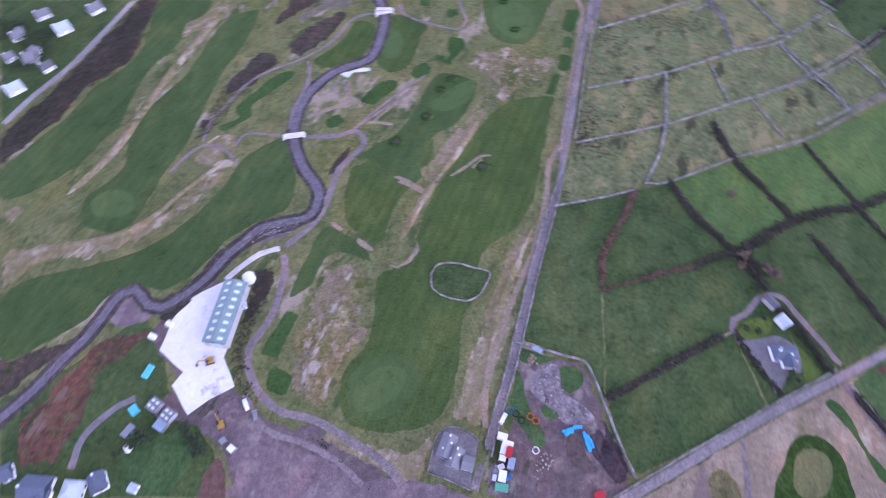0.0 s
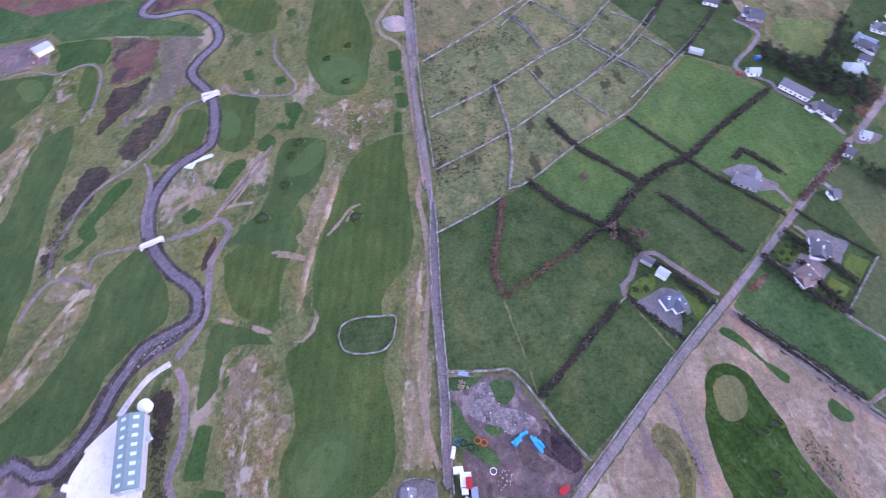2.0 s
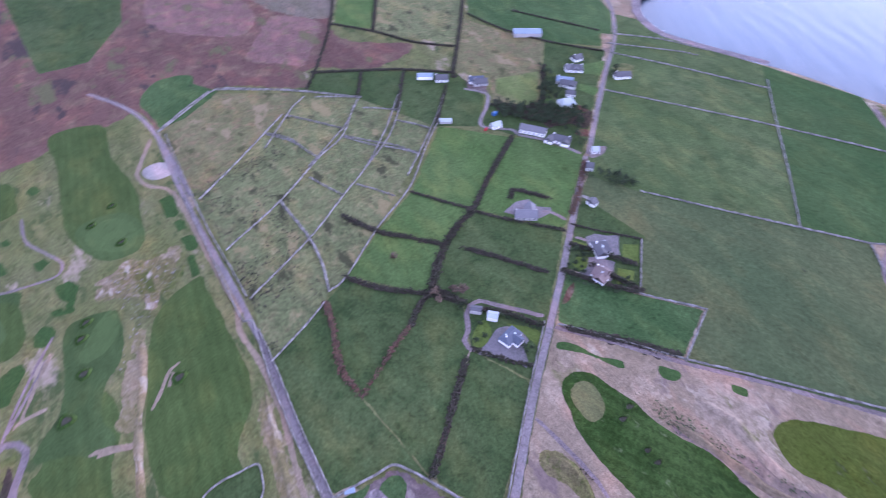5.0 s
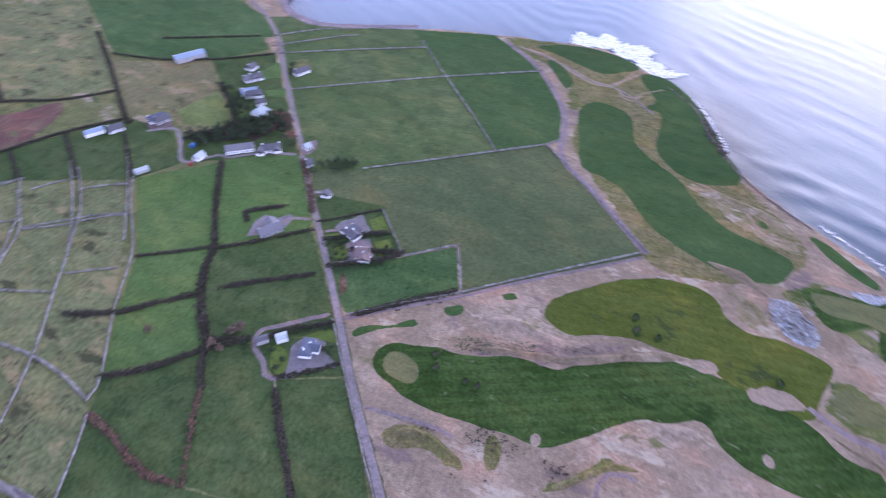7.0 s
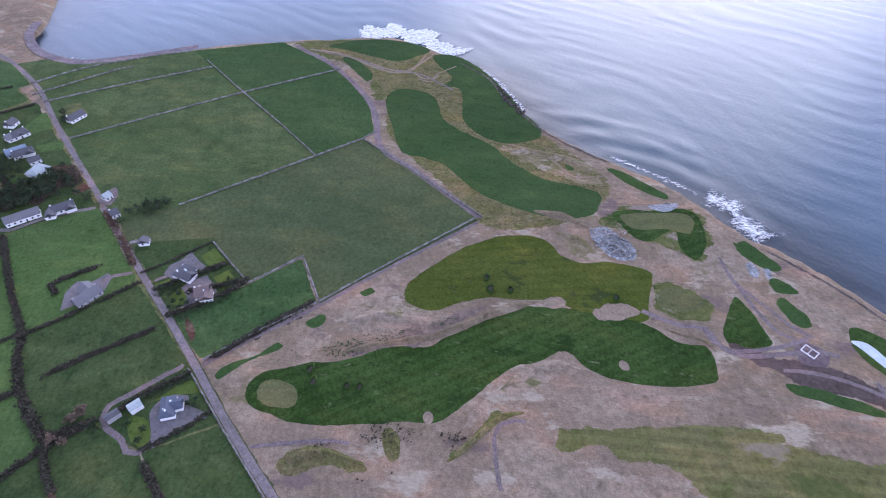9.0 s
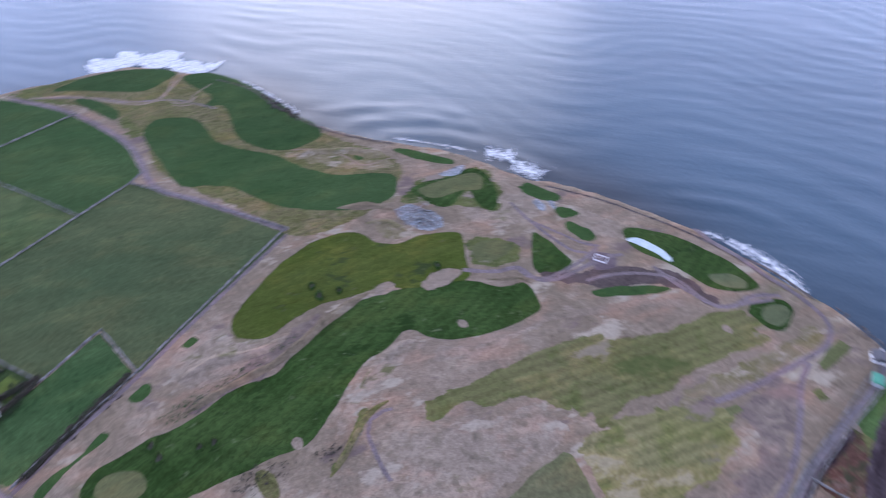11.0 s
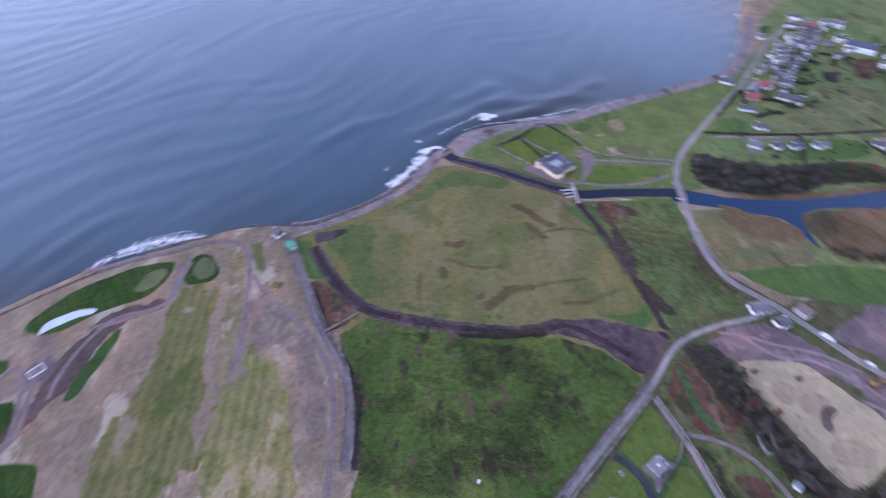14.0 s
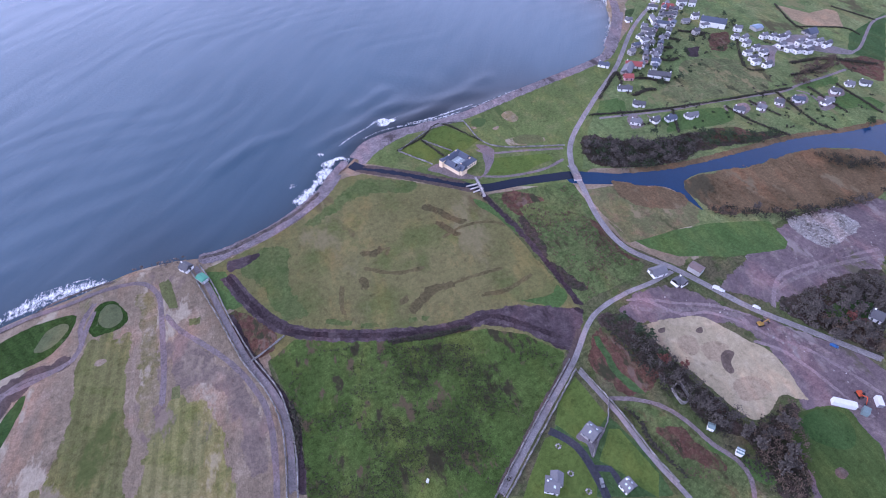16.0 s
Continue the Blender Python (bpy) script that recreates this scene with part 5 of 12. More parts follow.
patch("gravel_pad", "gravel_grey", 4, "oval grey gravel pad", [(88, 374), (99, 375), (106, 365), (102, 355), (91, 355), (85, 363)])
patch("hardstand", "concrete_pale", 4, "pale concrete hardstanding", [(-90.7, 57.7), (-85.6, 61.3), (-78.4, 54.5), (-73.6, 47.9), (-79.8, 44.5), (-85.5, 49.9)], round_=False)
patch("drive", "gravel_mauve", 4, "gravel lay-by at a crossroads", [(331, 158), (342, 150), (332, 146), (321, 150)])
patch("drive", "gravel_mauve", 4, "mauve gravel forecourt of the grand house", [(-202, -284), (-220, -286), (-219, -276), (-232, -256), (-247, -274), (-252, -290), (-260, -280), (-256, -270), (-233, -253), (-216, -261), (-208, -273)])
patch("bunker", "green_dry", 4, "pale worn green on the links", [(-281, -281), (-292, -281), (-303, -272), (-301, -263), (-289, -266), (-280, -273)])
patch("drive", "tarmac", 4, "grey tarmac yard round a bungalow", [(246.0, 106.0), (252.8, 103.4), (256.3, 96.4), (262.2, 91.7), (253.4, 86.9), (246.8, 81.8), (243.4, 82.7), (242.3, 92.8), (239.5, 99.7)], round_=False)
patch("drive", "tarmac", 4, "grey tarmac yard round a bungalow", [(232.3, 94.5), (236.7, 89.9), (239.8, 80.9), (231.7, 77.1), (224.5, 74.5), (219.6, 81.1), (217.7, 88.8), (215.7, 91.7), (223.7, 90.8)], round_=False)
patch("rough", "tan_rough", 4, "worn tan strip between mown stubble", [(12.2, -276.7), (2.3, -277.5), (-2.5, -268.0), (0.2, -249.6), (7.7, -218.2), (13.5, -197.7), (17.2, -185.3), (14.8, -176.6), (17.9, -170.0), (25.1, -172.5), (30.7, -181.9), (30.2, -193.9), (22.0, -227.6), (15.5, -250.1)])
patch("rough", "tan_mauve", 4, "mauve bare earth beside the shore lane", [(-2.5, -250.3), (-10.9, -232.7), (-21.3, -205.5), (-26.9, -186.2), (-29.1, -167.7), (-27.0, -148.9), (-15.9, -117.0), (-9.5, -99.5), (-0.2, -105.7), (-3.7, -125.1), (-6.5, -148.9), (-8.8, -168.1), (-9.3, -182.7), (0.3, -193.7), (10.2, -199.5), (7.1, -217.8)])
patch("rough", "striped_green", 4, "olive mown strip ending at a round green", [(40.7, -257.5), (37.5, -259.1), (27.1, -252.2), (16.1, -254.3), (15.4, -245.4), (22.0, -227.6), (27.6, -207.1), (30.6, -190.6), (29.3, -184.5), (32.8, -174.9), (37.4, -168.3), (38.1, -152.8), (39.4, -137.3), (76.8, -159.4), (71.1, -174.7), (65.2, -189.8), (57.0, -204.6), (56.3, -218.5), (50.1, -242.0), (44.6, -251.2)])
patch("rough", "striped_pale", 4, "pale olive mown stubble inside a worn headland", [(12.1, -192.3), (-1.5, -190.2), (-7.9, -178.3), (-7.8, -165.1), (-6.2, -145.7), (-2.9, -125.7), (1.8, -109.7), (38.6, -134.1), (36.6, -151.9), (35.3, -166.8), (31.3, -173.3), (20.7, -169.5), (13.9, -173.2), (14.5, -185.3)])
patch("rough", "striped_green", 4, "olive mown stubble beside a fairway", [(103.0, -83.0), (100.9, -97.4), (96.4, -119.5), (90.7, -148.2), (82.4, -176.8), (72.2, -184.6), (63.2, -167.2), (58.6, -145.5), (49.9, -135.3), (59.8, -130.0), (73.7, -120.7), (77.6, -106.5), (87.5, -97.2), (87.3, -83.6), (93.3, -78.9)])
patch("rough", "striped_green", 4, "olive mown stubble on the slope", [(86.8, -150.3), (77.7, -174.8), (60.7, -205.2), (48.1, -235.3), (35.6, -255.9), (29.2, -263.9), (23.2, -257.0), (29.1, -237.6), (30.2, -216.8), (35.4, -195.3), (33.5, -174.8), (44.7, -156.8), (47.5, -136.6), (56.4, -135.4), (71.3, -138.6)])
patch("rough", "striped_pale", 4, "pale tan stubble beside the mauve earth", [(46.0, -133.8), (38.2, -156.4), (28.2, -177.7), (20.2, -190.3), (7.4, -199.4), (-2.2, -182.0), (-5.0, -154.2), (-1.3, -129.5), (4.0, -109.0), (20.4, -114.8), (39.8, -121.8)])
patch("rough", "sand_pink", 4, "bare pink sandy ground", [(96.9, -69.4), (87.9, -80.2), (86.5, -95.8), (76.7, -105.0), (72.6, -118.8), (67.2, -126.0), (52.1, -130.5), (44.8, -122.5), (45.2, -109.3), (46.2, -99.5), (45.5, -86.8), (48.0, -74.6), (72.0, -44.2), (91.0, -38.9), (95.6, -54.6)])
patch("field", "paddock_olive", 4, "small olive paddock with a dark edge", [(45.3, -97.9), (43.7, -118.7), (39.4, -121.0), (1.9, -108.5), (2.5, -96.3), (42.6, -74.9)], round_=False)
patch("garden", "pad_olive", 4, "small square olive turf plot", [(8.5, -201.5), (4.7, -200.6), (6.3, -193.0), (10.4, -194.6)], round_=False)
patch("garden", "pad_olive", 4, "small square olive turf plot", [(-12.2, -243.9), (-18.8, -241.0), (-16.4, -231.9), (-10.2, -234.6)], round_=False)
patch("garden", "pad_olive", 4, "narrow olive turf plot by the shore", [(-4.4, -280.7), (-10.5, -281.1), (-11.3, -274.0), (-9.6, -253.0), (-4.4, -255.0), (-3.6, -267.3)], round_=False)
patch("rough", "rough_green", 4, "dark tufted strip of rough", [(114.1, -52.7), (116.4, -59.0), (114.4, -71.9), (111.1, -74.2), (111.1, -61.8), (105.5, -50.3), (101.1, -40.5), (96.7, -32.8), (100.0, -30.3), (105.1, -39.9)])
patch("rough", "tuft_olive", 4, "olive tufts in bare sand", [(112.0, 45.8), (119.5, 38.8), (120.0, 28.5), (115.5, 19.4), (110.0, 9.3), (104.2, 3.1), (99.1, 3.3), (100.7, 11.9), (106.5, 19.3), (106.3, 26.8), (104.6, 36.6)])
patch("rough", "tuft_olive", 4, "olive tufts in bare sand", [(118.5, -3.9), (120.3, -9.3), (112.2, -12.5), (103.1, -9.3), (104.9, -4.4)])
patch("rough", "sand_pink", 4, "pale wind-blown sand above the dune", [(202.5, 2.7), (213.1, -15.8), (200.6, -27.8), (185.9, -34.1), (181.7, -45.2), (172.1, -31.0), (172.4, -2.4), (185.7, 7.8)])
patch("rough", "sand_pink", 4, "pale sandy shoulder of a fairway", [(141.5, 55.1), (135.0, 43.8), (124.8, 22.1), (121.4, 6.4), (117.1, -19.5), (114.8, -32.3), (118.5, -42.1), (130.2, -64.7), (136.5, -90.1), (137.7, -101.9), (127.0, -107.8), (123.9, -90.7), (119.0, -68.9), (111.4, -46.1), (109.6, -26.4), (116.1, 6.6), (127.8, 43.3)])
patch("rough", "sand_pink", 4, "pale sandy ground below the fairway", [(126.9, -108.3), (118.6, -119.2), (111.0, -135.3), (105.2, -159.7), (103.2, -175.0), (98.7, -194.0), (93.6, -190.8), (95.8, -165.5), (99.8, -135.8), (105.8, -114.4), (115.5, -101.7)])
patch("fairway", "mown_olive", 4, "broad olive fairway being grown in", [(196.3, -28.3), (204.7, -30.5), (212.0, -38.9), (219.9, -53.4), (228.4, -72.1), (233.0, -92.4), (230.8, -111.4), (223.2, -123.4), (208.5, -128.5), (200.0, -136.5), (197.2, -152.3), (192.8, -162.3), (186.4, -171.2), (181.4, -174.6), (170.6, -168.1), (159.7, -161.0), (150.0, -155.2), (149.8, -141.5), (158.0, -121.9), (169.9, -115.4), (175.4, -105.8), (180.6, -88.3), (185.2, -73.5), (184.2, -57.5), (182.8, -41.6), (188.0, -32.8)])
patch("fairway", "mown_e", 4, "long dark green fairway on bare ground", [(151.9, 57.6), (159.2, 56.4), (163.8, 50.3), (164.1, 37.3), (164.5, 22.8), (162.4, 11.2), (163.1, -0.5), (165.2, -9.4), (163.9, -24.1), (160.7, -35.6), (164.6, -45.1), (168.0, -60.7), (174.3, -79.0), (175.0, -93.2), (172.0, -104.8), (168.7, -116.3), (162.4, -126.5), (155.1, -142.2), (147.3, -154.0), (136.4, -160.9), (130.6, -169.8), (128.5, -175.9), (120.8, -176.8), (110.6, -173.0), (107.2, -168.9), (106.8, -160.5), (109.3, -145.4), (114.3, -131.3), (121.5, -117.5), (129.9, -109.4), (139.3, -105.3), (141.5, -100.2), (138.2, -89.2), (137.7, -76.2), (133.9, -65.5), (127.2, -53.1), (120.9, -41.1), (116.9, -31.3), (118.5, -22.3), (121.7, -9.4), (123.7, 6.4), (127.1, 22.2), (131.3, 35.6), (138.2, 45.4), (143.9, 54.0)])
patch("putting_green", "green_dry", 4, "brown-green unfinished putting green", [(152.8, 52.7), (158.3, 49.8), (158.9, 42.2), (153.2, 34.5), (145.8, 31.9), (140.6, 34.4), (141.3, 42.6), (145.4, 49.5)])
# flat purple-brown strip that paints the shade on the dune's side
patch("rough", "dune_shade", 4, "purple-brown painted shade on the face of a dune ridge", [(169.0, 8.7), (171.5, -0.9), (169.3, -24.7), (169.9, -42.8), (174.8, -65.1), (178.6, -87.8), (179.2, -103.8), (175.4, -105.8), (175.2, -86.9), (173.6, -74.1), (167.8, -54.6), (161.9, -38.7), (164.2, -24.2), (163.4, -9.3), (161.9, 5.4)])
patch("bunker", "sand_pale", 4, "pale sandy waste bunker between fairways", [(175.7, -103.4), (178.6, -110.0), (176.9, -115.8), (172.1, -117.1), (169.0, -112.6), (170.0, -105.5)])
patch("bunker", "sand_pale", 4, "long pale sandy waste bunker between fairways", [(162.1, -125.8), (166.5, -135.8), (164.7, -147.6), (157.6, -154.9), (154.2, -152.7), (153.5, -140.0), (156.7, -129.0)])
patch("fairway", "mown_b", 4, "green strip beside the farm lane", [(166.9, 72.9), (170.0, 70.9), (173.3, 64.7), (174.5, 55.2), (178.8, 45.7), (181.8, 39.1), (178.7, 36.8), (175.9, 39.4), (173.6, 47.8), (171.0, 56.0), (167.5, 62.9), (163.9, 68.3), (163.3, 71.6)])
patch("scrub_ground", "bracken_dark", 4, "brown rushes along a field wall", [(179.9, 70.4), (183.3, 61.0), (187.3, 52.6), (192.7, 39.1), (195.3, 31.5), (198.4, 21.8), (194.9, 26.3), (190.8, 36.4), (186.7, 46.3), (182.3, 55.9), (178.3, 66.6)])
patch("scrub_ground", "bracken_dark", 4, "dark rush patch in a wet field", [(191.9, 54.5), (194.3, 51.3), (191.3, 47.9), (188.7, 49.6), (189.0, 52.8)])
# the bank's shaded side is drawn here as a darker mauve sheet
patch("rough", "tan_mauve", 4, "mauve painted shade on a bank between two fairways", [(171.4, 9.7), (169.9, -5.6), (176.3, -26.3), (178.7, -41.3), (182.7, -64.4), (182.2, -92.3), (177.6, -106.9), (176.4, -95.2), (175.2, -79.2), (169.1, -54.6), (160.9, -32.6), (161.8, -17.2), (164.2, -0.1)])
patch("fairway", "mown_b", 4, "small square green plot", [(191.7, 26.4), (195.0, 17.7), (191.5, 14.6), (186.5, 17.1), (185.5, 23.2)])
patch("fairway", "mown_b", 4, "small square green plot", [(205.7, -4.2), (208.6, -11.5), (204.0, -14.1), (201.6, -7.2)])
patch("rough", "tan_rough", 4, "bare tan band between headland fairways", [(400.9, -97.4), (409.1, -111.0), (377.7, -107.1), (352.4, -113.2), (333.0, -130.5), (319.0, -148.0), (297.0, -162.0), (275.5, -186.5), (262.3, -179.3), (274.9, -158.6), (294.3, -140.8), (317.4, -126.5), (339.4, -110.3), (359.3, -99.0)])
patch("fairway", "mown_d", 4, "deep green cliff-top fairway", [(491.6, -109.1), (488.8, -126.6), (468.7, -141.2), (435.1, -151.5), (400.1, -157.3), (372.9, -159.2), (346.8, -165.1), (332.7, -159.0), (329.0, -142.3), (333.4, -126.3), (350.0, -112.7), (373.4, -107.7), (404.0, -114.8), (423.2, -116.2), (429.4, -102.5), (443.7, -115.2), (474.1, -107.7)])
patch("fairway", "mown_d", 4, "deep green headland fairway", [(422.2, -52.7), (434.9, -65.9), (426.1, -84.6), (410.6, -94.3), (379.0, -93.6), (356.5, -102.9), (338.1, -116.5), (324.1, -123.9), (303.2, -131.0), (282.4, -145.2), (268.0, -167.9), (255.6, -175.6), (239.1, -163.3), (237.5, -145.9), (246.2, -126.6), (258.6, -111.4), (274.6, -96.2), (290.8, -87.8), (314.8, -78.1), (327.3, -65.5), (338.9, -50.9), (370.3, -50.0), (398.1, -49.7)])
patch("fairway", "mown_d", 4, "deep green fairway on the point", [(534.7, -12.8), (542.9, -38.8), (537.0, -72.6), (518.8, -98.6), (501.4, -108.6), (489.9, -88.8), (486.7, -72.2), (501.8, -52.2), (519.9, -31.7)])
patch("tee", "mown_b", 4, "small green plot on the headland", [(293.6, -163.3), (297.0, -169.4), (291.4, -172.3), (286.8, -166.6)])
patch("tee", "mown_b", 4, "narrow cliff-top green strip", [(283.2, -191.5), (284.0, -197.1), (269.2, -207.7), (245.9, -220.1), (241.9, -215.2), (260.4, -199.9)])
patch("rough", "rough_green", 4, "olive turf under the headland fairways", [(234.3, -141.2), (239.7, -168.7), (246.2, -186.2), (241.3, -210.4), (226.0, -232.4), (203.9, -231.1), (182.9, -214.4), (184.2, -200.1), (198.3, -190.1), (209.0, -174.2), (230.2, -157.8)])
patch("fairway", "mown_e", 4, "sunken green on the headland", [(238.1, -174.0), (239.1, -187.0), (233.4, -202.9), (232.3, -220.9), (222.8, -227.8), (205.5, -223.6), (191.6, -214.7), (186.0, -204.3), (196.5, -200.2), (212.9, -204.8), (206.8, -187.8), (210.5, -178.3), (225.6, -174.0)])
patch("putting_green", "green_dry", 4, "olive-brown dry putting green", [(235.5, -178.8), (233.5, -195.6), (227.8, -218.6), (219.1, -223.7), (207.3, -213.6), (214.2, -201.2), (217.7, -185.0), (224.3, -177.8)])
patch("rubble", "rock_blue", 4, "pale blue-grey heap of quarried stone", [(224.7, -151.5), (227.6, -164.0), (216.5, -171.0), (201.5, -175.1), (193.2, -168.1), (196.8, -157.5), (208.3, -151.1)])
patch("rough", "tan_rough", 4, "tan slope behind the stone heap", [(222.3, -133.7), (221.1, -147.3), (206.6, -149.1), (197.8, -155.9), (200.1, -139.9), (208.1, -132.5)])
patch("rough", "rough_green", 4, "olive pad by the works track", [(173.8, -168.2), (175.6, -179.4), (168.8, -189.0), (156.6, -195.3), (147.6, -194.2), (141.4, -184.8), (144.4, -170.7), (151.5, -162.0), (160.4, -161.6)])
patch("putting_green", "green_dry", 4, "olive-brown square putting green", [(168.5, -170.3), (169.6, -179.8), (161.6, -190.1), (153.3, -191.1), (149.6, -183.9), (152.8, -171.7), (158.5, -165.8)])
patch("fairway", "mown_e", 4, "striped green plot beside the works track", [(135.8, -190.1), (150.7, -203.9), (155.2, -211.4), (144.1, -213.0), (130.4, -212.2), (121.5, -211.0), (120.1, -201.5), (122.6, -191.5), (127.7, -187.5)])
patch("tee", "mown_b", 4, "cliff-top tee", [(189.9, -233.5), (194.9, -242.7), (184.3, -247.2), (168.8, -251.3), (167.1, -243.0), (176.8, -235.8)])
patch("tee", "mown_b", 4, "cliff-top tee", [(160.3, -235.4), (162.4, -242.6), (151.9, -247.5), (147.6, -246.8), (150.1, -238.5)])
patch("tee", "mown_b", 4, "cliff-top tee", [(145.5, -229.2), (147.7, -236.9), (131.3, -239.9), (125.5, -237.7), (128.8, -230.4)])
patch("rock_outcrop", "rock_blue", 4, "pale rock outcrop above the cliff", [(177.2, -231.4), (176.7, -236.5), (168.5, -235.8), (164.1, -231.4), (168.4, -228.2)])
patch("rock_outcrop", "rock_blue", 4, "pale rock outcrop above the cliff", [(170.3, -239.1), (169.9, -243.5), (162.9, -240.4), (162.5, -236.2)])
patch("rock_outcrop", "rock_blue", 4, "pale rock outcrop behind a green", [(239.7, -199.8), (240.2, -209.3), (238.7, -221.6), (232.7, -220.5), (229.8, -210.0), (234.3, -202.1)])
patch("tee", "mown_b", 4, "small cliff-top tee", [(160.8, -236.0), (156.9, -246.3), (148.4, -244.1), (152.3, -234.7)])
patch("tee", "mown_b", 4, "small cliff-top tee", [(143.0, -232.6), (135.9, -241.0), (126.0, -237.4), (131.3, -228.9)])
patch("tee", "mown_b", 4, "long cliff-top tee", [(195.1, -235.2), (182.8, -243.3), (167.4, -244.0), (184.0, -234.3)])
patch("fairway", "mown_e", 4, "dark green cliff-top fairway", [(121.3, -261.5), (98.5, -278.0), (79.8, -283.4), (60.1, -285.4), (42.3, -282.2), (41.4, -275.2), (50.9, -261.5), (64.5, -256.6), (83.5, -254.8), (100.5, -249.3), (114.6, -250.6)])
patch("turf", "marsh_green", 4, "greener turf along the marsh edge", [(-47.0, -265.1), (-60.6, -273.9), (-74.9, -273.8), (-85.2, -260.0), (-76.7, -243.4), (-72.7, -221.4), (-72.6, -206.1), (-56.0, -206.8), (-52.9, -224.8), (-50.4, -246.1)])
patch("turf", "marsh_green", 4, "green bank behind the shingle", [(-95.3, -279.9), (-117.9, -288.4), (-148.8, -303.4), (-171.7, -293.3), (-190.5, -273.1), (-176.7, -265.4), (-147.5, -281.2), (-124.8, -275.9), (-103.0, -269.8)])
patch("turf", "marsh_green", 4, "green fringe along the dug strip", [(-66.8, -201.9), (-82.5, -195.9), (-97.4, -182.4), (-117.5, -173.5), (-137.3, -163.4), (-126.1, -164.2), (-103.4, -173.4), (-83.1, -186.1)])
patch("turf", "grass_bright", 4, "bright green end of the marsh field", [(-188.4, -135.8), (-195.2, -138.6), (-206.3, -143.4), (-205.9, -133.6), (-196.5, -128.9), (-190.5, -131.4)])
patch("turf", "grass_bright", 4, "bright green strip by the weir", [(-210.7, -237.4), (-216.1, -229.5), (-219.0, -211.5), (-217.4, -191.2), (-213.4, -190.9), (-212.7, -213.0), (-209.1, -227.6)])
patch("dirt_yard", "dug_purple", 4, "purple bare earth where the dug strip widens", [(-139.8, -156.2), (-155.2, -154.6), (-179.2, -144.9), (-198.4, -129.2), (-204.3, -119.3), (-198.8, -111.9), (-185.6, -103.2), (-179.4, -103.3), (-169.8, -118.7), (-158.4, -138.5), (-147.7, -148.5)])
patch("dirt_yard", "dug_purple", 4, "purple bare earth behind the beach hut", [(-43.9, -273.7), (-52.1, -273.6), (-65.0, -270.6), (-65.0, -266.0), (-56.5, -262.7), (-46.8, -262.2), (-42.7, -263.6)])
patch("moor", "bracken_red", 4, "rusty bracken by the weir", [(-228.3, -231.2), (-243.2, -229.2), (-254.8, -212.8), (-248.4, -206.5), (-235.0, -207.1), (-229.8, -197.1), (-223.9, -205.3), (-224.7, -218.4)])
patch("scrub_ground", "bracken_dark", 4, "dark brambles along the drain", [(-225.8, -207.7), (-230.7, -194.3), (-225.3, -178.9), (-220.0, -158.8), (-221.3, -134.2), (-217.1, -128.3), (-208.2, -137.6), (-211.1, -159.0), (-216.4, -184.8)])
patch("moor", "bracken_red", 4, "rusty bracken by the road", [(-266.7, -170.6), (-269.4, -158.2), (-269.2, -141.9), (-271.9, -129.1), (-266.1, -129.9), (-262.0, -144.7), (-261.8, -159.0)])
patch("bunker", "sand_path", 4, "small pale sand bunker on the links", [(-262.8, -312.4), (-266.1, -312.0), (-267.6, -308.4), (-263.9, -308.2)])
patch("bunker", "sand_path", 4, "small pale sand bunker on the links", [(-276.8, -300.6), (-281.2, -302.2), (-284.0, -300.4), (-279.4, -297.1), (-276.5, -298.1)])
patch("verge", "dug_purple", 4, "purple verge beside the shore lane", [(-38.5, -160.2), (-39.7, -152.6), (-34.5, -136.5), (-31.5, -122.5), (-26.3, -110.1), (-22.5, -112.6), (-28.6, -128.4), (-32.9, -141.8)])
patch("putting_green", "green_pale", 4, "brown-green putting green near the cliff", [(65.2, -266.0), (57.5, -276.5), (48.8, -278.6), (45.4, -273.6), (51.6, -265.4), (60.8, -262.9)])
patch("fairway", "mown_e", 4, "round green collar near the cliff", [(38.1, -266.0), (34.3, -276.0), (27.5, -281.6), (20.2, -279.3), (16.5, -268.3), (16.8, -259.6), (23.4, -255.4), (30.4, -256.2), (36.3, -257.8)])
patch("putting_green", "green_pale", 4, "small round putting green", [(31.6, -267.4), (29.2, -275.6), (23.5, -278.4), (18.3, -273.0), (18.9, -262.9), (24.0, -258.6), (29.1, -260.1)])
patch("pond", "water_pale", 4, "milky pale pond", [(113.9, -251.0), (110.1, -258.3), (98.2, -261.4), (87.0, -260.5), (86.0, -256.6), (96.1, -255.5), (107.5, -253.2)])
patch("cutting", "dirt_dark2", 4, "dark cut bank beside the works track", [(133.1, -184.5), (128.7, -193.3), (116.6, -206.4), (110.8, -215.2), (105.8, -226.5), (94.7, -240.2), (77.1, -254.0), (46.4, -254.6), (46.9, -246.3), (69.0, -240.1), (83.9, -226.4), (92.3, -208.7), (102.3, -202.2), (112.3, -192.6)])
patch("dirt_pad", "dirt_mauve", 4, "mauve pad of a building site", [(118.9, -219.4), (119.5, -230.4), (107.5, -235.7), (101.3, -227.2), (107.2, -216.0)])
patch("tee", "mown_b", 4, "long dark green tee", [(99.9, -201.4), (92.6, -216.7), (78.5, -235.5), (71.5, -238.7), (74.5, -228.6), (87.6, -208.6), (94.8, -200.5)])
patch("enclosure_ground", "grass_mid", 4, "rough grass inside a rounded stone ring", [(-5.4, 129.1), (-2.3, 134.1), (5.1, 135.5), (15.6, 132.9), (22.7, 130.4), (19.7, 121.9), (15.6, 116.7), (9.6, 115.3), (-0.4, 117.9), (-5.0, 122.4)])
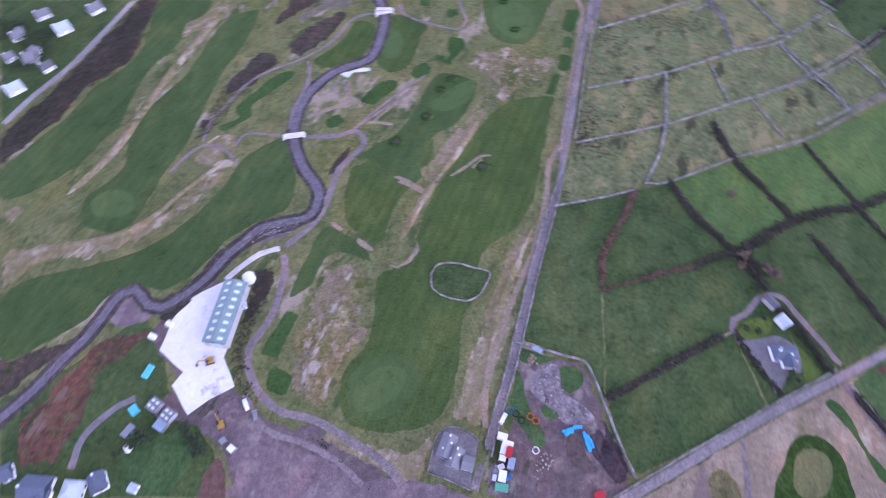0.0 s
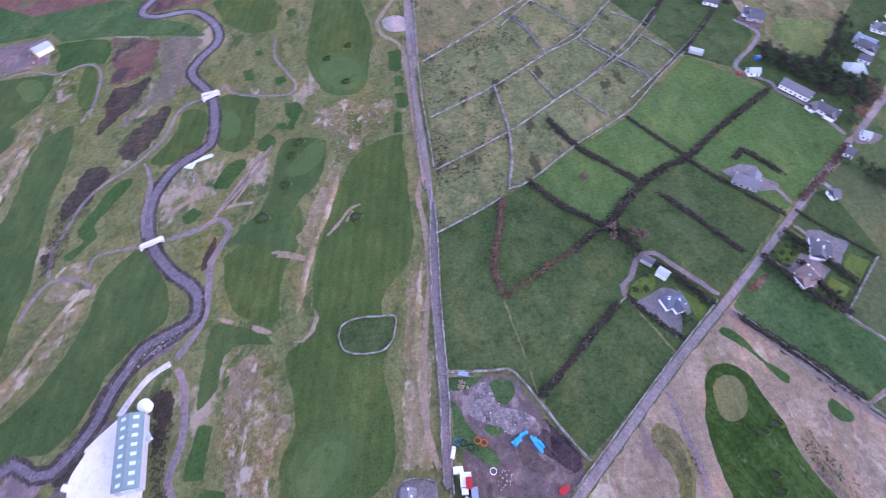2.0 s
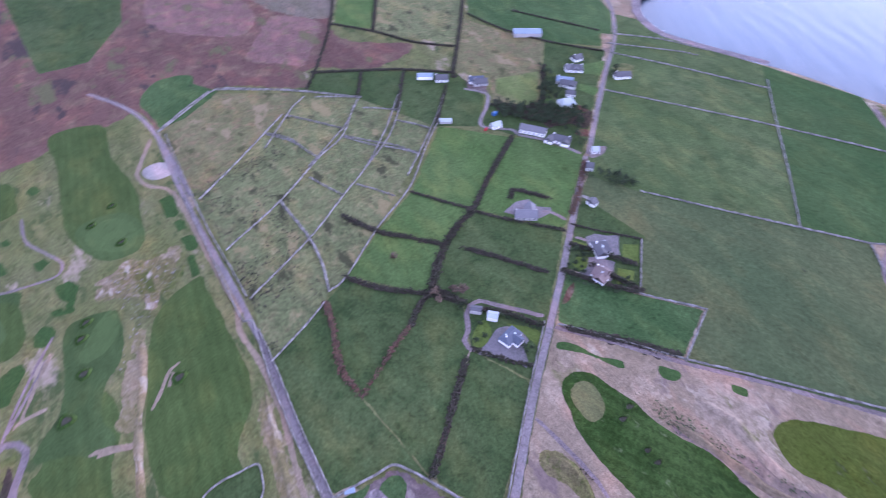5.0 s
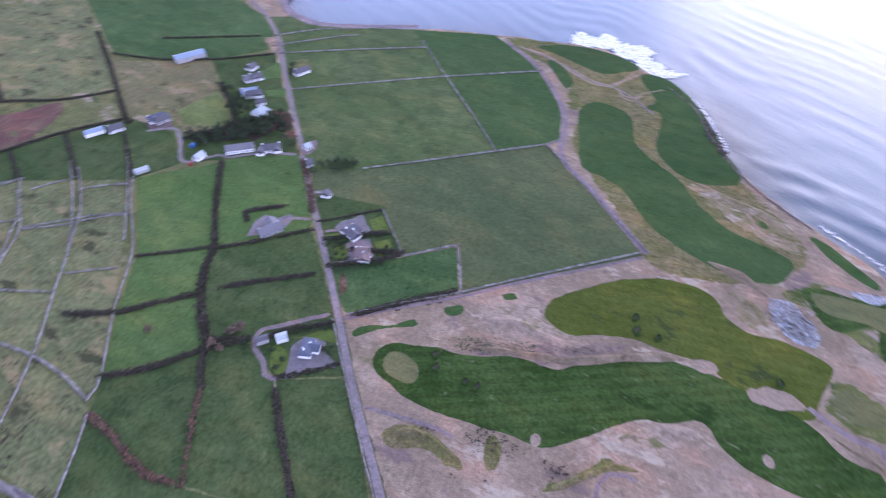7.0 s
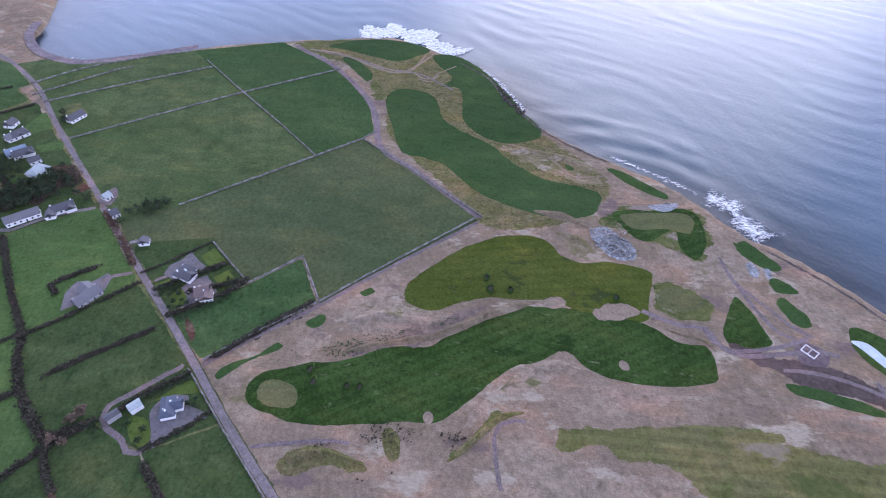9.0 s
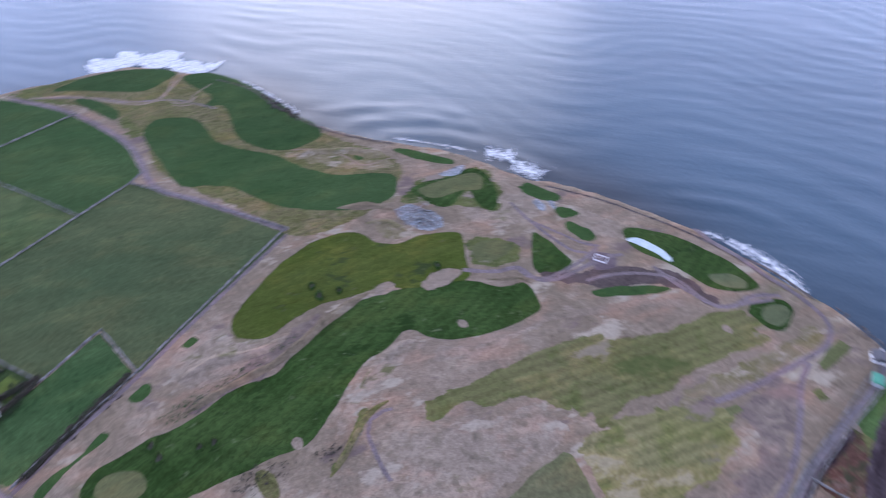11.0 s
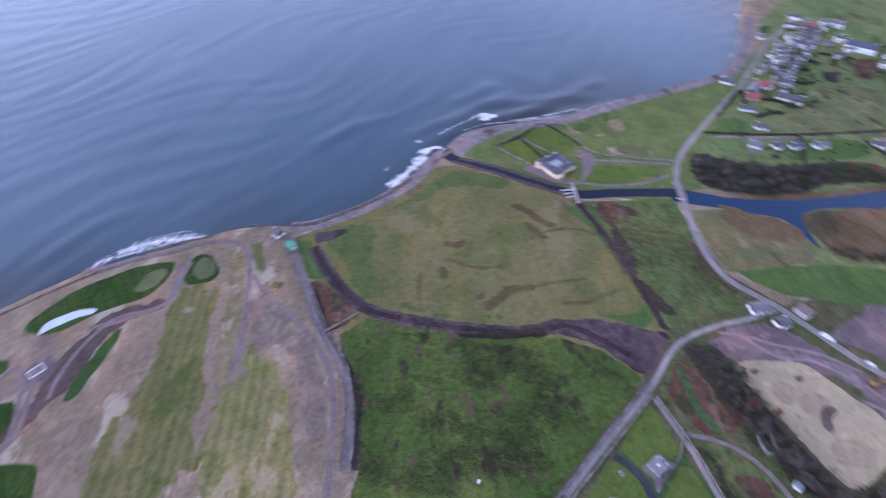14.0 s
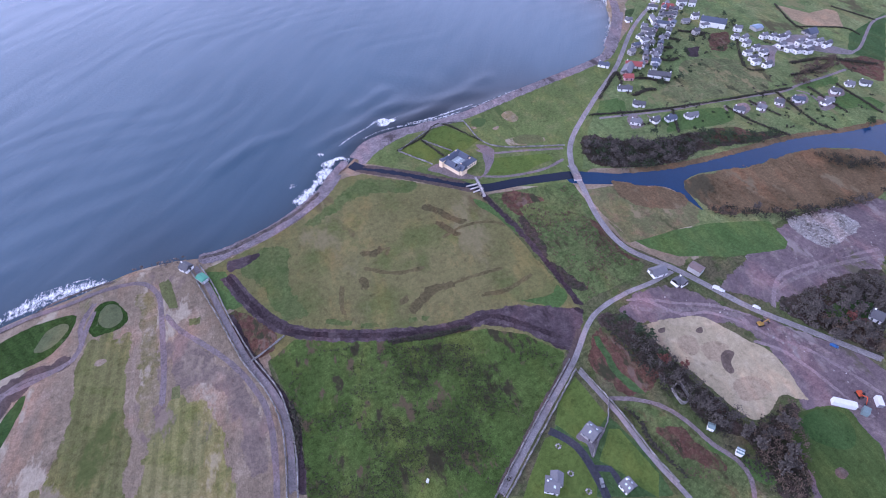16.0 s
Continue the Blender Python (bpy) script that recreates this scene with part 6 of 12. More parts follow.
patch("gravel_bar", "dirt_mauve", 4, "purple gravel bar in the burn", [(-96.3, 145.0), (-88.5, 151.8), (-79.4, 155.4), (-72.6, 155.5), (-77.0, 148.8), (-83.7, 145.5), (-91.2, 142.8), (-95.1, 141.6)])
patch("gravel_bar", "dirt_mauve", 4, "purple gravel fan beside the burn", [(-151.5, 107.8), (-144.1, 115.9), (-135.9, 109.6), (-131.7, 104.0), (-136.0, 99.5), (-146.6, 97.6), (-152.8, 102.1)])
patch("scrub_ground", "bracken_dark", 4, "dark scrub along the burn", [(-198.3, 78.4), (-184.2, 86.0), (-171.4, 91.6), (-161.5, 95.6), (-156.9, 100.6), (-157.3, 94.6), (-164.9, 84.3), (-174.2, 73.4), (-190.1, 60.3)])
patch("scrub_ground", "bracken_dark", 4, "dark scrub below the burn", [(-130.9, 104.1), (-121.2, 111.4), (-110.6, 122.1), (-102.5, 134.1), (-92.9, 141.4), (-81.9, 142.3), (-97.5, 136.4), (-104.1, 129.0), (-108.9, 120.6), (-117.9, 108.6), (-123.7, 101.4)])
patch("dirt_yard", "dirt_mauve", 4, "mauve gravel ground below the works", [(-103.3, 56.8), (-96.2, 66.3), (-87.0, 68.0), (-80.1, 63.3), (-66.3, 52.1), (-53.0, 47.9), (-39.8, 43.2), (-27.9, 36.0), (-18.2, 25.1), (-74.4, 24.0), (-84.2, 41.2), (-92.9, 47.5)])
patch("scrub_ground", "bracken", 4, "rounded brown heap by the cottages", [(-93.7, 36.8), (-88.8, 44.3), (-83.1, 39.1), (-81.4, 28.4), (-82.8, 22.8), (-93.5, 22.6)])
patch("drive", "tarmac", 4, "grey gravel yard round a bungalow", [(133.5, 98.5), (143.2, 99.2), (152.6, 100.8), (158.0, 97.4), (159.8, 90.2), (158.2, 83.7), (152.9, 83.4), (148.3, 77.0), (144.1, 74.4), (143.0, 80.9), (138.0, 89.8)])
patch("beach", "shingle", 4, "lilac shingle spit at the river mouth", [(-113.9, -293.0), (-130.5, -301.4), (-144.6, -314.2), (-157.2, -324.2), (-153.5, -330.1), (-141.4, -322.9), (-122.9, -308.7), (-108.4, -298.1)])
patch("beach", "shingle", 4, "lilac shingle bank beside the river mouth", [(-162.3, -320.9), (-176.5, -334.5), (-203.1, -341.5), (-240.0, -339.2), (-238.0, -334.4), (-203.9, -329.4), (-183.9, -324.2), (-171.9, -317.9), (-165.6, -315.3)])
patch("moor", "moor_pink", 4, "pinkish grazed moor field", [(229.7, 467.6), (260.5, 501.4), (309.5, 539.2), (336.3, 487.2), (295.7, 443.8), (263.1, 417.0), (247.7, 435.1)])
patch("moor", "moor_pink", 4, "pinkish grazed moor slope", [(222.6, 661.5), (280.9, 711.9), (316.0, 633.9), (301.0, 551.2), (262.6, 515.1), (230.2, 539.8), (205.2, 595.7)])
patch("field", "grass_dark", 4, "green flush at the foot of the moor", [(152.4, 488.7), (169.6, 488.4), (183.5, 477.1), (172.4, 453.0), (179.1, 432.9), (154.0, 420.6), (130.9, 417.1), (126.2, 436.6), (129.4, 467.6)])
patch("moor", "heath", 4, "grey heath on the upper moor", [(326.9, 661.6), (409.8, 574.7), (346.9, 486.6), (313.9, 545.2), (316.3, 592.7)])
patch("dirt_yard", "dirt_purple", 4, "brown bare yard of a hill farm", [(341.2, 293.3), (356.3, 289.9), (359.4, 278.3), (339.2, 265.4), (333.8, 279.7)])
patch("meadow", "pasture_rough", 4, "pale rough meadow behind the village lane", [(-499.1, -290.2), (-523.0, -285.7), (-551.6, -261.3), (-545.7, -235.5), (-535.1, -219.5), (-518.0, -213.7), (-479.5, -227.3), (-438.0, -243.2), (-430.7, -255.9), (-454.7, -269.9), (-476.1, -274.7)])
patch("garden", "grass_bright", 4, "green lawn beside the village lane", [(-404.6, -224.4), (-431.0, -219.5), (-469.1, -213.8), (-457.6, -199.8), (-436.8, -201.1), (-402.4, -213.8), (-392.6, -217.3)])
patch("garden", "grass_bright", 4, "green lawn beside the main road", [(-382.0, -282.4), (-401.4, -278.7), (-383.2, -259.5), (-364.0, -265.8)], round_=False)
patch("garden", "grass_bright", 4, "green paddock above the lake", [(-555.3, -182.0), (-579.6, -169.6), (-582.0, -150.6), (-558.3, -152.8), (-543.5, -164.7)])
patch("garden", "grass_bright", 4, "green paddock beside the lane", [(-553.2, -202.6), (-576.2, -200.0), (-593.6, -193.6), (-585.6, -186.3), (-554.3, -192.2)])
patch("drive", "gravel_mauve", 4, "pale gravel forecourt of a village house", [(-476.4, -213.4), (-488.0, -210.2), (-481.5, -200.1), (-466.3, -200.4)])
patch("drive", "gravel_mauve", 4, "pale gravel forecourt of a village house", [(-495.5, -205.3), (-504.3, -201.7), (-492.2, -191.9), (-483.6, -193.3)])
patch("drive", "gravel_mauve", 4, "pale gravel forecourt of a village house", [(-515.9, -201.0), (-525.2, -197.2), (-510.4, -186.5), (-503.8, -190.9)])
patch("drive", "gravel_mauve", 4, "pale gravel forecourt of a village house", [(-529.5, -194.4), (-546.0, -190.5), (-534.0, -179.9), (-517.9, -183.8)])
patch("drive", "gravel_mauve", 4, "pale gravel forecourt of a village house", [(-549.9, -180.9), (-563.6, -174.2), (-546.8, -162.5), (-532.0, -165.7)])
patch("drive", "gravel_mauve", 4, "pale gravel forecourt of a village house", [(-571.8, -183.1), (-584.1, -177.4), (-574.9, -169.1), (-560.0, -174.2)])
patch("drive", "gravel_mauve", 4, "pale gravel forecourt of a village house", [(-382.7, -251.3), (-392.7, -249.0), (-386.3, -234.5), (-373.0, -237.2)])
patch("rough", "tan_rough", 4, "tan worn verge between fairway and lane", [(23.1, 107.6), (33.0, 107.9), (27.9, 86.0), (22.5, 70.8), (19.3, 56.6), (16.5, 53.8), (11.4, 58.3), (4.1, 58.1), (5.7, 70.4), (8.8, 85.6), (15.6, 96.4)])
patch("rough", "tan_rough", 4, "tan worn ground round a green", [(-44.5, 59.4), (-31.7, 52.8), (-13.0, 49.6), (0.2, 56.7), (-1.5, 47.2), (-4.5, 36.9), (-15.5, 33.8), (-28.3, 40.2), (-40.0, 44.7), (-49.9, 50.6)])
patch("dirt_yard", "dirt_mauve", 4, "mauve gravel ground beside a bungalow", [(-30.3, 38.5), (-16.9, 37.9), (-5.2, 37.3), (5.5, 34.6), (13.1, 32.3), (16.5, 24.7), (-37.6, 23.7), (-34.3, 33.8)])
patch("drive", "tarmac", 4, "grey tarmac house yard at the crossroads", [(-4.2, 39.6), (-1.9, 48.3), (0.2, 54.8), (5.3, 57.2), (13.7, 54.2), (16.0, 51.6), (14.3, 43.2), (12.6, 33.5), (5.5, 36.3), (-0.1, 38.2)], round_=False)
patch("arena", "sand_arena", 4, "large bare sandy construction green", [(-224.9, -93.9), (-240.7, -90.2), (-258.8, -80.8), (-263.5, -70.8), (-267.1, -56.6), (-271.9, -42.2), (-269.7, -30.7), (-265.1, -21.4), (-262.3, -14.6), (-262.5, -9.9), (-255.3, -17.7), (-251.9, -21.9), (-238.8, -19.6), (-228.0, -20.9), (-224.1, -29.3), (-223.4, -38.8), (-223.5, -52.9), (-222.0, -66.5), (-222.9, -82.2)])
patch("sand_patch", "sand_damp", 4, "damp pinkish patch in the sand", [(-241.2, -66.9), (-252.3, -64.1), (-255.3, -55.4), (-243.6, -52.2), (-236.6, -57.7)])
patch("sand_patch", "sand_damp", 4, "damp pinkish patch in the sand", [(-238.4, -43.1), (-249.6, -39.0), (-253.3, -29.2), (-244.9, -26.9), (-235.4, -32.4), (-232.7, -38.9)])
patch("sand_patch", "sand_damp", 4, "damp pinkish patch in the sand", [(-236.4, -74.6), (-244.3, -74.0), (-243.1, -68.4), (-235.7, -67.8)])
patch("crater", "crater_dirt", 4, "dark scraped hollow in the sand", [(-246.0, -55.8), (-251.7, -56.4), (-253.7, -52.4), (-247.4, -49.6), (-244.1, -45.5), (-240.6, -45.7), (-240.8, -49.8)])
patch("crater", "crater_dirt", 4, "small dark hollow in the sand", [(-230.8, -86.6), (-234.8, -85.9), (-232.5, -83.2), (-229.5, -84.7)])
patch("crater", "crater_dirt", 4, "small dark hollow in the sand", [(-249.3, -74.5), (-253.3, -73.7), (-250.9, -71.1), (-247.9, -72.6)])
patch("drive", "lane_grey", 4, "grey tarmac loop of the holiday estate", [(-580.0, -268.4), (-598.4, -271.3), (-608.4, -258.7), (-589.1, -248.0), (-569.1, -236.1), (-562.9, -242.9), (-582.5, -252.3), (-588.5, -261.4)])
patch("drive", "lane_grey", 4, "grey tarmac road between estate houses", [(-631.1, -271.7), (-657.1, -261.1), (-659.3, -231.4), (-664.0, -216.3), (-666.3, -208.9), (-653.1, -210.3), (-632.7, -233.9), (-633.6, -252.8), (-621.5, -265.4)])
patch("sand_patch", "sand_damp", 4, "damp pinkish patch in the sand", [(-234.0, -38.3), (-246.7, -37.1), (-251.2, -26.8), (-239.9, -25.8), (-231.5, -31.4)])
patch("sand_patch", "sand_damp", 4, "damp pinkish patch in the sand", [(-234.0, -76.8), (-242.5, -75.9), (-242.1, -66.0), (-232.9, -63.2), (-230.0, -69.6)])
patch("moor", "bracken_red", 4, "red-brown bracken slope", [(-199.0, -106.2), (-208.0, -105.0), (-210.1, -92.0), (-209.2, -74.9), (-211.3, -65.1), (-199.7, -60.7), (-191.1, -62.5), (-181.4, -68.9), (-181.3, -84.9), (-181.3, -95.5)])
patch("garden", "grass_dark", 4, "grassy strip through bracken", [(-197.0, -104.3), (-200.2, -102.2), (-196.7, -89.7), (-193.9, -78.7), (-194.8, -63.9), (-194.0, -61.3), (-188.7, -66.0), (-187.8, -75.7), (-190.2, -87.5)])
patch("garden", "riverside", 4, "overgrown garden below a drive", [(-180.3, -63.9), (-189.6, -57.4), (-195.6, -44.5), (-199.9, -31.0), (-201.7, -16.3), (-199.0, -5.3), (-191.2, 1.6), (-171.2, -11.7), (-170.9, -23.9), (-172.6, -42.2)])
patch("garden", "bracken_red", 4, "rusty rubble-strewn garden ground", [(-182.0, -47.0), (-193.2, -42.5), (-195.7, -31.0), (-197.3, -22.5), (-195.9, -12.1), (-187.1, -17.9), (-181.6, -27.9), (-180.5, -38.7)])
patch("garden", "grass_bright", 4, "small bright lawn below a drive", [(-199.9, -31.0), (-203.0, -20.4), (-202.1, -16.6), (-195.5, -23.7)])
patch("garden", "grass_bright", 4, "small bright lawn by a workshop", [(-204.9, -12.5), (-211.6, -8.1), (-209.8, 1.9), (-204.9, 2.3), (-201.2, -3.9)])
patch("fairway", "mown_c", 4, "green golf hole beside the works", [(-236.2, -8.7), (-253.8, -11.9), (-272.2, -1.2), (-268.4, 14.4), (-264.5, 23.7), (-239.3, 36.4), (-218.4, 22.5), (-225.3, 9.0), (-231.3, -2.7)])
patch("putting_green", "mown_b", 4, "round putting green on the golf hole", [(-245.9, -9.4), (-259.3, -8.6), (-268.7, 0.2), (-262.9, 10.7), (-253.1, 13.8), (-244.3, 6.6), (-241.2, -2.9)])
patch("bunker", "crater_dirt", 4, "dark grassy hollow in golf ground", [(-236.5, 14.4), (-240.7, 15.3), (-240.7, 18.8), (-236.6, 19.2), (-234.3, 16.7)])
patch("rough", "rough_rock", 4, "rocky pink rough behind a green", [(15.9, 287.4), (32.7, 295.3), (46.6, 294.1), (53.0, 287.6), (70.4, 293.6), (67.2, 275.4), (52.1, 259.2), (36.1, 244.9), (24.2, 240.0), (20.9, 246.4), (27.2, 255.1), (21.1, 266.2), (11.9, 271.4), (1.5, 271.6), (-6.6, 266.2), (-14.7, 259.5), (-19.3, 261.6), (-8.3, 273.8), (4.9, 278.8)])
patch("rough", "tan_rough", 4, "pink bare strip between fairways", [(19.7, 242.0), (30.8, 244.7), (22.3, 231.0), (12.6, 216.6), (3.0, 199.0), (-5.0, 178.4), (-11.1, 155.5), (-17.6, 143.2), (-22.3, 144.2), (-18.1, 165.6), (-12.1, 185.4), (-18.8, 184.5), (-21.6, 191.5), (-12.7, 197.6), (-3.0, 212.3), (7.5, 228.0)])
patch("rough", "tuft_olive", 4, "olive hollow in rocky rough", [(45.7, 276.1), (55.3, 280.7), (60.4, 275.5), (52.9, 261.6), (42.8, 255.1), (39.5, 262.0)])
patch("fairway", "mown_c", 4, "green apron beside the burn track", [(-40.0, 318.9), (-27.9, 317.2), (-17.5, 304.4), (-22.3, 276.8), (-32.1, 268.7), (-42.4, 274.2), (-44.6, 285.5)])
patch("putting_green", "green_a", 4, "pale putting green beside the burn", [(-39.0, 309.2), (-32.6, 309.9), (-27.4, 299.6), (-30.1, 284.4), (-36.7, 281.0), (-41.7, 287.4)])
patch("putting_green", "green_a", 4, "pale putting green guarded by bunkers", [(-10.1, 244.3), (-3.3, 251.0), (9.5, 261.8), (16.8, 264.4), (16.6, 253.4), (11.2, 243.2), (2.1, 237.5), (-7.7, 237.9)])
patch("green_collar", "green_ring", 4, "fringe of a fairway green", [(28.1, 343.6), (43.1, 347.5), (58.8, 338.5), (61.0, 315.7), (52.0, 299.1), (37.1, 297.6), (26.8, 308.3), (24.7, 325.1)])
patch("putting_green", "green_a", 4, "pale putting green with bunkers", [(30.9, 334.2), (45.3, 340.9), (55.9, 332.8), (55.8, 314.0), (45.2, 302.1), (33.6, 309.7), (28.8, 323.3)])
patch("tee", "mown_b", 4, "dark green mown golf tee", [(-18.9, 348.7), (-12.0, 349.0), (-13.0, 332.0), (-20.8, 333.5)], round_=False)
patch("tee", "mown_b", 4, "dark green mown golf tee", [(-0.3, 334.1), (5.9, 334.6), (8.3, 323.3), (2.2, 319.1), (-1.7, 325.2)], round_=False)
patch("tee", "mown_b", 4, "dark green mown golf tee", [(-8.5, 368.0), (-2.9, 369.0), (-2.6, 358.4), (-8.8, 358.4)], round_=False)
patch("tee", "mown_b", 4, "dark green mown golf tee", [(20.6, 408.1), (29.2, 412.5), (29.4, 398.5), (22.3, 396.9)], round_=False)
patch("tee", "mown_b", 4, "dark green mown golf tee", [(0.0, 304.3), (10.4, 303.3), (12.4, 293.6), (3.8, 281.5), (3.1, 275.2), (-7.0, 280.2), (-9.7, 286.9), (-0.1, 286.0)], round_=False)
patch("tee", "mown_b", 4, "dark green mown golf tee", [(-20.4, 274.8), (-13.9, 280.0), (-7.4, 273.4), (-13.8, 264.2), (-18.7, 262.8), (-22.4, 268.0)], round_=False)
patch("tee", "mown_b", 4, "dark green mown golf tee", [(-50.9, 245.3), (-42.1, 259.3), (-36.8, 264.3), (-28.8, 261.7), (-29.3, 255.6), (-38.1, 245.2), (-42.6, 240.8), (-49.8, 242.5)], round_=False)
patch("tee", "mown_b", 4, "dark green mown golf tee", [(-69.6, 228.7), (-63.0, 233.9), (-58.6, 233.6), (-57.4, 227.6), (-61.5, 223.1), (-65.8, 221.7), (-69.5, 224.5)], round_=False)
patch("tee", "mown_b", 4, "dark green mown golf tee", [(79.5, 335.1), (90.2, 333.3), (84.1, 313.6), (79.2, 307.7), (73.3, 311.6)], round_=False)
patch("tee", "mown_b", 4, "dark green mown golf tee", [(75.3, 308.1), (82.3, 305.1), (78.4, 291.9), (71.7, 293.0)], round_=False)
patch("tee", "mown_b", 4, "dark green mown golf tee", [(71.3, 290.6), (80.5, 286.6), (78.0, 276.7), (73.8, 272.5), (66.9, 274.4)], round_=False)
patch("tee", "mown_b", 4, "dark green mown golf tee", [(65.5, 273.8), (71.1, 271.4), (64.1, 250.6), (58.4, 252.1)], round_=False)
patch("sand_bank", "white_sand", 4, "pale blue-white sand at the burn", [(-66.2, 267.9), (-61.3, 272.5), (-54.7, 273.6), (-47.7, 273.0), (-46.6, 269.6), (-52.3, 268.1), (-56.5, 267.5), (-59.4, 262.1), (-61.1, 263.7), (-63.5, 264.8)])
patch("drive", "tarmac", 4, "grey yard of a T-shaped bungalow", [(243.0, 159.2), (251.4, 155.0), (248.7, 146.5), (251.8, 142.2), (254.9, 138.3), (251.1, 135.3), (241.0, 137.5), (237.8, 143.9), (231.9, 151.7), (229.8, 158.2)], round_=False)
patch("garden", "lawn_stripe", 4, "mown lawn behind a bungalow", [(135.4, 101.8), (140.2, 107.5), (148.9, 110.6), (152.6, 108.9), (148.9, 101.6), (141.1, 99.2)])
patch("garden", "lawn_stripe", 4, "mown lawn strip beside a yard", [(159.0, 99.1), (162.1, 94.3), (166.9, 86.0), (164.0, 80.3), (158.4, 78.2), (159.7, 87.6)])
patch("dirt_yard", "dirt_purple", 4, "purple dirt scrapyard floor", [(33.3, 93.5), (45.3, 91.1), (62.3, 86.3), (65.4, 80.4), (68.3, 70.6), (71.0, 58.8), (74.0, 47.7), (77.5, 38.1), (67.8, 27.7), (23.0, 25.9), (26.9, 52.2), (30.5, 71.0), (32.4, 86.1)])
patch("garden", "grass_dark", 4, "weedy grass bank in the yard", [(32.8, 83.5), (35.9, 81.0), (36.7, 73.6), (38.2, 66.3), (42.4, 59.4), (45.1, 51.5), (43.4, 48.1), (39.3, 48.9), (34.5, 55.8), (28.4, 62.6), (27.9, 67.3), (30.1, 73.4)])
patch("garden", "grass_dark", 4, "grass round a pale heap", [(33.8, 93.5), (45.2, 90.6), (51.3, 88.6), (48.6, 85.9), (39.8, 84.2), (34.9, 86.2)])
patch("garden", "grass_dark", 4, "round grassy mound in the yard", [(51.1, 82.7), (56.0, 85.1), (61.5, 83.1), (62.5, 76.6), (57.9, 72.3), (53.1, 73.4)])
patch("garden", "grass_dark", 4, "grass patch among rubble", [(42.2, 66.4), (47.2, 68.9), (50.9, 64.7), (47.7, 60.6), (43.6, 62.2)])
patch("rubble", "rubble_lilac", 4, "lilac-grey rubble ground in the yard", [(42.2, 83.2), (51.0, 85.2), (52.5, 73.9), (56.2, 70.6), (63.5, 65.0), (64.2, 61.0), (52.3, 59.1), (49.2, 64.2), (43.6, 68.4), (39.1, 73.6)])
patch("dirt_bank", "dirt_dark", 4, "dark heaped earth bank", [(61.3, 56.3), (65.6, 61.0), (70.4, 54.2), (74.5, 43.3), (76.7, 38.5), (71.3, 35.1), (64.5, 41.0), (61.6, 47.4)])
patch("dirt_bank", "dirt_dark2", 4, "scored brown earth in the yard", [(51.9, 55.0), (58.7, 54.0), (60.7, 47.4), (64.0, 41.0), (57.1, 39.8), (51.1, 47.2)])

# ---- roads, tracks and streams ----
ribbon("beach", "shingle", 10, 4, "mauve shingle beach", [(-29, -286), (-44, -282), (-63, -283), (-83, -286), (-102, -292), (-124, -302), (-144, -318)])
ribbon("beach", "shingle", 10, 4, "mauve shingle beach", [(-161, -325), (-180, -337), (-202, -339), (-236, -333), (-274, -330), (-340, -334), (-429, -338), (-459, -346), (-494, -371), (-540, -410)])
ribbon("beach", "shingle", 9, 4, "wide shingle bay below the village", [(-463, -353), (-497, -377), (-532, -407), (-558, -437)])
ribbon("cliff_edge", "rock_dark", 1.5, 4, "dark eroded cliff edge", [(471, -130), (436, -147), (402, -151), (373, -157), (347, -163), (319, -177), (289, -198)])
ribbon("cliff_edge", "rock_dark", 1.5, 4, "dark eroded cliff edge", [(185, -250), (158, -265), (143, -272), (125, -278), (107, -284), (86, -289), (68, -292), (49, -297), (31, -297), (14, -295)])
ribbon("cliff_edge", "rock_dark", 3, 4, "wet dark stones at the beach foot", [(-31, -287), (-46, -283), (-63, -285), (-85, -289), (-103, -294), (-125, -305)])
ribbon("beach", "shingle", 9, 4, "dark shingle arc of the far bay", [(670, 285), (632, 284), (591, 265), (568, 242), (554, 215), (556, 165), (564, 110)])
ribbon("burn_bank", "bank_dark", 8.5, 5, "stony banks of a burn", [(-51, 495), (-60, 473), (-80, 446), (-72, 434), (-45, 432), (-31, 409), (-31, 387), (-45, 370), (-52, 354), (-42, 325), (-45, 289), (-52, 278), (-68, 269), (-81, 251), (-85.9, 232.4), (-84.4, 212.1), (-76.5, 193.3), (-66.9, 179.5), (-65.3, 166.9), (-73.2, 158.2), (-86.3, 152.9), (-96.6, 146.6), (-107.0, 135.7), (-112.5, 123.3)])
ribbon("road_works", "concrete_pale", 3, 5, "pale concrete works road", [(-80.5, 141.7), (-89.6, 138.2), (-98.7, 129.1), (-103.0, 123.8)])
ribbon("track", "gravel_mauve", 2, 5, "pale winding golf path", [(534, 7), (502, -36), (479, -55), (463, -80), (451, -94), (419, -113)])
ribbon("ditch_bank", "dug_purple", 8.5, 5, "purple dug earth along a ditch", [(-41, -264), (-44.9, -234.5), (-52.4, -209.6), (-63.3, -195.2), (-89.0, -176.2), (-122.2, -157.4), (-144.3, -149.9), (-160.8, -144.7), (-182.6, -111.1)])
ribbon("ditch", "dirt_dark", 3.2, 5, "dark drainage ditch", [(-41, -264), (-44.9, -234.5), (-52.4, -209.6), (-63.3, -195.2), (-89.0, -176.2), (-122.2, -157.4), (-144.3, -149.9), (-160.8, -144.7), (-182.6, -111.1)])
ribbon("ditch", "dirt_dark", 4, 5, "dark drain beside a bank", [(-219.8, -240.7), (-217.2, -192.8), (-211.9, -153.2), (-206.1, -122.1)])
ribbon("river", "water_river", 9, 5, "dark river below the grand house", [(-157, -321), (-163, -310), (-180, -294), (-203, -267), (-222.5, -244.3), (-251, -234), (-289, -219)])
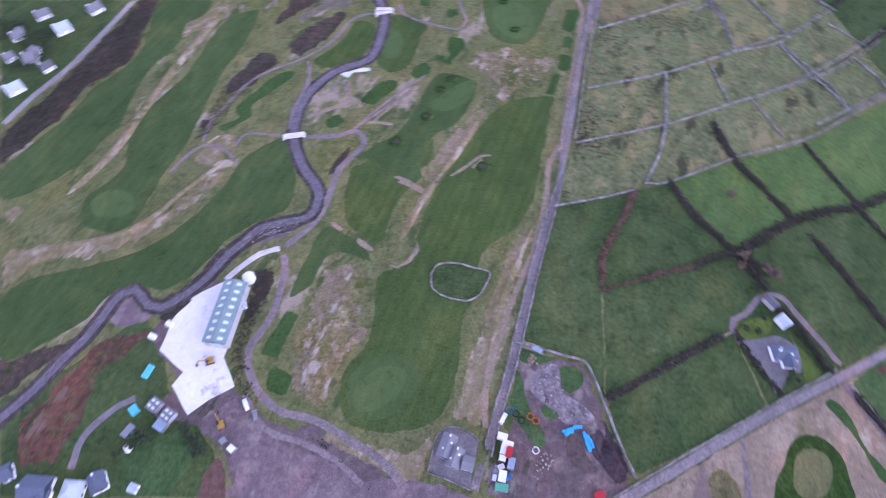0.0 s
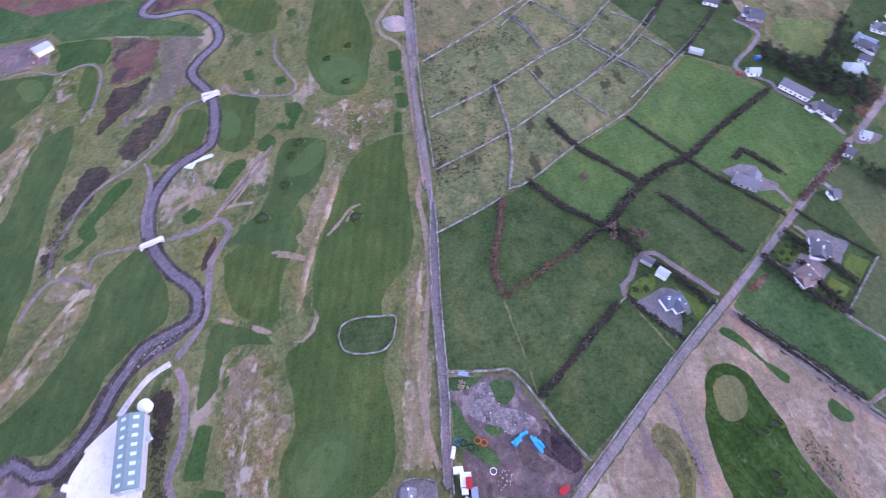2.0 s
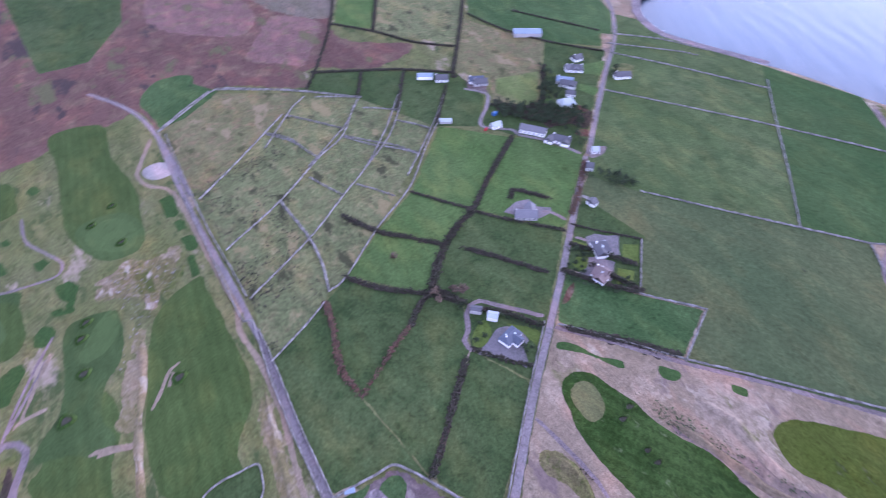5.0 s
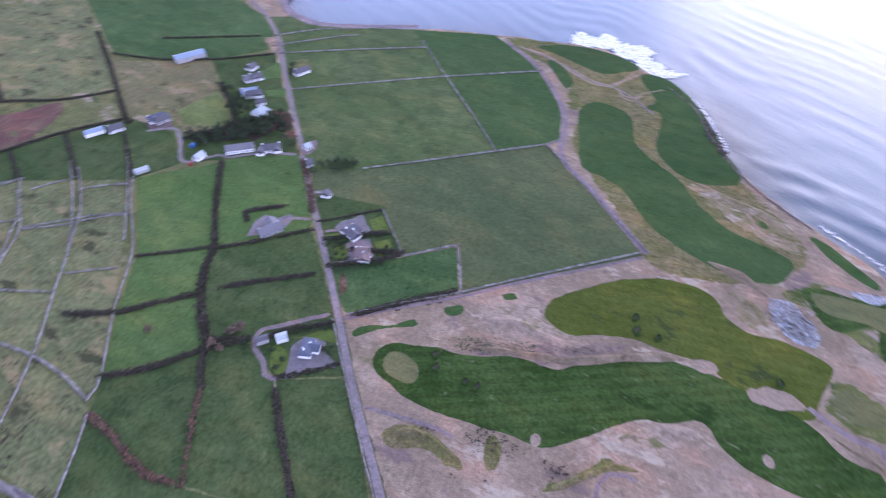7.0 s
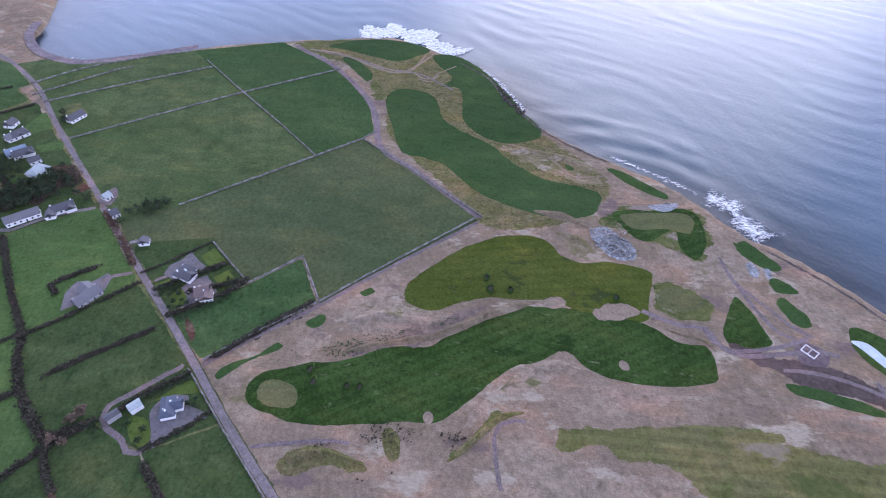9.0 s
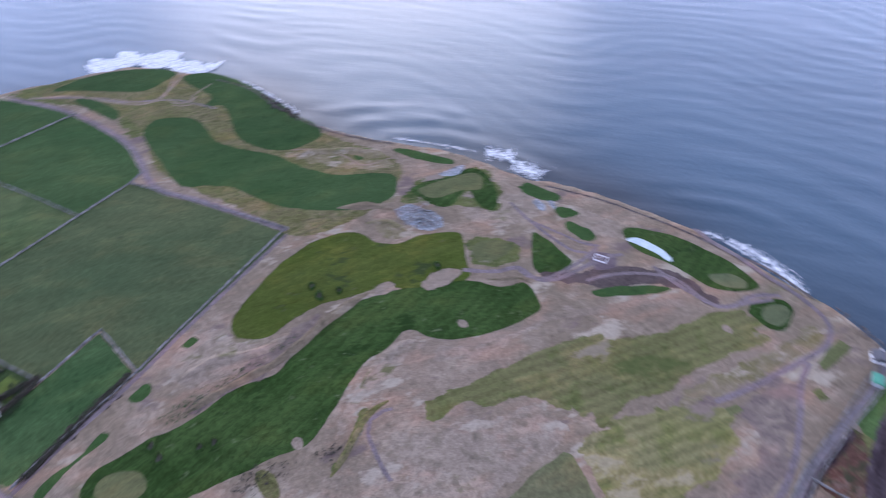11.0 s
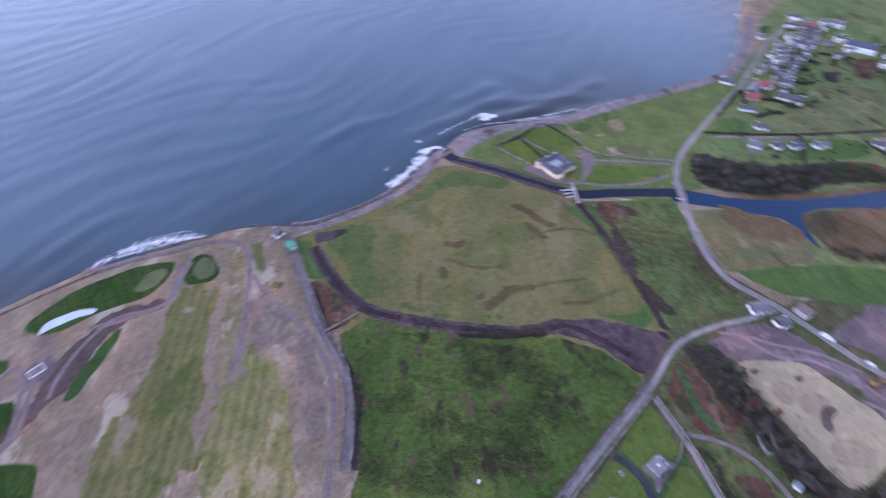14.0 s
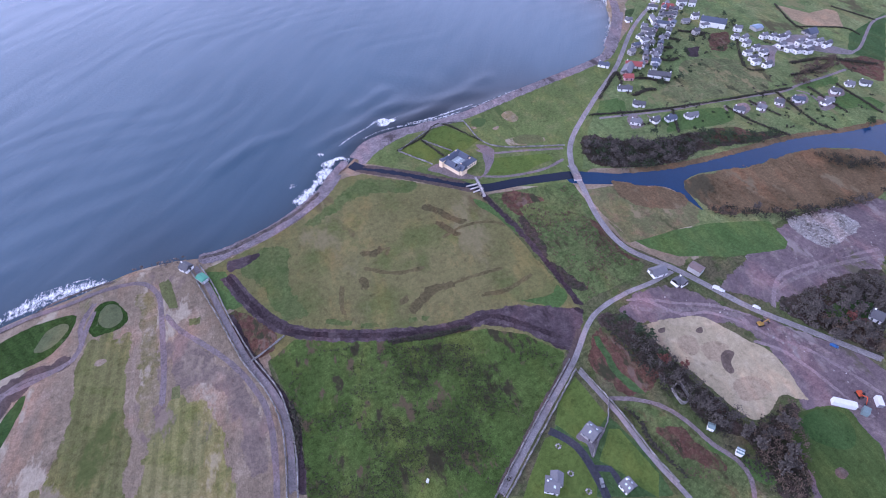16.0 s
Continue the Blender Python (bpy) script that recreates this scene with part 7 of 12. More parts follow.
ribbon("track", "gravel_mauve", 3, 5, "curving dirt track through the quarry", [(-299, -59), (-315, -67), (-344, -64), (-369, -57), (-400, -45)])
ribbon("track", "gravel_mauve", 3, 5, "dirt track across the building ground", [(-227.1, -110.6), (-240.5, -96.6), (-261, -84), (-278, -66), (-273, -55)])
ribbon("reed_bank", "reed_brown", 6, 5, "brown reedy bank of the lake", [(-327, -199), (-365, -183), (-417, -170), (-472, -157), (-522, -138), (-563, -127)])
ribbon("river_bank", "dirt_dark2", 2, 5, "dark eroded river bank", [(-155, -314), (-178, -290), (-201, -263), (-218.5, -242.3)])
ribbon("river_bank", "dirt_dark2", 2, 5, "dark eroded river bank", [(-163, -315), (-182, -297), (-205, -270), (-219, -253)])
ribbon("ditch", "dirt_dark", 2.5, 5, "dark hedge-bottom beside the lane", [(-32.8, -233.9), (-33.4, -196.3), (-36.9, -169.9), (-37.6, -150.4), (-32.8, -132.6), (-24.6, -112.2)])
ribbon("verge", "dirt_dark2", 2, 5, "brown verge along the country road", [(-97.2, -63.7), (-137.6, -82.9), (-172.0, -98.2), (-196.0, -112.5)])
ribbon("burn", "water_dark", 4.5, 6, "dark stony burn", [(-51, 495), (-60, 473), (-80, 446), (-72, 434), (-45, 432), (-31, 409), (-31, 387), (-45, 370), (-52, 354), (-42, 325), (-45, 289), (-52, 278), (-68, 269), (-81, 251), (-85.9, 232.4), (-84.4, 212.1), (-76.5, 193.3), (-66.9, 179.5), (-65.3, 166.9), (-73.2, 158.2), (-86.3, 152.9), (-96.6, 146.6), (-107.0, 135.7), (-112.5, 123.3)])
ribbon("track", "gravel_mauve", 3.4, 6, "mauve gravel golf track", [(-78.8, 140.1), (-75.6, 129.1), (-78.1, 105.3), (-85.2, 88.7), (-79.7, 73.5), (-68.2, 62.9), (-51.0, 58.5), (-36.1, 50.9), (-21.7, 42.4), (-12.1, 32.2)])
ribbon("track", "gravel_mauve", 3.4, 6, "mauve gravel golf track", [(-79.1, 141.7), (-64.7, 158.9), (-59.8, 177.0), (-57.1, 192.4), (-45.0, 210.9), (-50.7, 220.5), (-59.9, 216.8), (-78.7, 215.0)])
ribbon("track", "gravel_mauve", 1.5, 6, "mauve gravel golf path", [(-53.8, 219.1), (-42.3, 234.9), (-24, 256), (-11, 269)])
ribbon("track", "gravel_mauve", 1.5, 6, "gravel golf path", [(-86, 280), (-83, 257), (-88.7, 238.0), (-88.8, 218.1)])
ribbon("track", "sand_path", 3, 6, "pinkish sandy track beside the lane", [(112, 410), (90, 382), (82, 370), (82, 354), (90, 333), (77, 271), (67.4, 225.7), (65.3, 214.1), (57.6, 201.1), (54.8, 184.3), (52.8, 172.4), (43.7, 141.4), (33.9, 118.4), (24.2, 92.1), (19.1, 69.8), (19.0, 54.6)])
ribbon("track", "gravel_mauve", 2.6, 6, "dirt track through the works", [(-84.1, 70.9), (-71.4, 54.7), (-54.4, 49.4), (-39.7, 42.1), (-27.5, 31.9)])
ribbon("lane", "lane_grey", 3.4, 6, "narrow grey walled lane", [(116, 408), (103, 363), (85, 292), (72.5, 233.6), (64.9, 202.1), (60.2, 181.5), (55.3, 166.9), (44.7, 133.5), (36.7, 103.9), (30.8, 82.9), (24.8, 64.2), (19.9, 46.4)])
ribbon("lane", "lane_grey", 3.4, 6, "narrow grey walled lane", [(105, 513), (115, 478), (119, 445), (115, 405), (106, 361), (96, 320)])
ribbon("lane", "lane_grey", 3.4, 6, "narrow lane to the crossroads", [(17.9, 45.0), (13.3, 30.2)])
ribbon("track", "gravel_mauve", 2.6, 6, "mauve gravel farm lane", [(173.4, 81.8), (186.6, 53.7), (200.9, 18.7), (217.7, -16.1), (250, -89)])
ribbon("track", "gravel_mauve", 5, 6, "sandy cliff-top track", [(251, -90), (310, -59), (348, -38), (397, -40), (436, -34), (492, -14), (543, 18)])
ribbon("lane", "lane_grey", 3.4, 6, "walled lane to the shore", [(-27, -282), (-29, -258), (-29.0, -232.5), (-30.3, -194.9), (-34.0, -171.8), (-33.8, -152.9), (-29.2, -135.0), (-21.3, -114.5)])
ribbon("road", "lane_grey", 3, 6, "village side road", [(-359.8, -264.3), (-380.7, -255.8), (-419.4, -240.0), (-458.0, -228.9), (-496.4, -216.1), (-533.0, -203.8), (-557.3, -202.4), (-591.2, -197.7), (-624.3, -194.4)])
ribbon("road", "lane_grey", 3, 6, "road into the holiday estate", [(-850.3, -226.3), (-782.6, -236.9), (-746.7, -235.7), (-672.7, -210.6), (-656.8, -224.0), (-642.2, -245.7), (-629.9, -256.8)])
ribbon("drive", "gravel_mauve", 2.6, 6, "drive of the grand house", [(-308, -247), (-280, -262), (-252, -276), (-249, -287)])
ribbon("drive", "gravel_mauve", 2.6, 6, "drive of the grand house", [(-299, -237), (-275, -236), (-248.4, -243.9), (-231, -255)])
ribbon("road", "road_grey", 4, 6, "village road behind the scrub", [(-251, 218), (-242.2, 242.7), (-231, 267), (-221, 299), (-211, 335)])
ribbon("drive", "tarmac", 3, 6, "grey drive", [(-145.5, 37.8), (-144.5, 50.9), (-134.6, 63.1), (-128.5, 66.3)])
ribbon("track", "gravel_mauve", 2, 6, "gravel golf path", [(-147.8, 187.1), (-141.1, 199.6), (-133.7, 207.4), (-123.1, 205.3), (-116.4, 199.4), (-113.0, 193.6)])
ribbon("track", "gravel_mauve", 2, 6, "gravel golf path", [(-135.1, 207.8), (-134.0, 225.9), (-129.4, 235.9), (-121, 254), (-110, 267), (-91, 279), (-74, 296), (-62, 320), (-45, 327)])
ribbon("track", "gravel_mauve", 1.6, 6, "gravel golf path", [(-116.5, 204.7), (-112.5, 216.2), (-95.9, 216.0), (-88.1, 214.0)])
ribbon("track", "gravel_mauve", 1.6, 6, "gravel golf path", [(-180, 389), (-156, 394), (-138, 385), (-120, 390), (-111, 382), (-110, 367), (-115, 341), (-123, 330)])
ribbon("track", "sand_path", 2, 6, "sandy golf path", [(-59, 263), (-57.9, 246.4), (-62.2, 240.3), (-71.7, 235.0), (-81.5, 230.1)])
ribbon("track", "gravel_mauve", 1.6, 6, "gravel golf path", [(-50.2, 223.9), (-34.1, 240.2), (-19, 256)])
ribbon("track", "gravel_mauve", 1.8, 6, "pinkish golf path", [(10, 382), (4, 356), (9, 334), (12, 320), (7, 312), (-2, 313), (-23, 321), (-31, 329), (-32, 336), (-37, 328)])
ribbon("track", "sand_path", 3, 6, "pale crossing track", [(-25.7, 186.9), (-16.4, 181.6), (-5.3, 175.4)])
ribbon("track", "sand_path", 1.5, 6, "pale drainage scar", [(1.2, 188.1), (10.9, 195.6), (19.9, 203.8), (27.6, 204.5)])
ribbon("track", "sand_path", 1.2, 6, "pale drainage scar", [(-12.7, 150.6), (-12.9, 143.3), (-17.3, 135.3), (-23.2, 132.8)])
ribbon("track", "sand_path", 1.2, 6, "pale drainage scar", [(-44.2, 149.8), (-37.1, 144.0), (-32.6, 139.2)])
ribbon("lane", "lane_grey", 3, 6, "narrow lane behind the cottages", [(321, 156), (318, 185), (309, 207), (311, 215), (299, 237), (325, 253), (339, 264), (339, 272), (332, 288)])
ribbon("road", "road_grey", 3, 6, "short drive to a cottage", [(279, 132), (280, 127), (283, 124)])
ribbon("verge", "verge", 5, 6, "pale trodden verge of the country road", [(61.2, 24.8), (95.0, 42.3), (132.3, 61.9), (173.2, 81.3), (214.4, 101.0), (256, 122), (323, 155)])
ribbon("drive", "gravel_mauve", 2.5, 6, "short drive to a bungalow", [(241.7, 112.5), (243.1, 107.4), (244.1, 100.8)])
ribbon("drive", "gravel_mauve", 2.5, 6, "short drive to a bungalow", [(213.1, 94.4), (216.0, 89.2), (219.3, 85.8)])
ribbon("drive", "gravel_mauve", 2.2, 6, "short drive to a lane cottage", [(-472, -221), (-464, -213), (-462, -208)])
ribbon("drive", "gravel_mauve", 2.2, 6, "short drive to a lane cottage", [(-494, -213), (-491, -204), (-490, -198)])
ribbon("drive", "gravel_mauve", 2.2, 6, "short drive to a lane cottage", [(-400, -248), (-399, -241), (-397, -236)])
ribbon("drive", "gravel_mauve", 2.4, 6, "curved drive to a large house", [(-544, -200), (-549, -189), (-544, -176), (-538, -169)])
ribbon("track", "sand_path", 1.6, 6, "pale path on the point", [(492, -46), (471, -65), (463, -80), (479, -93), (498, -105)])
ribbon("track", "sand_path", 1.2, 6, "pale path on the point", [(450, -84), (440, -97), (453, -104), (465, -127)])
ribbon("track", "sand_path", 1.4, 6, "pale path along the headland", [(332, -130), (319, -148), (301, -159), (281, -165), (275, -187), (256, -198)])
ribbon("road", "lane_grey", 3.8, 7, "straight grey country road", [(61.2, 24.8), (95.0, 42.3), (132.3, 61.9), (173.2, 81.3), (214.4, 101.0), (256, 122), (323, 155)])
ribbon("road", "lane_grey", 3.8, 7, "straight grey country road", [(322, 153), (429, 206), (511, 244), (571, 283), (609, 316), (649, 324)])
ribbon("road", "road_grey", 3.1, 7, "straight grey country road", [(-98.6, -62.7), (-140.3, -81.8), (-176.2, -97.5), (-200.1, -111.2), (-215.8, -115.6), (-237.1, -115.5), (-254, -113), (-276, -112)])
ribbon("drive", "tarmac_dark", 4, 7, "dark tarmac drive", [(-138.7, -74.9), (-144.2, -61.5), (-141.5, -43.8), (-138.8, -35.8)])
ribbon("drive", "tarmac_dark", 3, 7, "dark tarmac drive", [(-143.9, -49.1), (-149.7, -44.6), (-148.2, -36.2)])
ribbon("road", "road_grey", 4.3, 8, "main road over the bridge", [(-600, -410), (-520, -371), (-440, -319), (-377, -286), (-322, -254), (-298, -229), (-286, -205), (-270, -171), (-265, -142), (-276, -114), (-282, -93), (-289, -67), (-303, -36), (-318, -3)])
ribbon("track", "gravel_mauve", 3.0, 6, "mauve works track", [(159.1, -153.1), (149.7, -162.2), (143.1, -170.8), (138.4, -181.6), (124.6, -183.8), (117.6, -192.9), (115.0, -208.4), (111.4, -229.3), (105.6, -241.6)])
ribbon("track", "gravel_mauve", 2.4, 6, "mauve works track", [(106.7, -203.0), (101.1, -219.3), (89.7, -235.8), (75.3, -247.2), (54.6, -246.7), (45.9, -250.3), (37.5, -266.4), (30.5, -279.3)])
ribbon("track", "gravel_mauve", 2.4, 6, "mauve works track", [(140.0, -180.5), (129.3, -181.3), (123.1, -186.0), (119.8, -198.5), (118.9, -215.2), (120.5, -233.0)])
ribbon("track", "gravel_mauve", 2.4, 6, "mauve track towards the cliff", [(166.3, -216.6), (149.2, -216.1), (135.1, -216.6), (126.6, -218.6), (119.5, -225.7)])
ribbon("track", "gravel_mauve", 2.2, 6, "mauve track towards the cliff", [(186.7, -219.9), (166.3, -216.6), (158.3, -218.3), (141.4, -223.6), (129.1, -227.6), (118.7, -235.2)])
ribbon("track", "gravel_mauve", 2.0, 6, "mauve golf path on bare ground", [(125.2, 58.6), (124.2, 50.7), (121.7, 32.5), (118.6, 16.9), (115.1, 8.7)])
ribbon("track", "gravel_mauve", 2.0, 6, "mauve curved path", [(78.9, -49.7), (93.0, -51.6), (105.2, -54.6), (109.9, -58.9), (110.1, -66.8), (106.5, -72.5)])
ribbon("track", "sand_path", 5, 6, "pale bare haul road", [(116.5, -118.2), (109.3, -138.2), (102.0, -166.3), (89.5, -189.7), (74.3, -218.4), (60.0, -237.0)])
ribbon("track", "gravel_mauve", 3.0, 6, "mauve coastal track", [(95.0, -294.3), (78.8, -291.9), (61.8, -292.7), (44.2, -291.1), (25.7, -291.4), (7.4, -286.8), (0.1, -278.8), (-2.0, -265.8), (2.8, -241.8), (8.8, -214.7), (16.0, -191.9)])
ribbon("track", "gravel_mauve", 3.0, 6, "mauve track below the green", [(92.5, -245.4), (82.6, -245.0), (72.4, -244.6), (59.1, -245.9), (48.4, -248.1), (41.8, -257.4), (41.0, -267.9), (35.9, -277.1), (28.3, -285.7)])
ribbon("track", "gravel_mauve", 3.0, 6, "mauve track joining the shore lane", [(-1.1, -254.7), (-5.6, -236.2), (-15.3, -216.0), (-23.6, -194.2), (-27.2, -175.5), (-27.6, -159.3), (-22.5, -138.3), (-15.2, -117.5), (-10.2, -104.4)])
ribbon("track", "sand_path", 1.6, 6, "pale rut beside a stubble strip", [(15.1, -245.2), (21.2, -227.1), (27.1, -206.8), (30.4, -190.4), (29.3, -181.0), (27.0, -173.3)])
ribbon("burn_bank", "bank_dark", 8, 5, "dark eroded banks of the lower burn", [(-65.1, 175.0), (-68.5, 161.6), (-81.7, 157.1), (-92.4, 153.4), (-99.1, 144.5), (-105.7, 136.2), (-111.9, 125.1), (-119.7, 115.9), (-129.5, 108.4), (-135.6, 109.4), (-144.0, 117.4), (-150.1, 114.9), (-154.4, 104.6), (-159.1, 92.4), (-165.5, 82.5), (-172.5, 69.0), (-181.5, 56.5), (-187.3, 48.9)])
ribbon("burn", "water_dark", 3.6, 6, "stony lower burn", [(-65.1, 175.0), (-68.5, 161.6), (-81.7, 157.1), (-92.4, 153.4), (-99.1, 144.5), (-105.7, 136.2), (-111.9, 125.1), (-119.7, 115.9), (-129.5, 108.4), (-135.6, 109.4), (-144.0, 117.4), (-150.1, 114.9), (-154.4, 104.6), (-159.1, 92.4), (-165.5, 82.5), (-172.5, 69.0), (-181.5, 56.5), (-187.3, 48.9)])
ribbon("drive", "gravel_mauve", 2.8, 6, "looped gravel drive", [(177.4, 86.2), (171.4, 99.3), (165.0, 111.8), (161.0, 120.5), (154.9, 122.4), (148.7, 119.3), (141.4, 111.8), (134.8, 108.5), (132.8, 104.0), (134.1, 98.0)])
ribbon("road", "road_grey", 2.6, 6, "side road", [(-174.7, -94.3), (-174.1, -77.6), (-173.3, -61.1), (-170.4, -40.3), (-169.9, -23.1), (-169.7, -15.1), (-168.5, -3.5)])
ribbon("drive", "gravel_mauve", 2.4, 6, "gravel drive through rough gardens", [(-173.9, -72.7), (-187.2, -62.7), (-195.1, -53.0), (-199.0, -40.4), (-199.7, -25.9), (-202.7, -14.0), (-200.1, -4.6), (-192.3, 2.3)])
ribbon("track", "track_lilac", 2.2, 6, "pale vehicle track over building ground", [(-238.6, -109.8), (-243.7, -101.2), (-250.9, -86.5), (-265.6, -78.2), (-276.7, -59.7), (-283.1, -39.3)])
ribbon("track", "track_lilac", 2.2, 6, "pale vehicle track over building ground", [(-230.0, -112.9), (-243.3, -105.2), (-254.9, -93.9), (-272.7, -79.6), (-284.7, -61.7)])
ribbon("track", "track_lilac", 2.2, 6, "pale vehicle track over building ground", [(-268.1, -53.7), (-277.0, -38.8), (-279.0, -20.4), (-278.4, -4.7), (-278.7, 12.3)])
ribbon("track", "track_lilac", 2.2, 6, "pale vehicle track over building ground", [(-283.9, -43.2), (-290.9, -27.4), (-294.1, -10.4), (-296.3, 9.0)])
ribbon("track", "track_lilac", 2.4, 6, "pale vehicle track through the quarry", [(-300.0, -59.1), (-314.1, -68.0), (-328.7, -72.2), (-347.2, -68.6), (-372.3, -60.9), (-403.8, -49.3)])
ribbon("flush", "flush", 2.4, 6, "brown wet streak in the marsh", [(-122.1, -228.5), (-136.4, -228.2), (-128.4, -221.4)])
ribbon("flush", "flush", 1.6, 6, "brown wet streak in the marsh", [(-168.2, -216.7), (-191.7, -217.7), (-209.4, -209.4), (-212.3, -200.8)])
ribbon("flush", "flush", 1.6, 6, "brown wet streak in the marsh", [(-152.2, -180.1), (-175.0, -176.2), (-189.7, -172.2)])
ribbon("flush", "flush", 2.4, 6, "brown wet streak in the marsh", [(-161.3, -163.4), (-178.1, -157.6), (-201.4, -158.8)])
ribbon("flush", "flush", 2.4, 6, "brown wet streak in the marsh", [(-97.8, -215.9), (-90.7, -204.7), (-86.7, -192.3)])
ribbon("flush", "flush", 2.4, 6, "brown wet streak in the marsh", [(-113.0, -222.7), (-128.2, -207.0), (-148.3, -199.5)])
ribbon("track", "sand_path", 3, 6, "pale pink sandy path to the burn", [(-81.6, 229.5), (-71.7, 235.1), (-63.8, 239.4), (-56.7, 241.1), (-57.4, 249.5), (-58.9, 260.9)])
ribbon("track", "sand_path", 1.6, 6, "pale rut beside a golf track", [(-42.5, 226.6), (-32.2, 239.8), (-22.3, 251.5), (-15.6, 258.4)])
ribbon("track", "sand_path", 2.0, 6, "pale stub of track", [(-47.7, 226.3), (-38.5, 227.4), (-27.6, 224.8)])
ribbon("track", "gravel_mauve", 1.6, 6, "gravel golf path by the burn", [(-84.7, 275.0), (-83.4, 265.5), (-86.8, 242.6), (-90.0, 223.5)])
ribbon("track", "sand_path", 1.6, 6, "pale ragged scar in a fairway", [(1.8, 188.0), (8.2, 193.3), (12.4, 196.9), (17.7, 201.9)])
ribbon("track", "sand_path", 1.4, 6, "pale ragged scar in a fairway", [(12.7, 193.8), (19.9, 200.9), (18.9, 204.9)])
ribbon("track", "sand_path", 2.2, 6, "worn sandy crossing between fairways", [(-29.5, 189.1), (-18.7, 185.2), (-10.2, 177.6), (-5.1, 174.6)])
ribbon("track", "sand_path", 1.6, 6, "sandy drainage scar", [(-28.8, 135.0), (-21.7, 132.5), (-16.2, 136.1), (-12.8, 142.7), (-12.7, 149.3)])
ribbon("track", "sand_path", 2.4, 6, "sandy spur off the golf track", [(-62.1, 161.0), (-56.2, 157.1), (-49.3, 151.5)])
ribbon("track", "sand_path", 1.2, 6, "thin sandy scar", [(-44.3, 150.0), (-40.2, 144.4), (-34.5, 140.0)])
ribbon("drive", "gravel_mauve", 2.4, 6, "grey drive to a T-shaped bungalow", [(247.3, 142.1), (251.1, 134.5), (251.4, 121.9)])
ribbon("track", "sand_pale", 2.6, 6, "whitish path on the point", [(533.9, 6.9), (512.9, -25.7), (480.6, -50.3), (464.2, -69.5), (471.5, -87.2), (495.0, -111.4)])
ribbon("track", "sand_pale", 1.8, 6, "whitish looped path on the point", [(465.0, -84.2), (449.3, -89.1), (446.3, -98.8), (451.9, -108.0)])
ribbon("flush", "flush_dark", 3.3, 6, "brown wet streak in the marsh", [(-120.5, -237.7), (-121.5, -231.6), (-125.7, -227.9), (-135.4, -230.7)])
ribbon("flush", "flush_dark", 4.5, 6, "brown wet streak in the marsh", [(-117.7, -173.8), (-131.4, -179.5), (-143.9, -182.4), (-153.5, -176.1)])
ribbon("flush", "flush_dark", 2.7, 6, "brown wet streak in the marsh", [(-149.1, -184.7), (-151.9, -180.5), (-153.2, -175.5)])
ribbon("flush", "flush_dark", 3.9, 6, "brown wet streak in the marsh", [(-174.1, -252.7), (-182.8, -241.6), (-186.0, -230.5), (-193.2, -218.1)])
ribbon("flush", "flush_dark", 2.7, 6, "brown wet streak in the marsh", [(-175.8, -233.6), (-178.8, -220.0), (-181.9, -209.7)])
ribbon("flush", "flush_dark", 3.3, 6, "brown wet streak in the marsh", [(-116.1, -185.7), (-122.7, -184.5), (-126.7, -183.8)])
ribbon("flush", "flush_dark", 3.6, 6, "brown wet streak in the marsh", [(-109.8, -217.3), (-108.3, -209.1), (-103.4, -203.1)])

# ---- walls ----
stone_wall("low ring wall of pale stones round a plot", 0.65, 1.0, [(-5.4, 129.1), (-2.3, 134.1), (5.1, 135.5), (15.6, 132.9), (22.7, 130.4), (19.7, 121.9), (15.6, 116.7), (9.6, 115.3), (-0.4, 117.9), (-5.0, 122.4), (-5.4, 129.1)])
stone_wall("grey dry-stone field wall", 0.75, 1.2, [(57.1, 170.9), (82.0, 176.8), (100.8, 182.4)])
stone_wall("long grey dry-stone field wall", 0.75, 1.2, [(107.1, 187.3), (120.9, 188.6), (161.3, 206.6), (206.2, 222.4), (248.3, 248.4), (284, 268)])
stone_wall("long pale dry-stone field wall", 0.75, 1.2, [(73.4, 214.9), (126.6, 230.5), (167.5, 247.8), (201, 262), (245, 289), (286, 319)])
stone_wall("long pale dry-stone field wall", 0.75, 1.2, [(85, 259), (135, 274), (184, 295), (214, 305), (249, 333)])
stone_wall("pale dry-stone field wall", 0.75, 1.2, [(99, 315), (134, 331), (200, 364)])
stone_wall("broken dry-stone wall with gorse", 1.2, 1.2, [(135, 274), (130.5, 249.4), (126.6, 230.5), (119.1, 209.3), (107.7, 187.0)])
stone_wall("pale wall at the moor's edge", 0.75, 1.2, [(119, 412), (177, 438)])
stone_wall("dark wall under the moor", 0.75, 1.2, [(177, 438), (191, 435), (229, 389), (261, 340)])
stone_wall("long pale dry-stone field wall", 0.7, 1.2, [(163.7, 334.2), (195.3, 356.0), (214.5, 368.5), (229.5, 374.4)])
stone_wall("long pale dry-stone field wall", 0.7, 1.2, [(171.5, 291.3), (203.6, 305.3), (224.7, 314.9), (248.4, 331.4), (260.5, 340.3)])
stone_wall("long pale dry-stone field wall", 0.7, 1.2, [(194.6, 258.9), (220.1, 269.9), (238.9, 279.0), (265.4, 297.3), (280.5, 309.2)])
stone_wall("long grey dry-stone field wall", 0.7, 1.2, [(213.6, 232.4), (240.7, 247.2), (267.3, 262.1), (296.2, 279.5), (311.3, 289.9)])
stone_wall("dry-stone cross wall on hill pasture", 0.6, 1.2, [(201.2, 361.5), (210.9, 338.2), (220.5, 312.7)])
stone_wall("curved dry-stone wall on hill pasture", 0.6, 1.2, [(174.9, 351.8), (183.5, 330.9), (182.5, 304.4)])
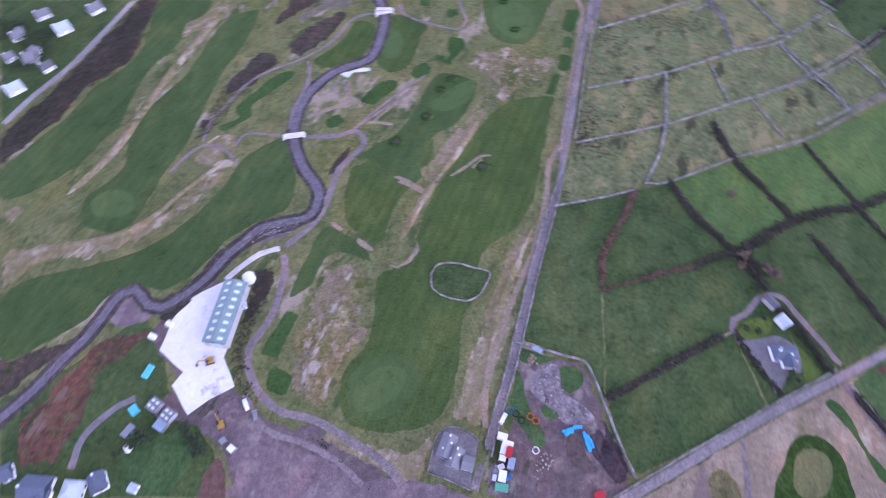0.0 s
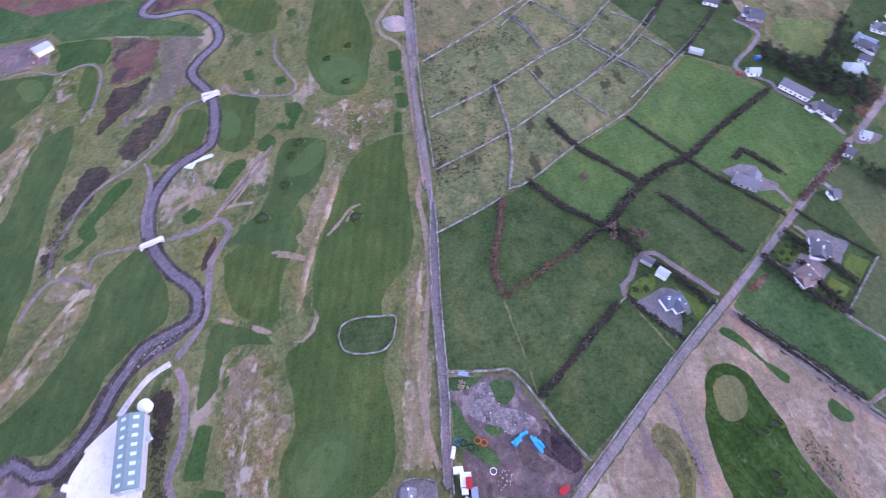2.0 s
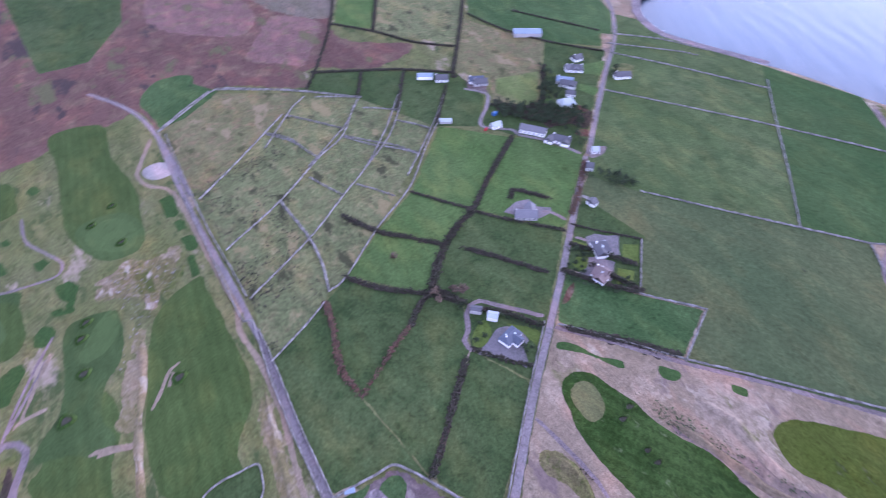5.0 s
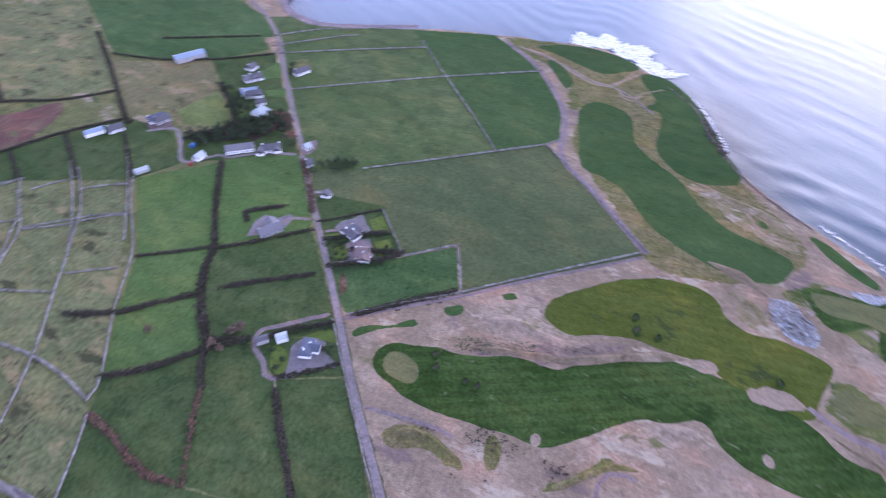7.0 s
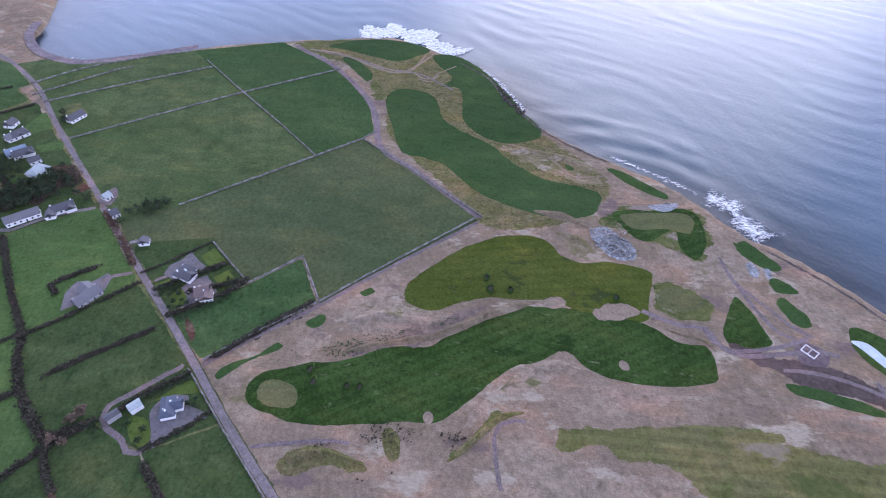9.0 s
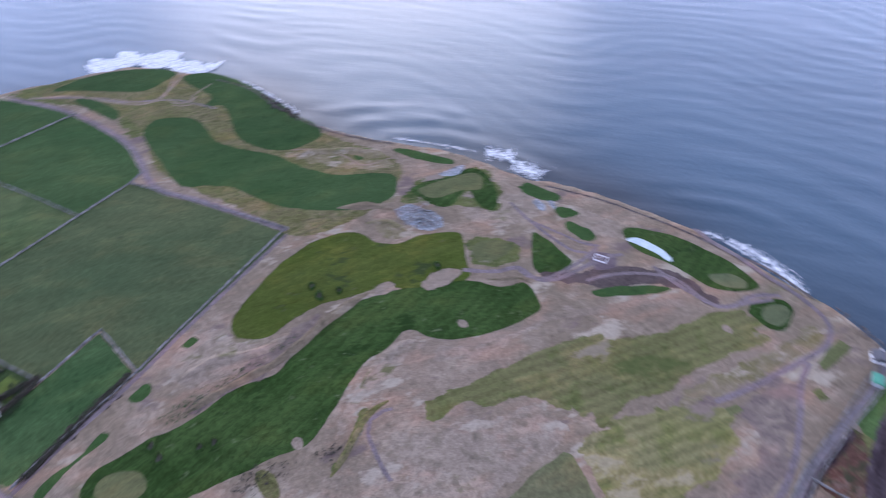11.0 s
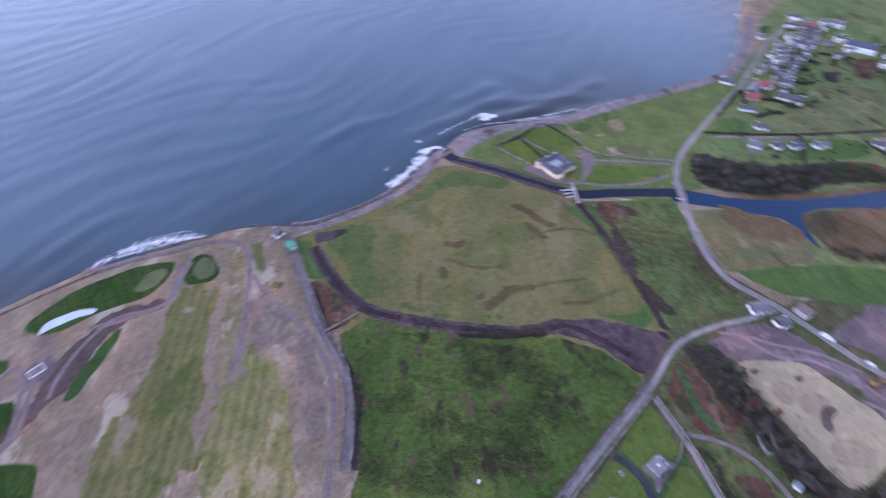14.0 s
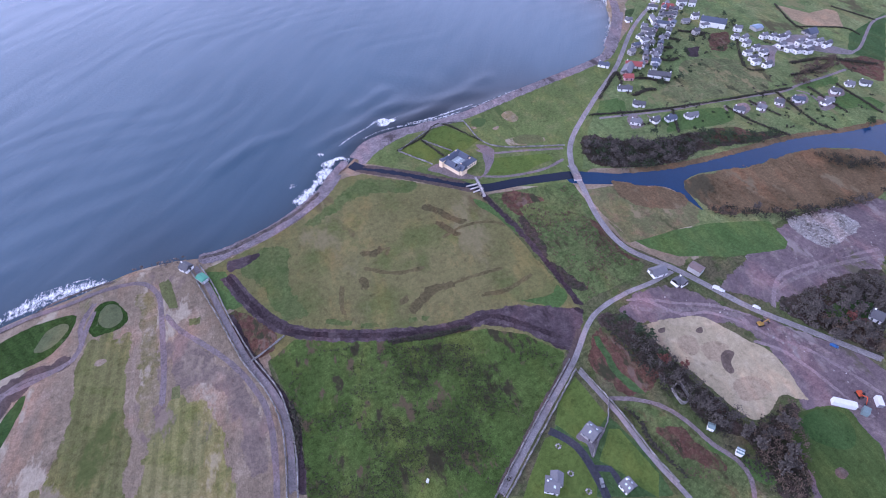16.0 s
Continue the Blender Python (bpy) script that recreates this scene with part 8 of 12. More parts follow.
stone_wall("dry-stone cross wall on hill pasture", 0.6, 1.2, [(235.6, 367.5), (248.3, 354.3), (261.0, 339.6)])
stone_wall("dry-stone cross wall on hill pasture", 0.6, 1.2, [(213.6, 302.7), (218.7, 286.8), (224.6, 270.9)])
stone_wall("dry-stone cross wall on hill pasture", 0.6, 1.2, [(252.1, 324.8), (262.0, 312.3), (269.7, 300.1)])
stone_wall("dry-stone cross wall on hill pasture", 0.6, 1.2, [(226.4, 270.9), (233.4, 257.4), (237.5, 243.1)])
stone_wall("dry-stone cross wall on hill pasture", 0.6, 1.2, [(257.1, 291.7), (263.8, 276.7), (268.1, 262.3)])
stone_wall("pale wall at the moor's edge", 0.7, 1.2, [(185.1, 438.2), (208.4, 413.4), (230.0, 389.4), (248.0, 360.9), (261.9, 338.4)])
stone_wall("pale wall beside the green flush", 0.7, 1.2, [(119.1, 413.5), (152.4, 429.8), (179.0, 440.7)])
stone_wall("dry-stone cross wall on hill pasture", 0.6, 1.1, [(174.5, 348.8), (182.1, 327.7), (183.2, 296.9)])
stone_wall("dry-stone cross wall on hill pasture", 0.6, 1.1, [(164.7, 281.0), (166.0, 264.4), (168.0, 248.3)])
stone_wall("dry-stone cross wall on hill pasture", 0.6, 1.1, [(214.8, 304.0), (226.1, 279.5), (232.8, 266.5), (238.2, 244.7)])
stone_wall("dry-stone cross wall on hill pasture", 0.6, 1.1, [(182.2, 250.9), (187.1, 237.4), (191.5, 222.2)])
stone_wall("roofless grey stone ruin among trees", 0.6, 2.4, [(-206.8, -56.8), (-212.6, -56.5), (-209.6, -48.3), (-204.4, -48.3), (-206.8, -56.8)])
stone_wall("pale wall of the side road", 0.55, 1.0, [(-176.3, -92.4), (-176.0, -76.3), (-175.1, -59.8), (-172.2, -39.1), (-171.6, -22.6)])
stone_wall("pale lawn wall of a bungalow", 0.5, 1.0, [(-175.4, -70.9), (-165.9, -62.3), (-155.8, -58.4), (-146.9, -53.2)])
stone_wall("grey wall around the scrapyard", 0.9, 1.3, [(32.4, 95.4), (42.9, 92.9), (55.1, 89.2), (63.4, 86.8), (66.2, 81.2), (68.9, 71.8), (72.0, 59.5), (75.2, 47.7), (78.5, 38.5)])
stone_wall("low yard wall of a bungalow", 0.5, 1.0, [(-4.2, 39.6), (-2.4, 47.9), (-0.0, 54.6), (5.3, 57.4), (13.7, 54.4), (16.2, 51.6)])
stone_wall("low yard wall of a bungalow", 0.5, 1.0, [(-4.2, 39.2), (-0.1, 38.0), (5.5, 36.1), (12.6, 33.1)])
stone_wall("grey roadside wall of the lane", 0.65, 1.2, [(121, 405), (110, 367), (89, 290), (76.8, 234.1), (72.9, 217.7)])
stone_wall("grey roadside wall of the lane", 0.65, 1.2, [(64.6, 192.8), (58.2, 169.6), (46.7, 132.5), (38.6, 102.9), (32.5, 82.0), (26.4, 63.3), (21.3, 45.7)])
stone_wall("grey roadside wall of the lane", 0.65, 1.2, [(92, 323), (69.5, 235.2), (62.1, 203.5), (65.4, 200.8), (53.4, 167.8), (42.8, 134.5), (34.9, 104.8), (29.0, 83.8), (23.1, 65.1), (18.7, 49.9)])
stone_wall("pale roadside wall", 0.65, 1.2, [(68.6, 31.6), (130.6, 63.9), (174.2, 85.4)])
stone_wall("grey wall of the farm lane", 0.65, 1.2, [(177.5, 78.9), (189.7, 52.5), (203.9, 18.7), (220.9, -16.3), (254, -88)])
stone_wall("grey field wall at the cliff track", 0.65, 1.2, [(253, -90), (308, -59), (363, -26)])
stone_wall("grey field wall", 0.65, 1.2, [(363, -26), (348, 11), (329, 58), (311, 104)])
stone_wall("grey field wall", 0.65, 1.2, [(370, -36), (363, -26)])
stone_wall("grey field wall", 0.75, 1.2, [(202.5, 17.8), (242.7, 25.2)])
stone_wall("dark field wall", 0.65, 1.2, [(242.7, 25.2), (227.6, 57.4)])
stone_wall("grey garden wall", 0.75, 1.2, [(268, 79), (227.6, 57.4)])
stone_wall("grey field wall", 0.75, 1.2, [(530, 101), (459, 66), (400, 36), (348, 11)])
stone_wall("grey field wall", 0.65, 1.2, [(415, 196), (437, 133), (459, 66), (483, -19)])
stone_wall("grey field wall", 0.65, 1.2, [(481, 231), (498, 170), (515, 96)])
stone_wall("grey field wall", 0.65, 1.2, [(519, 251), (540, 211), (550, 164)])
stone_wall("grey field wall", 0.65, 1.2, [(496, 244), (526, 188), (533, 167)])
stone_wall("pale wall of the shore lane", 0.65, 1.2, [(-30, -280), (-32, -256), (-31.7, -230.7), (-33.4, -196.3), (-37.0, -171.8), (-35.5, -151.8), (-31.2, -133.7), (-23.2, -113.2)])
stone_wall("pale wall of the shore lane", 0.65, 1.2, [(-24, -281), (-25, -258), (-26.3, -234.3), (-27.8, -196.5), (-31.5, -173.5), (-31.3, -154.6), (-27.0, -136.5), (-19.2, -115.9)])
stone_wall("white wall across a corner plot", 0.65, 1.2, [(-31.6, -194.0), (-42.2, -196.6), (-52.8, -199.9)])
stone_wall("garden wall of the grand house", 0.7, 1.2, [(-196, -316), (-239, -329), (-263, -323)])
stone_wall("garden wall of the grand house", 0.7, 1.2, [(-196, -316), (-209, -287)])
stone_wall("garden wall of the grand house", 0.7, 1.2, [(-219, -319), (-231, -293)])
stone_wall("links boundary wall", 0.7, 1.2, [(-263, -323), (-262, -282), (-310, -250)])
stone_wall("roadside wall", 0.7, 1.1, [(-96.7, -64.0), (-138.9, -83.5), (-175.5, -99.8)])
stone_wall("roadside wall", 0.7, 1.1, [(-101.2, -61.0), (-141.7, -79.0), (-174.0, -93.4)])

# ---- hedges ----
hedge("rusty-red bramble hedge", 3.0, 1.6, [(100.8, 182.4), (92.4, 164.7), (79.3, 142.1), (75.9, 122.0)], "red")
hedge("rusty-red bramble hedge", 2.5, 1.6, [(75.9, 122.0), (103.5, 131.4), (122.2, 136.1)], "red")
hedge("dark leafless field hedge", 3.0, 2.0, [(122.2, 136.1), (137.7, 143.2), (146.8, 143.0)], "dark")
hedge("dark leafless field hedge", 3.5, 2.2, [(120.9, 188.6), (129.2, 167.6), (145.5, 143.7), (154.2, 124.5)], "dark")
hedge("thick dark field hedge", 5.0, 2.4, [(145.5, 143.7), (163.3, 155.5), (180.3, 165.2), (199.5, 171.6), (217.9, 174.2)], "dark")
hedge("dark leafless field hedge", 3.5, 2.2, [(217.9, 174.2), (255, 191), (303, 209)], "dark")
hedge("dark leafless field hedge", 3.5, 2.2, [(154.1, 232.2), (160.0, 204.5), (170.0, 185.4), (180.3, 165.2)], "dark")
hedge("thin dark hedge", 2.0, 1.8, [(202.3, 216.9), (209.4, 196.1), (217.9, 174.2)], "dark")
hedge("thin dark hedge", 2.5, 1.8, [(216.9, 171.9), (224.2, 154.4), (242.2, 119.2)], "dark")
hedge("dark bramble hedge", 3.0, 1.8, [(185.8, 156.2), (194.8, 134.2), (204.8, 105.9)], "dark")
hedge("brown bramble hedge", 3.0, 1.8, [(126.7, 99.9), (101.3, 86.5), (81.7, 75.7), (71.0, 70.6)], "dark")
hedge("dark hedge behind a bungalow", 3.0, 2.5, [(157.0, 115.8), (164.9, 102.2), (170.6, 84.6)], "dark")
hedge("clipped dark green hedge", 2.5, 1.5, [(133.9, 101.8), (139.2, 87.8), (146.6, 73.2)], "dark")
hedge("dark hedge below bungalow gardens", 3.0, 2.2, [(213.0, 100.1), (216.2, 87.0), (222.7, 70.1), (228.6, 58.1)], "dark")
hedge("low hedge above bungalow gardens", 1.6, 1.2, [(250.2, 119.0), (254.3, 108.5), (260.5, 95.7), (268.2, 79.7)], "dark")
hedge("dark shrub hedge between two bungalows", 3.0, 2.4, [(234.6, 109.5), (239.8, 92.4), (242.9, 82.7), (246.8, 70.8)], "dark")
hedge("dark bushes", 3.0, 2.0, [(153.6, 126.1), (150.8, 143.2)], "dark")
hedge("dark hedge round a bungalow", 3.0, 2.0, [(243.3, 163.8), (252, 168), (257, 158), (262, 144)], "dark")
hedge("red-brown roadside hedge", 3.0, 2.0, [(314, 151), (283, 135), (259, 125)], "red")
hedge("dark field hedge", 3.0, 2.0, [(499, 435), (427, 375), (350, 314), (343, 305)], "dark")
hedge("dark field hedge", 3.0, 2.0, [(440, 517), (357, 431)], "dark")
hedge("dark hedge under the moor", 3.0, 2.0, [(338, 476), (357, 427), (367, 383), (388, 346)], "dark")
hedge("dark hedge", 3.0, 2.0, [(260, 404), (293, 375), (322, 347), (349, 310)], "dark")
hedge("dark hedge", 2.5, 2.0, [(410, 560), (338, 476), (277, 416), (239, 383)], "dark")
hedge("dark hedge", 2.5, 1.8, [(290, 371), (260, 341)], "dark")
hedge("dark hedge", 2.5, 1.8, [(320, 347), (269, 302)], "dark")
hedge("dark hedge", 2.5, 1.8, [(327, 301), (276, 264)], "dark")
hedge("dark coastal hedge", 2.5, 1.8, [(455, 390), (451, 335), (460, 285), (478, 238)], "dark")
hedge("dark coastal hedge", 2.5, 1.8, [(495, 360), (505, 314), (516, 266)], "dark")
hedge("dark shelter belt", 4.0, 3.0, [(415, 261), (354, 222), (328, 250)], "dark")
hedge("dark garden hedge", 3.0, 2.5, [(228.2, 90.6), (229.9, 57.6)], "dark")
hedge("dark rushes along the wall", 3.0, 2.0, [(178.9, 73.8), (192.0, 48.1), (204.2, 21.9)], "dark")
hedge("dark scrub along a ditch", 3.0, 2.0, [(-100.1, -163.8), (-120.5, -154.8), (-142.4, -147.3)], "dark")
hedge("dark scrub beside the lane", 2.5, 1.8, [(-39.3, -158.6), (-36.1, -144.2), (-32.1, -133.1)], "dark")
hedge("dark village lane hedge", 2.0, 1.6, [(-359, -271), (-407, -248), (-475, -224), (-545, -203)], "dark")
hedge("dark garden hedge", 2.0, 1.8, [(-424, -238), (-401, -212)], "dark")
hedge("dark garden hedge", 2.0, 1.8, [(-467, -215), (-466, -189), (-473, -160)], "dark")
hedge("dark garden hedge", 2.0, 1.8, [(-492, -210), (-494, -181)], "dark")
hedge("dark garden hedge", 2.0, 1.8, [(-526, -205), (-510, -160), (-512, -142)], "dark")
hedge("dark garden hedge", 2.0, 1.8, [(-559, -195), (-547, -152)], "dark")
hedge("dark garden hedge", 2.0, 1.8, [(-586, -184), (-572, -135)], "dark")
hedge("dark village hedge", 3.0, 2.5, [(-414, -273), (-432, -273), (-438, -269)], "dark")
hedge("dark hedge behind the terrace", 3.0, 2.5, [(-439, -293), (-448, -287), (-457, -271)], "dark")
hedge("dark garden hedge", 3.0, 2.5, [(-490, -313), (-491, -301), (-504, -298)], "dark")
hedge("dark garden hedge", 3.0, 2.5, [(-526, -341), (-537, -324)], "dark")
hedge("dark garden hedge", 3.0, 2.5, [(-507, -325), (-517, -316)], "dark")
hedge("dark garden hedge", 3.0, 2.5, [(-554, -339), (-574, -319)], "dark")
hedge("dark field hedge", 2.0, 1.5, [(-705, -325), (-676, -286), (-670, -269)], "dark")
hedge("dark field hedge", 2.0, 1.5, [(-670, -276), (-709, -247), (-708, -228)], "dark")
hedge("dark field hedge", 2.0, 1.5, [(-754, -286), (-759, -240)], "dark")
hedge("dark field hedge", 2.5, 2.0, [(-600, -302), (-545, -252), (-553, -237)], "dark")
hedge("dark thicket edge", 4.0, 2.5, [(-589, -231), (-620, -221), (-640, -203), (-656, -184)], "dark")
hedge("dark thicket edge", 4.0, 2.5, [(-566, -216), (-594, -211), (-619, -208)], "dark")
hedge("dark roadside hedge", 2.5, 2.0, [(-385, -286), (-431, -311), (-420, -293)], "dark")
hedge("dark hedge round a rough plot", 2.0, 1.6, [(-179.1, -62.6), (-179.1, -52.2), (-175.8, -43.8), (-176.0, -33.6), (-176.2, -22.2)], "dark")
hedge("clipped dark hedge round a lawn", 1.2, 1.3, [(-196, -317), (-220, -321), (-245, -330), (-258, -293)], "dark")
hedge("clipped dark hedge between lawns", 1.2, 1.3, [(-219, -319), (-222, -292)], "dark")

# ---- building kit ----
plain("plaster_white", (0.88, 0.87, 0.86), 0.8)
plain("plaster_cream", (0.80, 0.64, 0.44), 0.85)
plain("plaster_pink", (0.62, 0.36, 0.38), 0.85)
plain("plaster_grey", (0.42, 0.40, 0.39), 0.85)
plain("slate_grey", (0.12, 0.118, 0.13), 0.6)
plain("slate_mid", (0.19, 0.185, 0.20), 0.65)
plain("slate_blue", (0.10, 0.115, 0.155), 0.55)
plain("roof_red", (0.36, 0.10, 0.09), 0.7)
plain("roof_brown", (0.20, 0.15, 0.14), 0.7)
plain("sheet_green", (0.20, 0.27, 0.27), 0.45)
plain("sheet_pale", (0.42, 0.47, 0.48), 0.45)
plain("sheet_blue", (0.27, 0.34, 0.43), 0.5)
plain("paint_white", (0.78, 0.78, 0.78), 0.4)
plain("paint_red", (0.42, 0.035, 0.04), 0.4)
plain("paint_green", (0.10, 0.33, 0.22), 0.5)
plain("paint_blue", (0.05, 0.14, 0.34), 0.4)
plain("paint_yellow", (0.40, 0.24, 0.06), 0.5)
plain("paint_orange", (0.55, 0.10, 0.04), 0.5)
plain("paint_silver", (0.40, 0.41, 0.43), 0.3, 0.6)
plain("paint_dark", (0.035, 0.038, 0.045), 0.35)
plain("plastic_blue", (0.06, 0.36, 0.70), 0.4)
plain("tarp_teal", (0.12, 0.50, 0.55), 0.5)
plain("rubber", (0.02, 0.02, 0.02), 0.8)
plain("glass_dark", (0.03, 0.035, 0.045), 0.08)
plain("skylight", (0.62, 0.70, 0.72), 0.3)
plain("bark", (0.12, 0.10, 0.085), 0.9)
surface("twigs_grey", ((0.0978, 0.085, 0.0731), (0.068, 0.0595, 0.051), (0.1275, 0.1105, 0.0935)), 0.3, 1.2, contrast=0.9, ground=False)
surface("twigs_brown", ((0.125, 0.092, 0.066), (0.085, 0.07, 0.05), (0.16, 0.105, 0.075)), 0.3, 1.2, contrast=0.9, ground=False)
surface("leaves_dark", ((0.034, 0.052, 0.025), (0.05, 0.068, 0.034)), 0.3, 1.2, contrast=0.9, ground=False)
surface("leaves_red", ((0.15, 0.06, 0.045), (0.11, 0.05, 0.04)), 0.3, 1.2, contrast=0.9, ground=False)


def group_at(name, x, y, turn, label, category, group=""):
    ob = new(name)
    ob.matrix_world = pose(x, y, ground_z(x, y), 0, 0, turn)
    return tagged(ob, label, category, group)


def part(name, verts, faces, mat, parent, label=""):
    ob = mesh_object(name, verts, faces, mat, parent)
    return tagged(ob, label)


BOX_F = [(0, 3, 2, 1), (4, 5, 6, 7), (0, 1, 5, 4), (1, 2, 6, 5), (2, 3, 7, 6), (3, 0, 4, 7)]


def box(x0, x1, y0, y1, z0, z1, taper=0.0):
    t = taper
    return [(x0, y0, z0), (x1, y0, z0), (x1, y1, z0), (x0, y1, z0), (x0 + t, y0 + t, z1), (x1 - t, y0 + t, z1), (x1 - t, y1 - t, z1), (x0 + t, y1 - t, z1)]


def boxes(*dims):
    """Several boxes as one mesh's vertices and faces."""
    v, f = [], []
    for d in dims:
        o = len(v)
        v += box(*d)
        f += [tuple(i + o for i in q) for q in BOX_F]
    return v, f


SHARED = {}


def shared(name, key, make, mat, parent, at, label="", turn=0):
    """A part that shares its mesh with its likes."""
    if key not in SHARED:
        me = bpy.data.meshes.new(name)
        v, f = make()
        me.from_pydata(v, [], f)
        me.materials.append(MATS[mat])
        SHARED[key] = me
    ob = new(name, SHARED[key])
    ob.parent = parent
    ob.matrix_basis = pose(*at, 0, 0, turn)
    return tagged(ob, label)


def frame_mesh(w, h):
    return boxes((-w / 2 - 0.1, w / 2 + 0.1, -0.1, 0.05, -0.1, 0), (-w / 2 - 0.08, w / 2 + 0.08, -0.06, 0.05, h, h + 0.08),
                 (-w / 2 - 0.08, -w / 2, -0.06, 0.05, 0, h), (w / 2, w / 2 + 0.08, -0.06, 0.05, 0, h))


def gable_wing(ob, x0, x1, width, eave, rise, wall, roof, over=0.35, along="x", oy=0.0, hip=0.0):
    """Walls with gables and a pitched roof with thickness, along the thing's x or y axis. Returns the roof."""
    w = width / 2

    def place(v):
        return [(a, b + oy, c) if along == "x" else (b + oy, a, c) for a, b, c in v]

    inset = hip * w
    v = [(x0, -w, -0.3), (x1, -w, -0.3), (x1, w, -0.3), (x0, w, -0.3), (x0, -w, eave), (x1, -w, eave), (x1, w, eave), (x0, w, eave), (x0 + inset, 0, eave + rise), (x1 - inset, 0, eave + rise)]
    f = [(0, 3, 2, 1), (0, 1, 5, 4), (2, 3, 7, 6), (3, 0, 4, 8, 7) if not hip else (3, 0, 4, 7), (1, 2, 6, 9, 5) if not hip else (1, 2, 6, 5)]
    part("wall", place(v), f, wall, ob)
    k = 1 + over / w
    ez = eave - rise * (k - 1) + 0.05
    xa, xb, top, th = x0 - over, x1 + over, eave + rise + 0.05, 0.18
    ra, rb = (x0 + inset, x1 - inset) if hip else (xa, xb)
    lower = [(xa, -w * k, ez), (xb, -w * k, ez), (xb, w * k, ez), (xa, w * k, ez), (ra, 0, top), (rb, 0, top)]
    v = lower + [(a, b, c + th) for a, b, c in lower]
    f = [(6, 7, 11, 10), (8, 9, 10, 11), (0, 4, 5, 1), (2, 5, 4, 3), (0, 1, 7, 6), (2, 3, 9, 8)]
    f += [(9, 6, 10), (7, 8, 11), (3, 4, 0), (1, 5, 2), (3, 0, 6, 9), (1, 2, 8, 7)]
    return part("roof", place(v), f, roof, ob)


def house(a, b, width, label, wall="plaster_white", roof="slate_grey", eave=2.7, chimneys=1, wing=None, hip=0.0, detail=2, roof_lights=0, group="houses"):
    """A pitched-roof house whose ridge runs from plan point a to b. wing: (place along, length, width) of a cross wing."""
    (ax, ay), (bx, by) = a, b
    length = max(4.0, math.hypot(bx - ax, by - ay))
    ob = group_at("house", (ax + bx) / 2, (ay + by) / 2, math.degrees(math.atan2(by - ay, bx - ax)), label, "house", group)
    h, rise = length / 2, width * 0.36
    top = gable_wing(ob, -h, h, width, eave, rise, wall, roof, hip=hip)
    for k in range(chimneys):
        x = (-h + 0.7) if k == 0 else (h - 0.7)
        x *= 1 - hip * 0.5
        v, f = boxes((x - 0.4, x + 0.4, -0.28, 0.28, eave + rise - 0.6, eave + rise + 0.75), (x - 0.46, x + 0.46, -0.34, 0.34, eave + rise + 0.75, eave + rise + 0.87))
        part("chimney", v, f, wall, top)
    for k in range(roof_lights):
        x = -h + length * (k + 1) / (roof_lights + 1)
        s = -1 if k % 2 else 1
        y0, y1 = s * width * 0.16, s * width * 0.30
        z = lambda y: eave + rise * (1 - abs(y) / (width / 2)) + 0.27
        v = [(x - 0.45, y0, z(y0)), (x + 0.45, y0, z(y0)), (x + 0.45, y1, z(y1)), (x - 0.45, y1, z(y1))]
        v += [(p, q, r + 0.06) for p, q, r in v]
        part("roof_light", v, BOX_F, "skylight", top)
    if wing:
        at, wl, ww = wing
        sgn = 1 if wl > 0 else -1
        gable_wing(ob, min(0.3 * sgn, wl), max(0.3 * sgn, wl), ww, eave, rise * ww / width * 0.98, wall, roof, along="y", oy=at * h)
    n = max(2, int(length / 3.2)) if detail > 1 else 2
    for side in (-1, 1):
        for k in range(n):
            x = -h + length * (k + 0.5) / n
            if side < 0 and k == n // 2:
                door = shared("door", "door", lambda: boxes((-0.5, 0.5, -0.05, 0.06, 0, 2.05)), "paint_dark", ob, (x, -width / 2 - 0.02, 0))
                if detail > 1:
                    shared("door_frame", "dframe", lambda: boxes((-0.6, -0.5, -0.08, 0.05, 0, 2.15), (0.5, 0.6, -0.08, 0.05, 0, 2.15), (-0.6, 0.6, -0.08, 0.05, 2.06, 2.16)), "paint_white", door, (0, 0, 0))
                continue
            win = shared("window", "win", lambda: boxes((-0.6, 0.6, -0.03, 0.05, 0, 1.15)), "glass_dark", ob, (x, side * (width / 2 + 0.02), 0.95), turn=0 if side < 0 else 180)
            if detail > 1:
                shared("window_frame", "wframe", lambda: frame_mesh(1.2, 1.15), "paint_white", win, (0, 0, 0))
        if not hip:
            shared("window", "win", None, "glass_dark", ob, (side * (h + 0.02), 0.3, 1.0), turn=90 * side)
    return ob


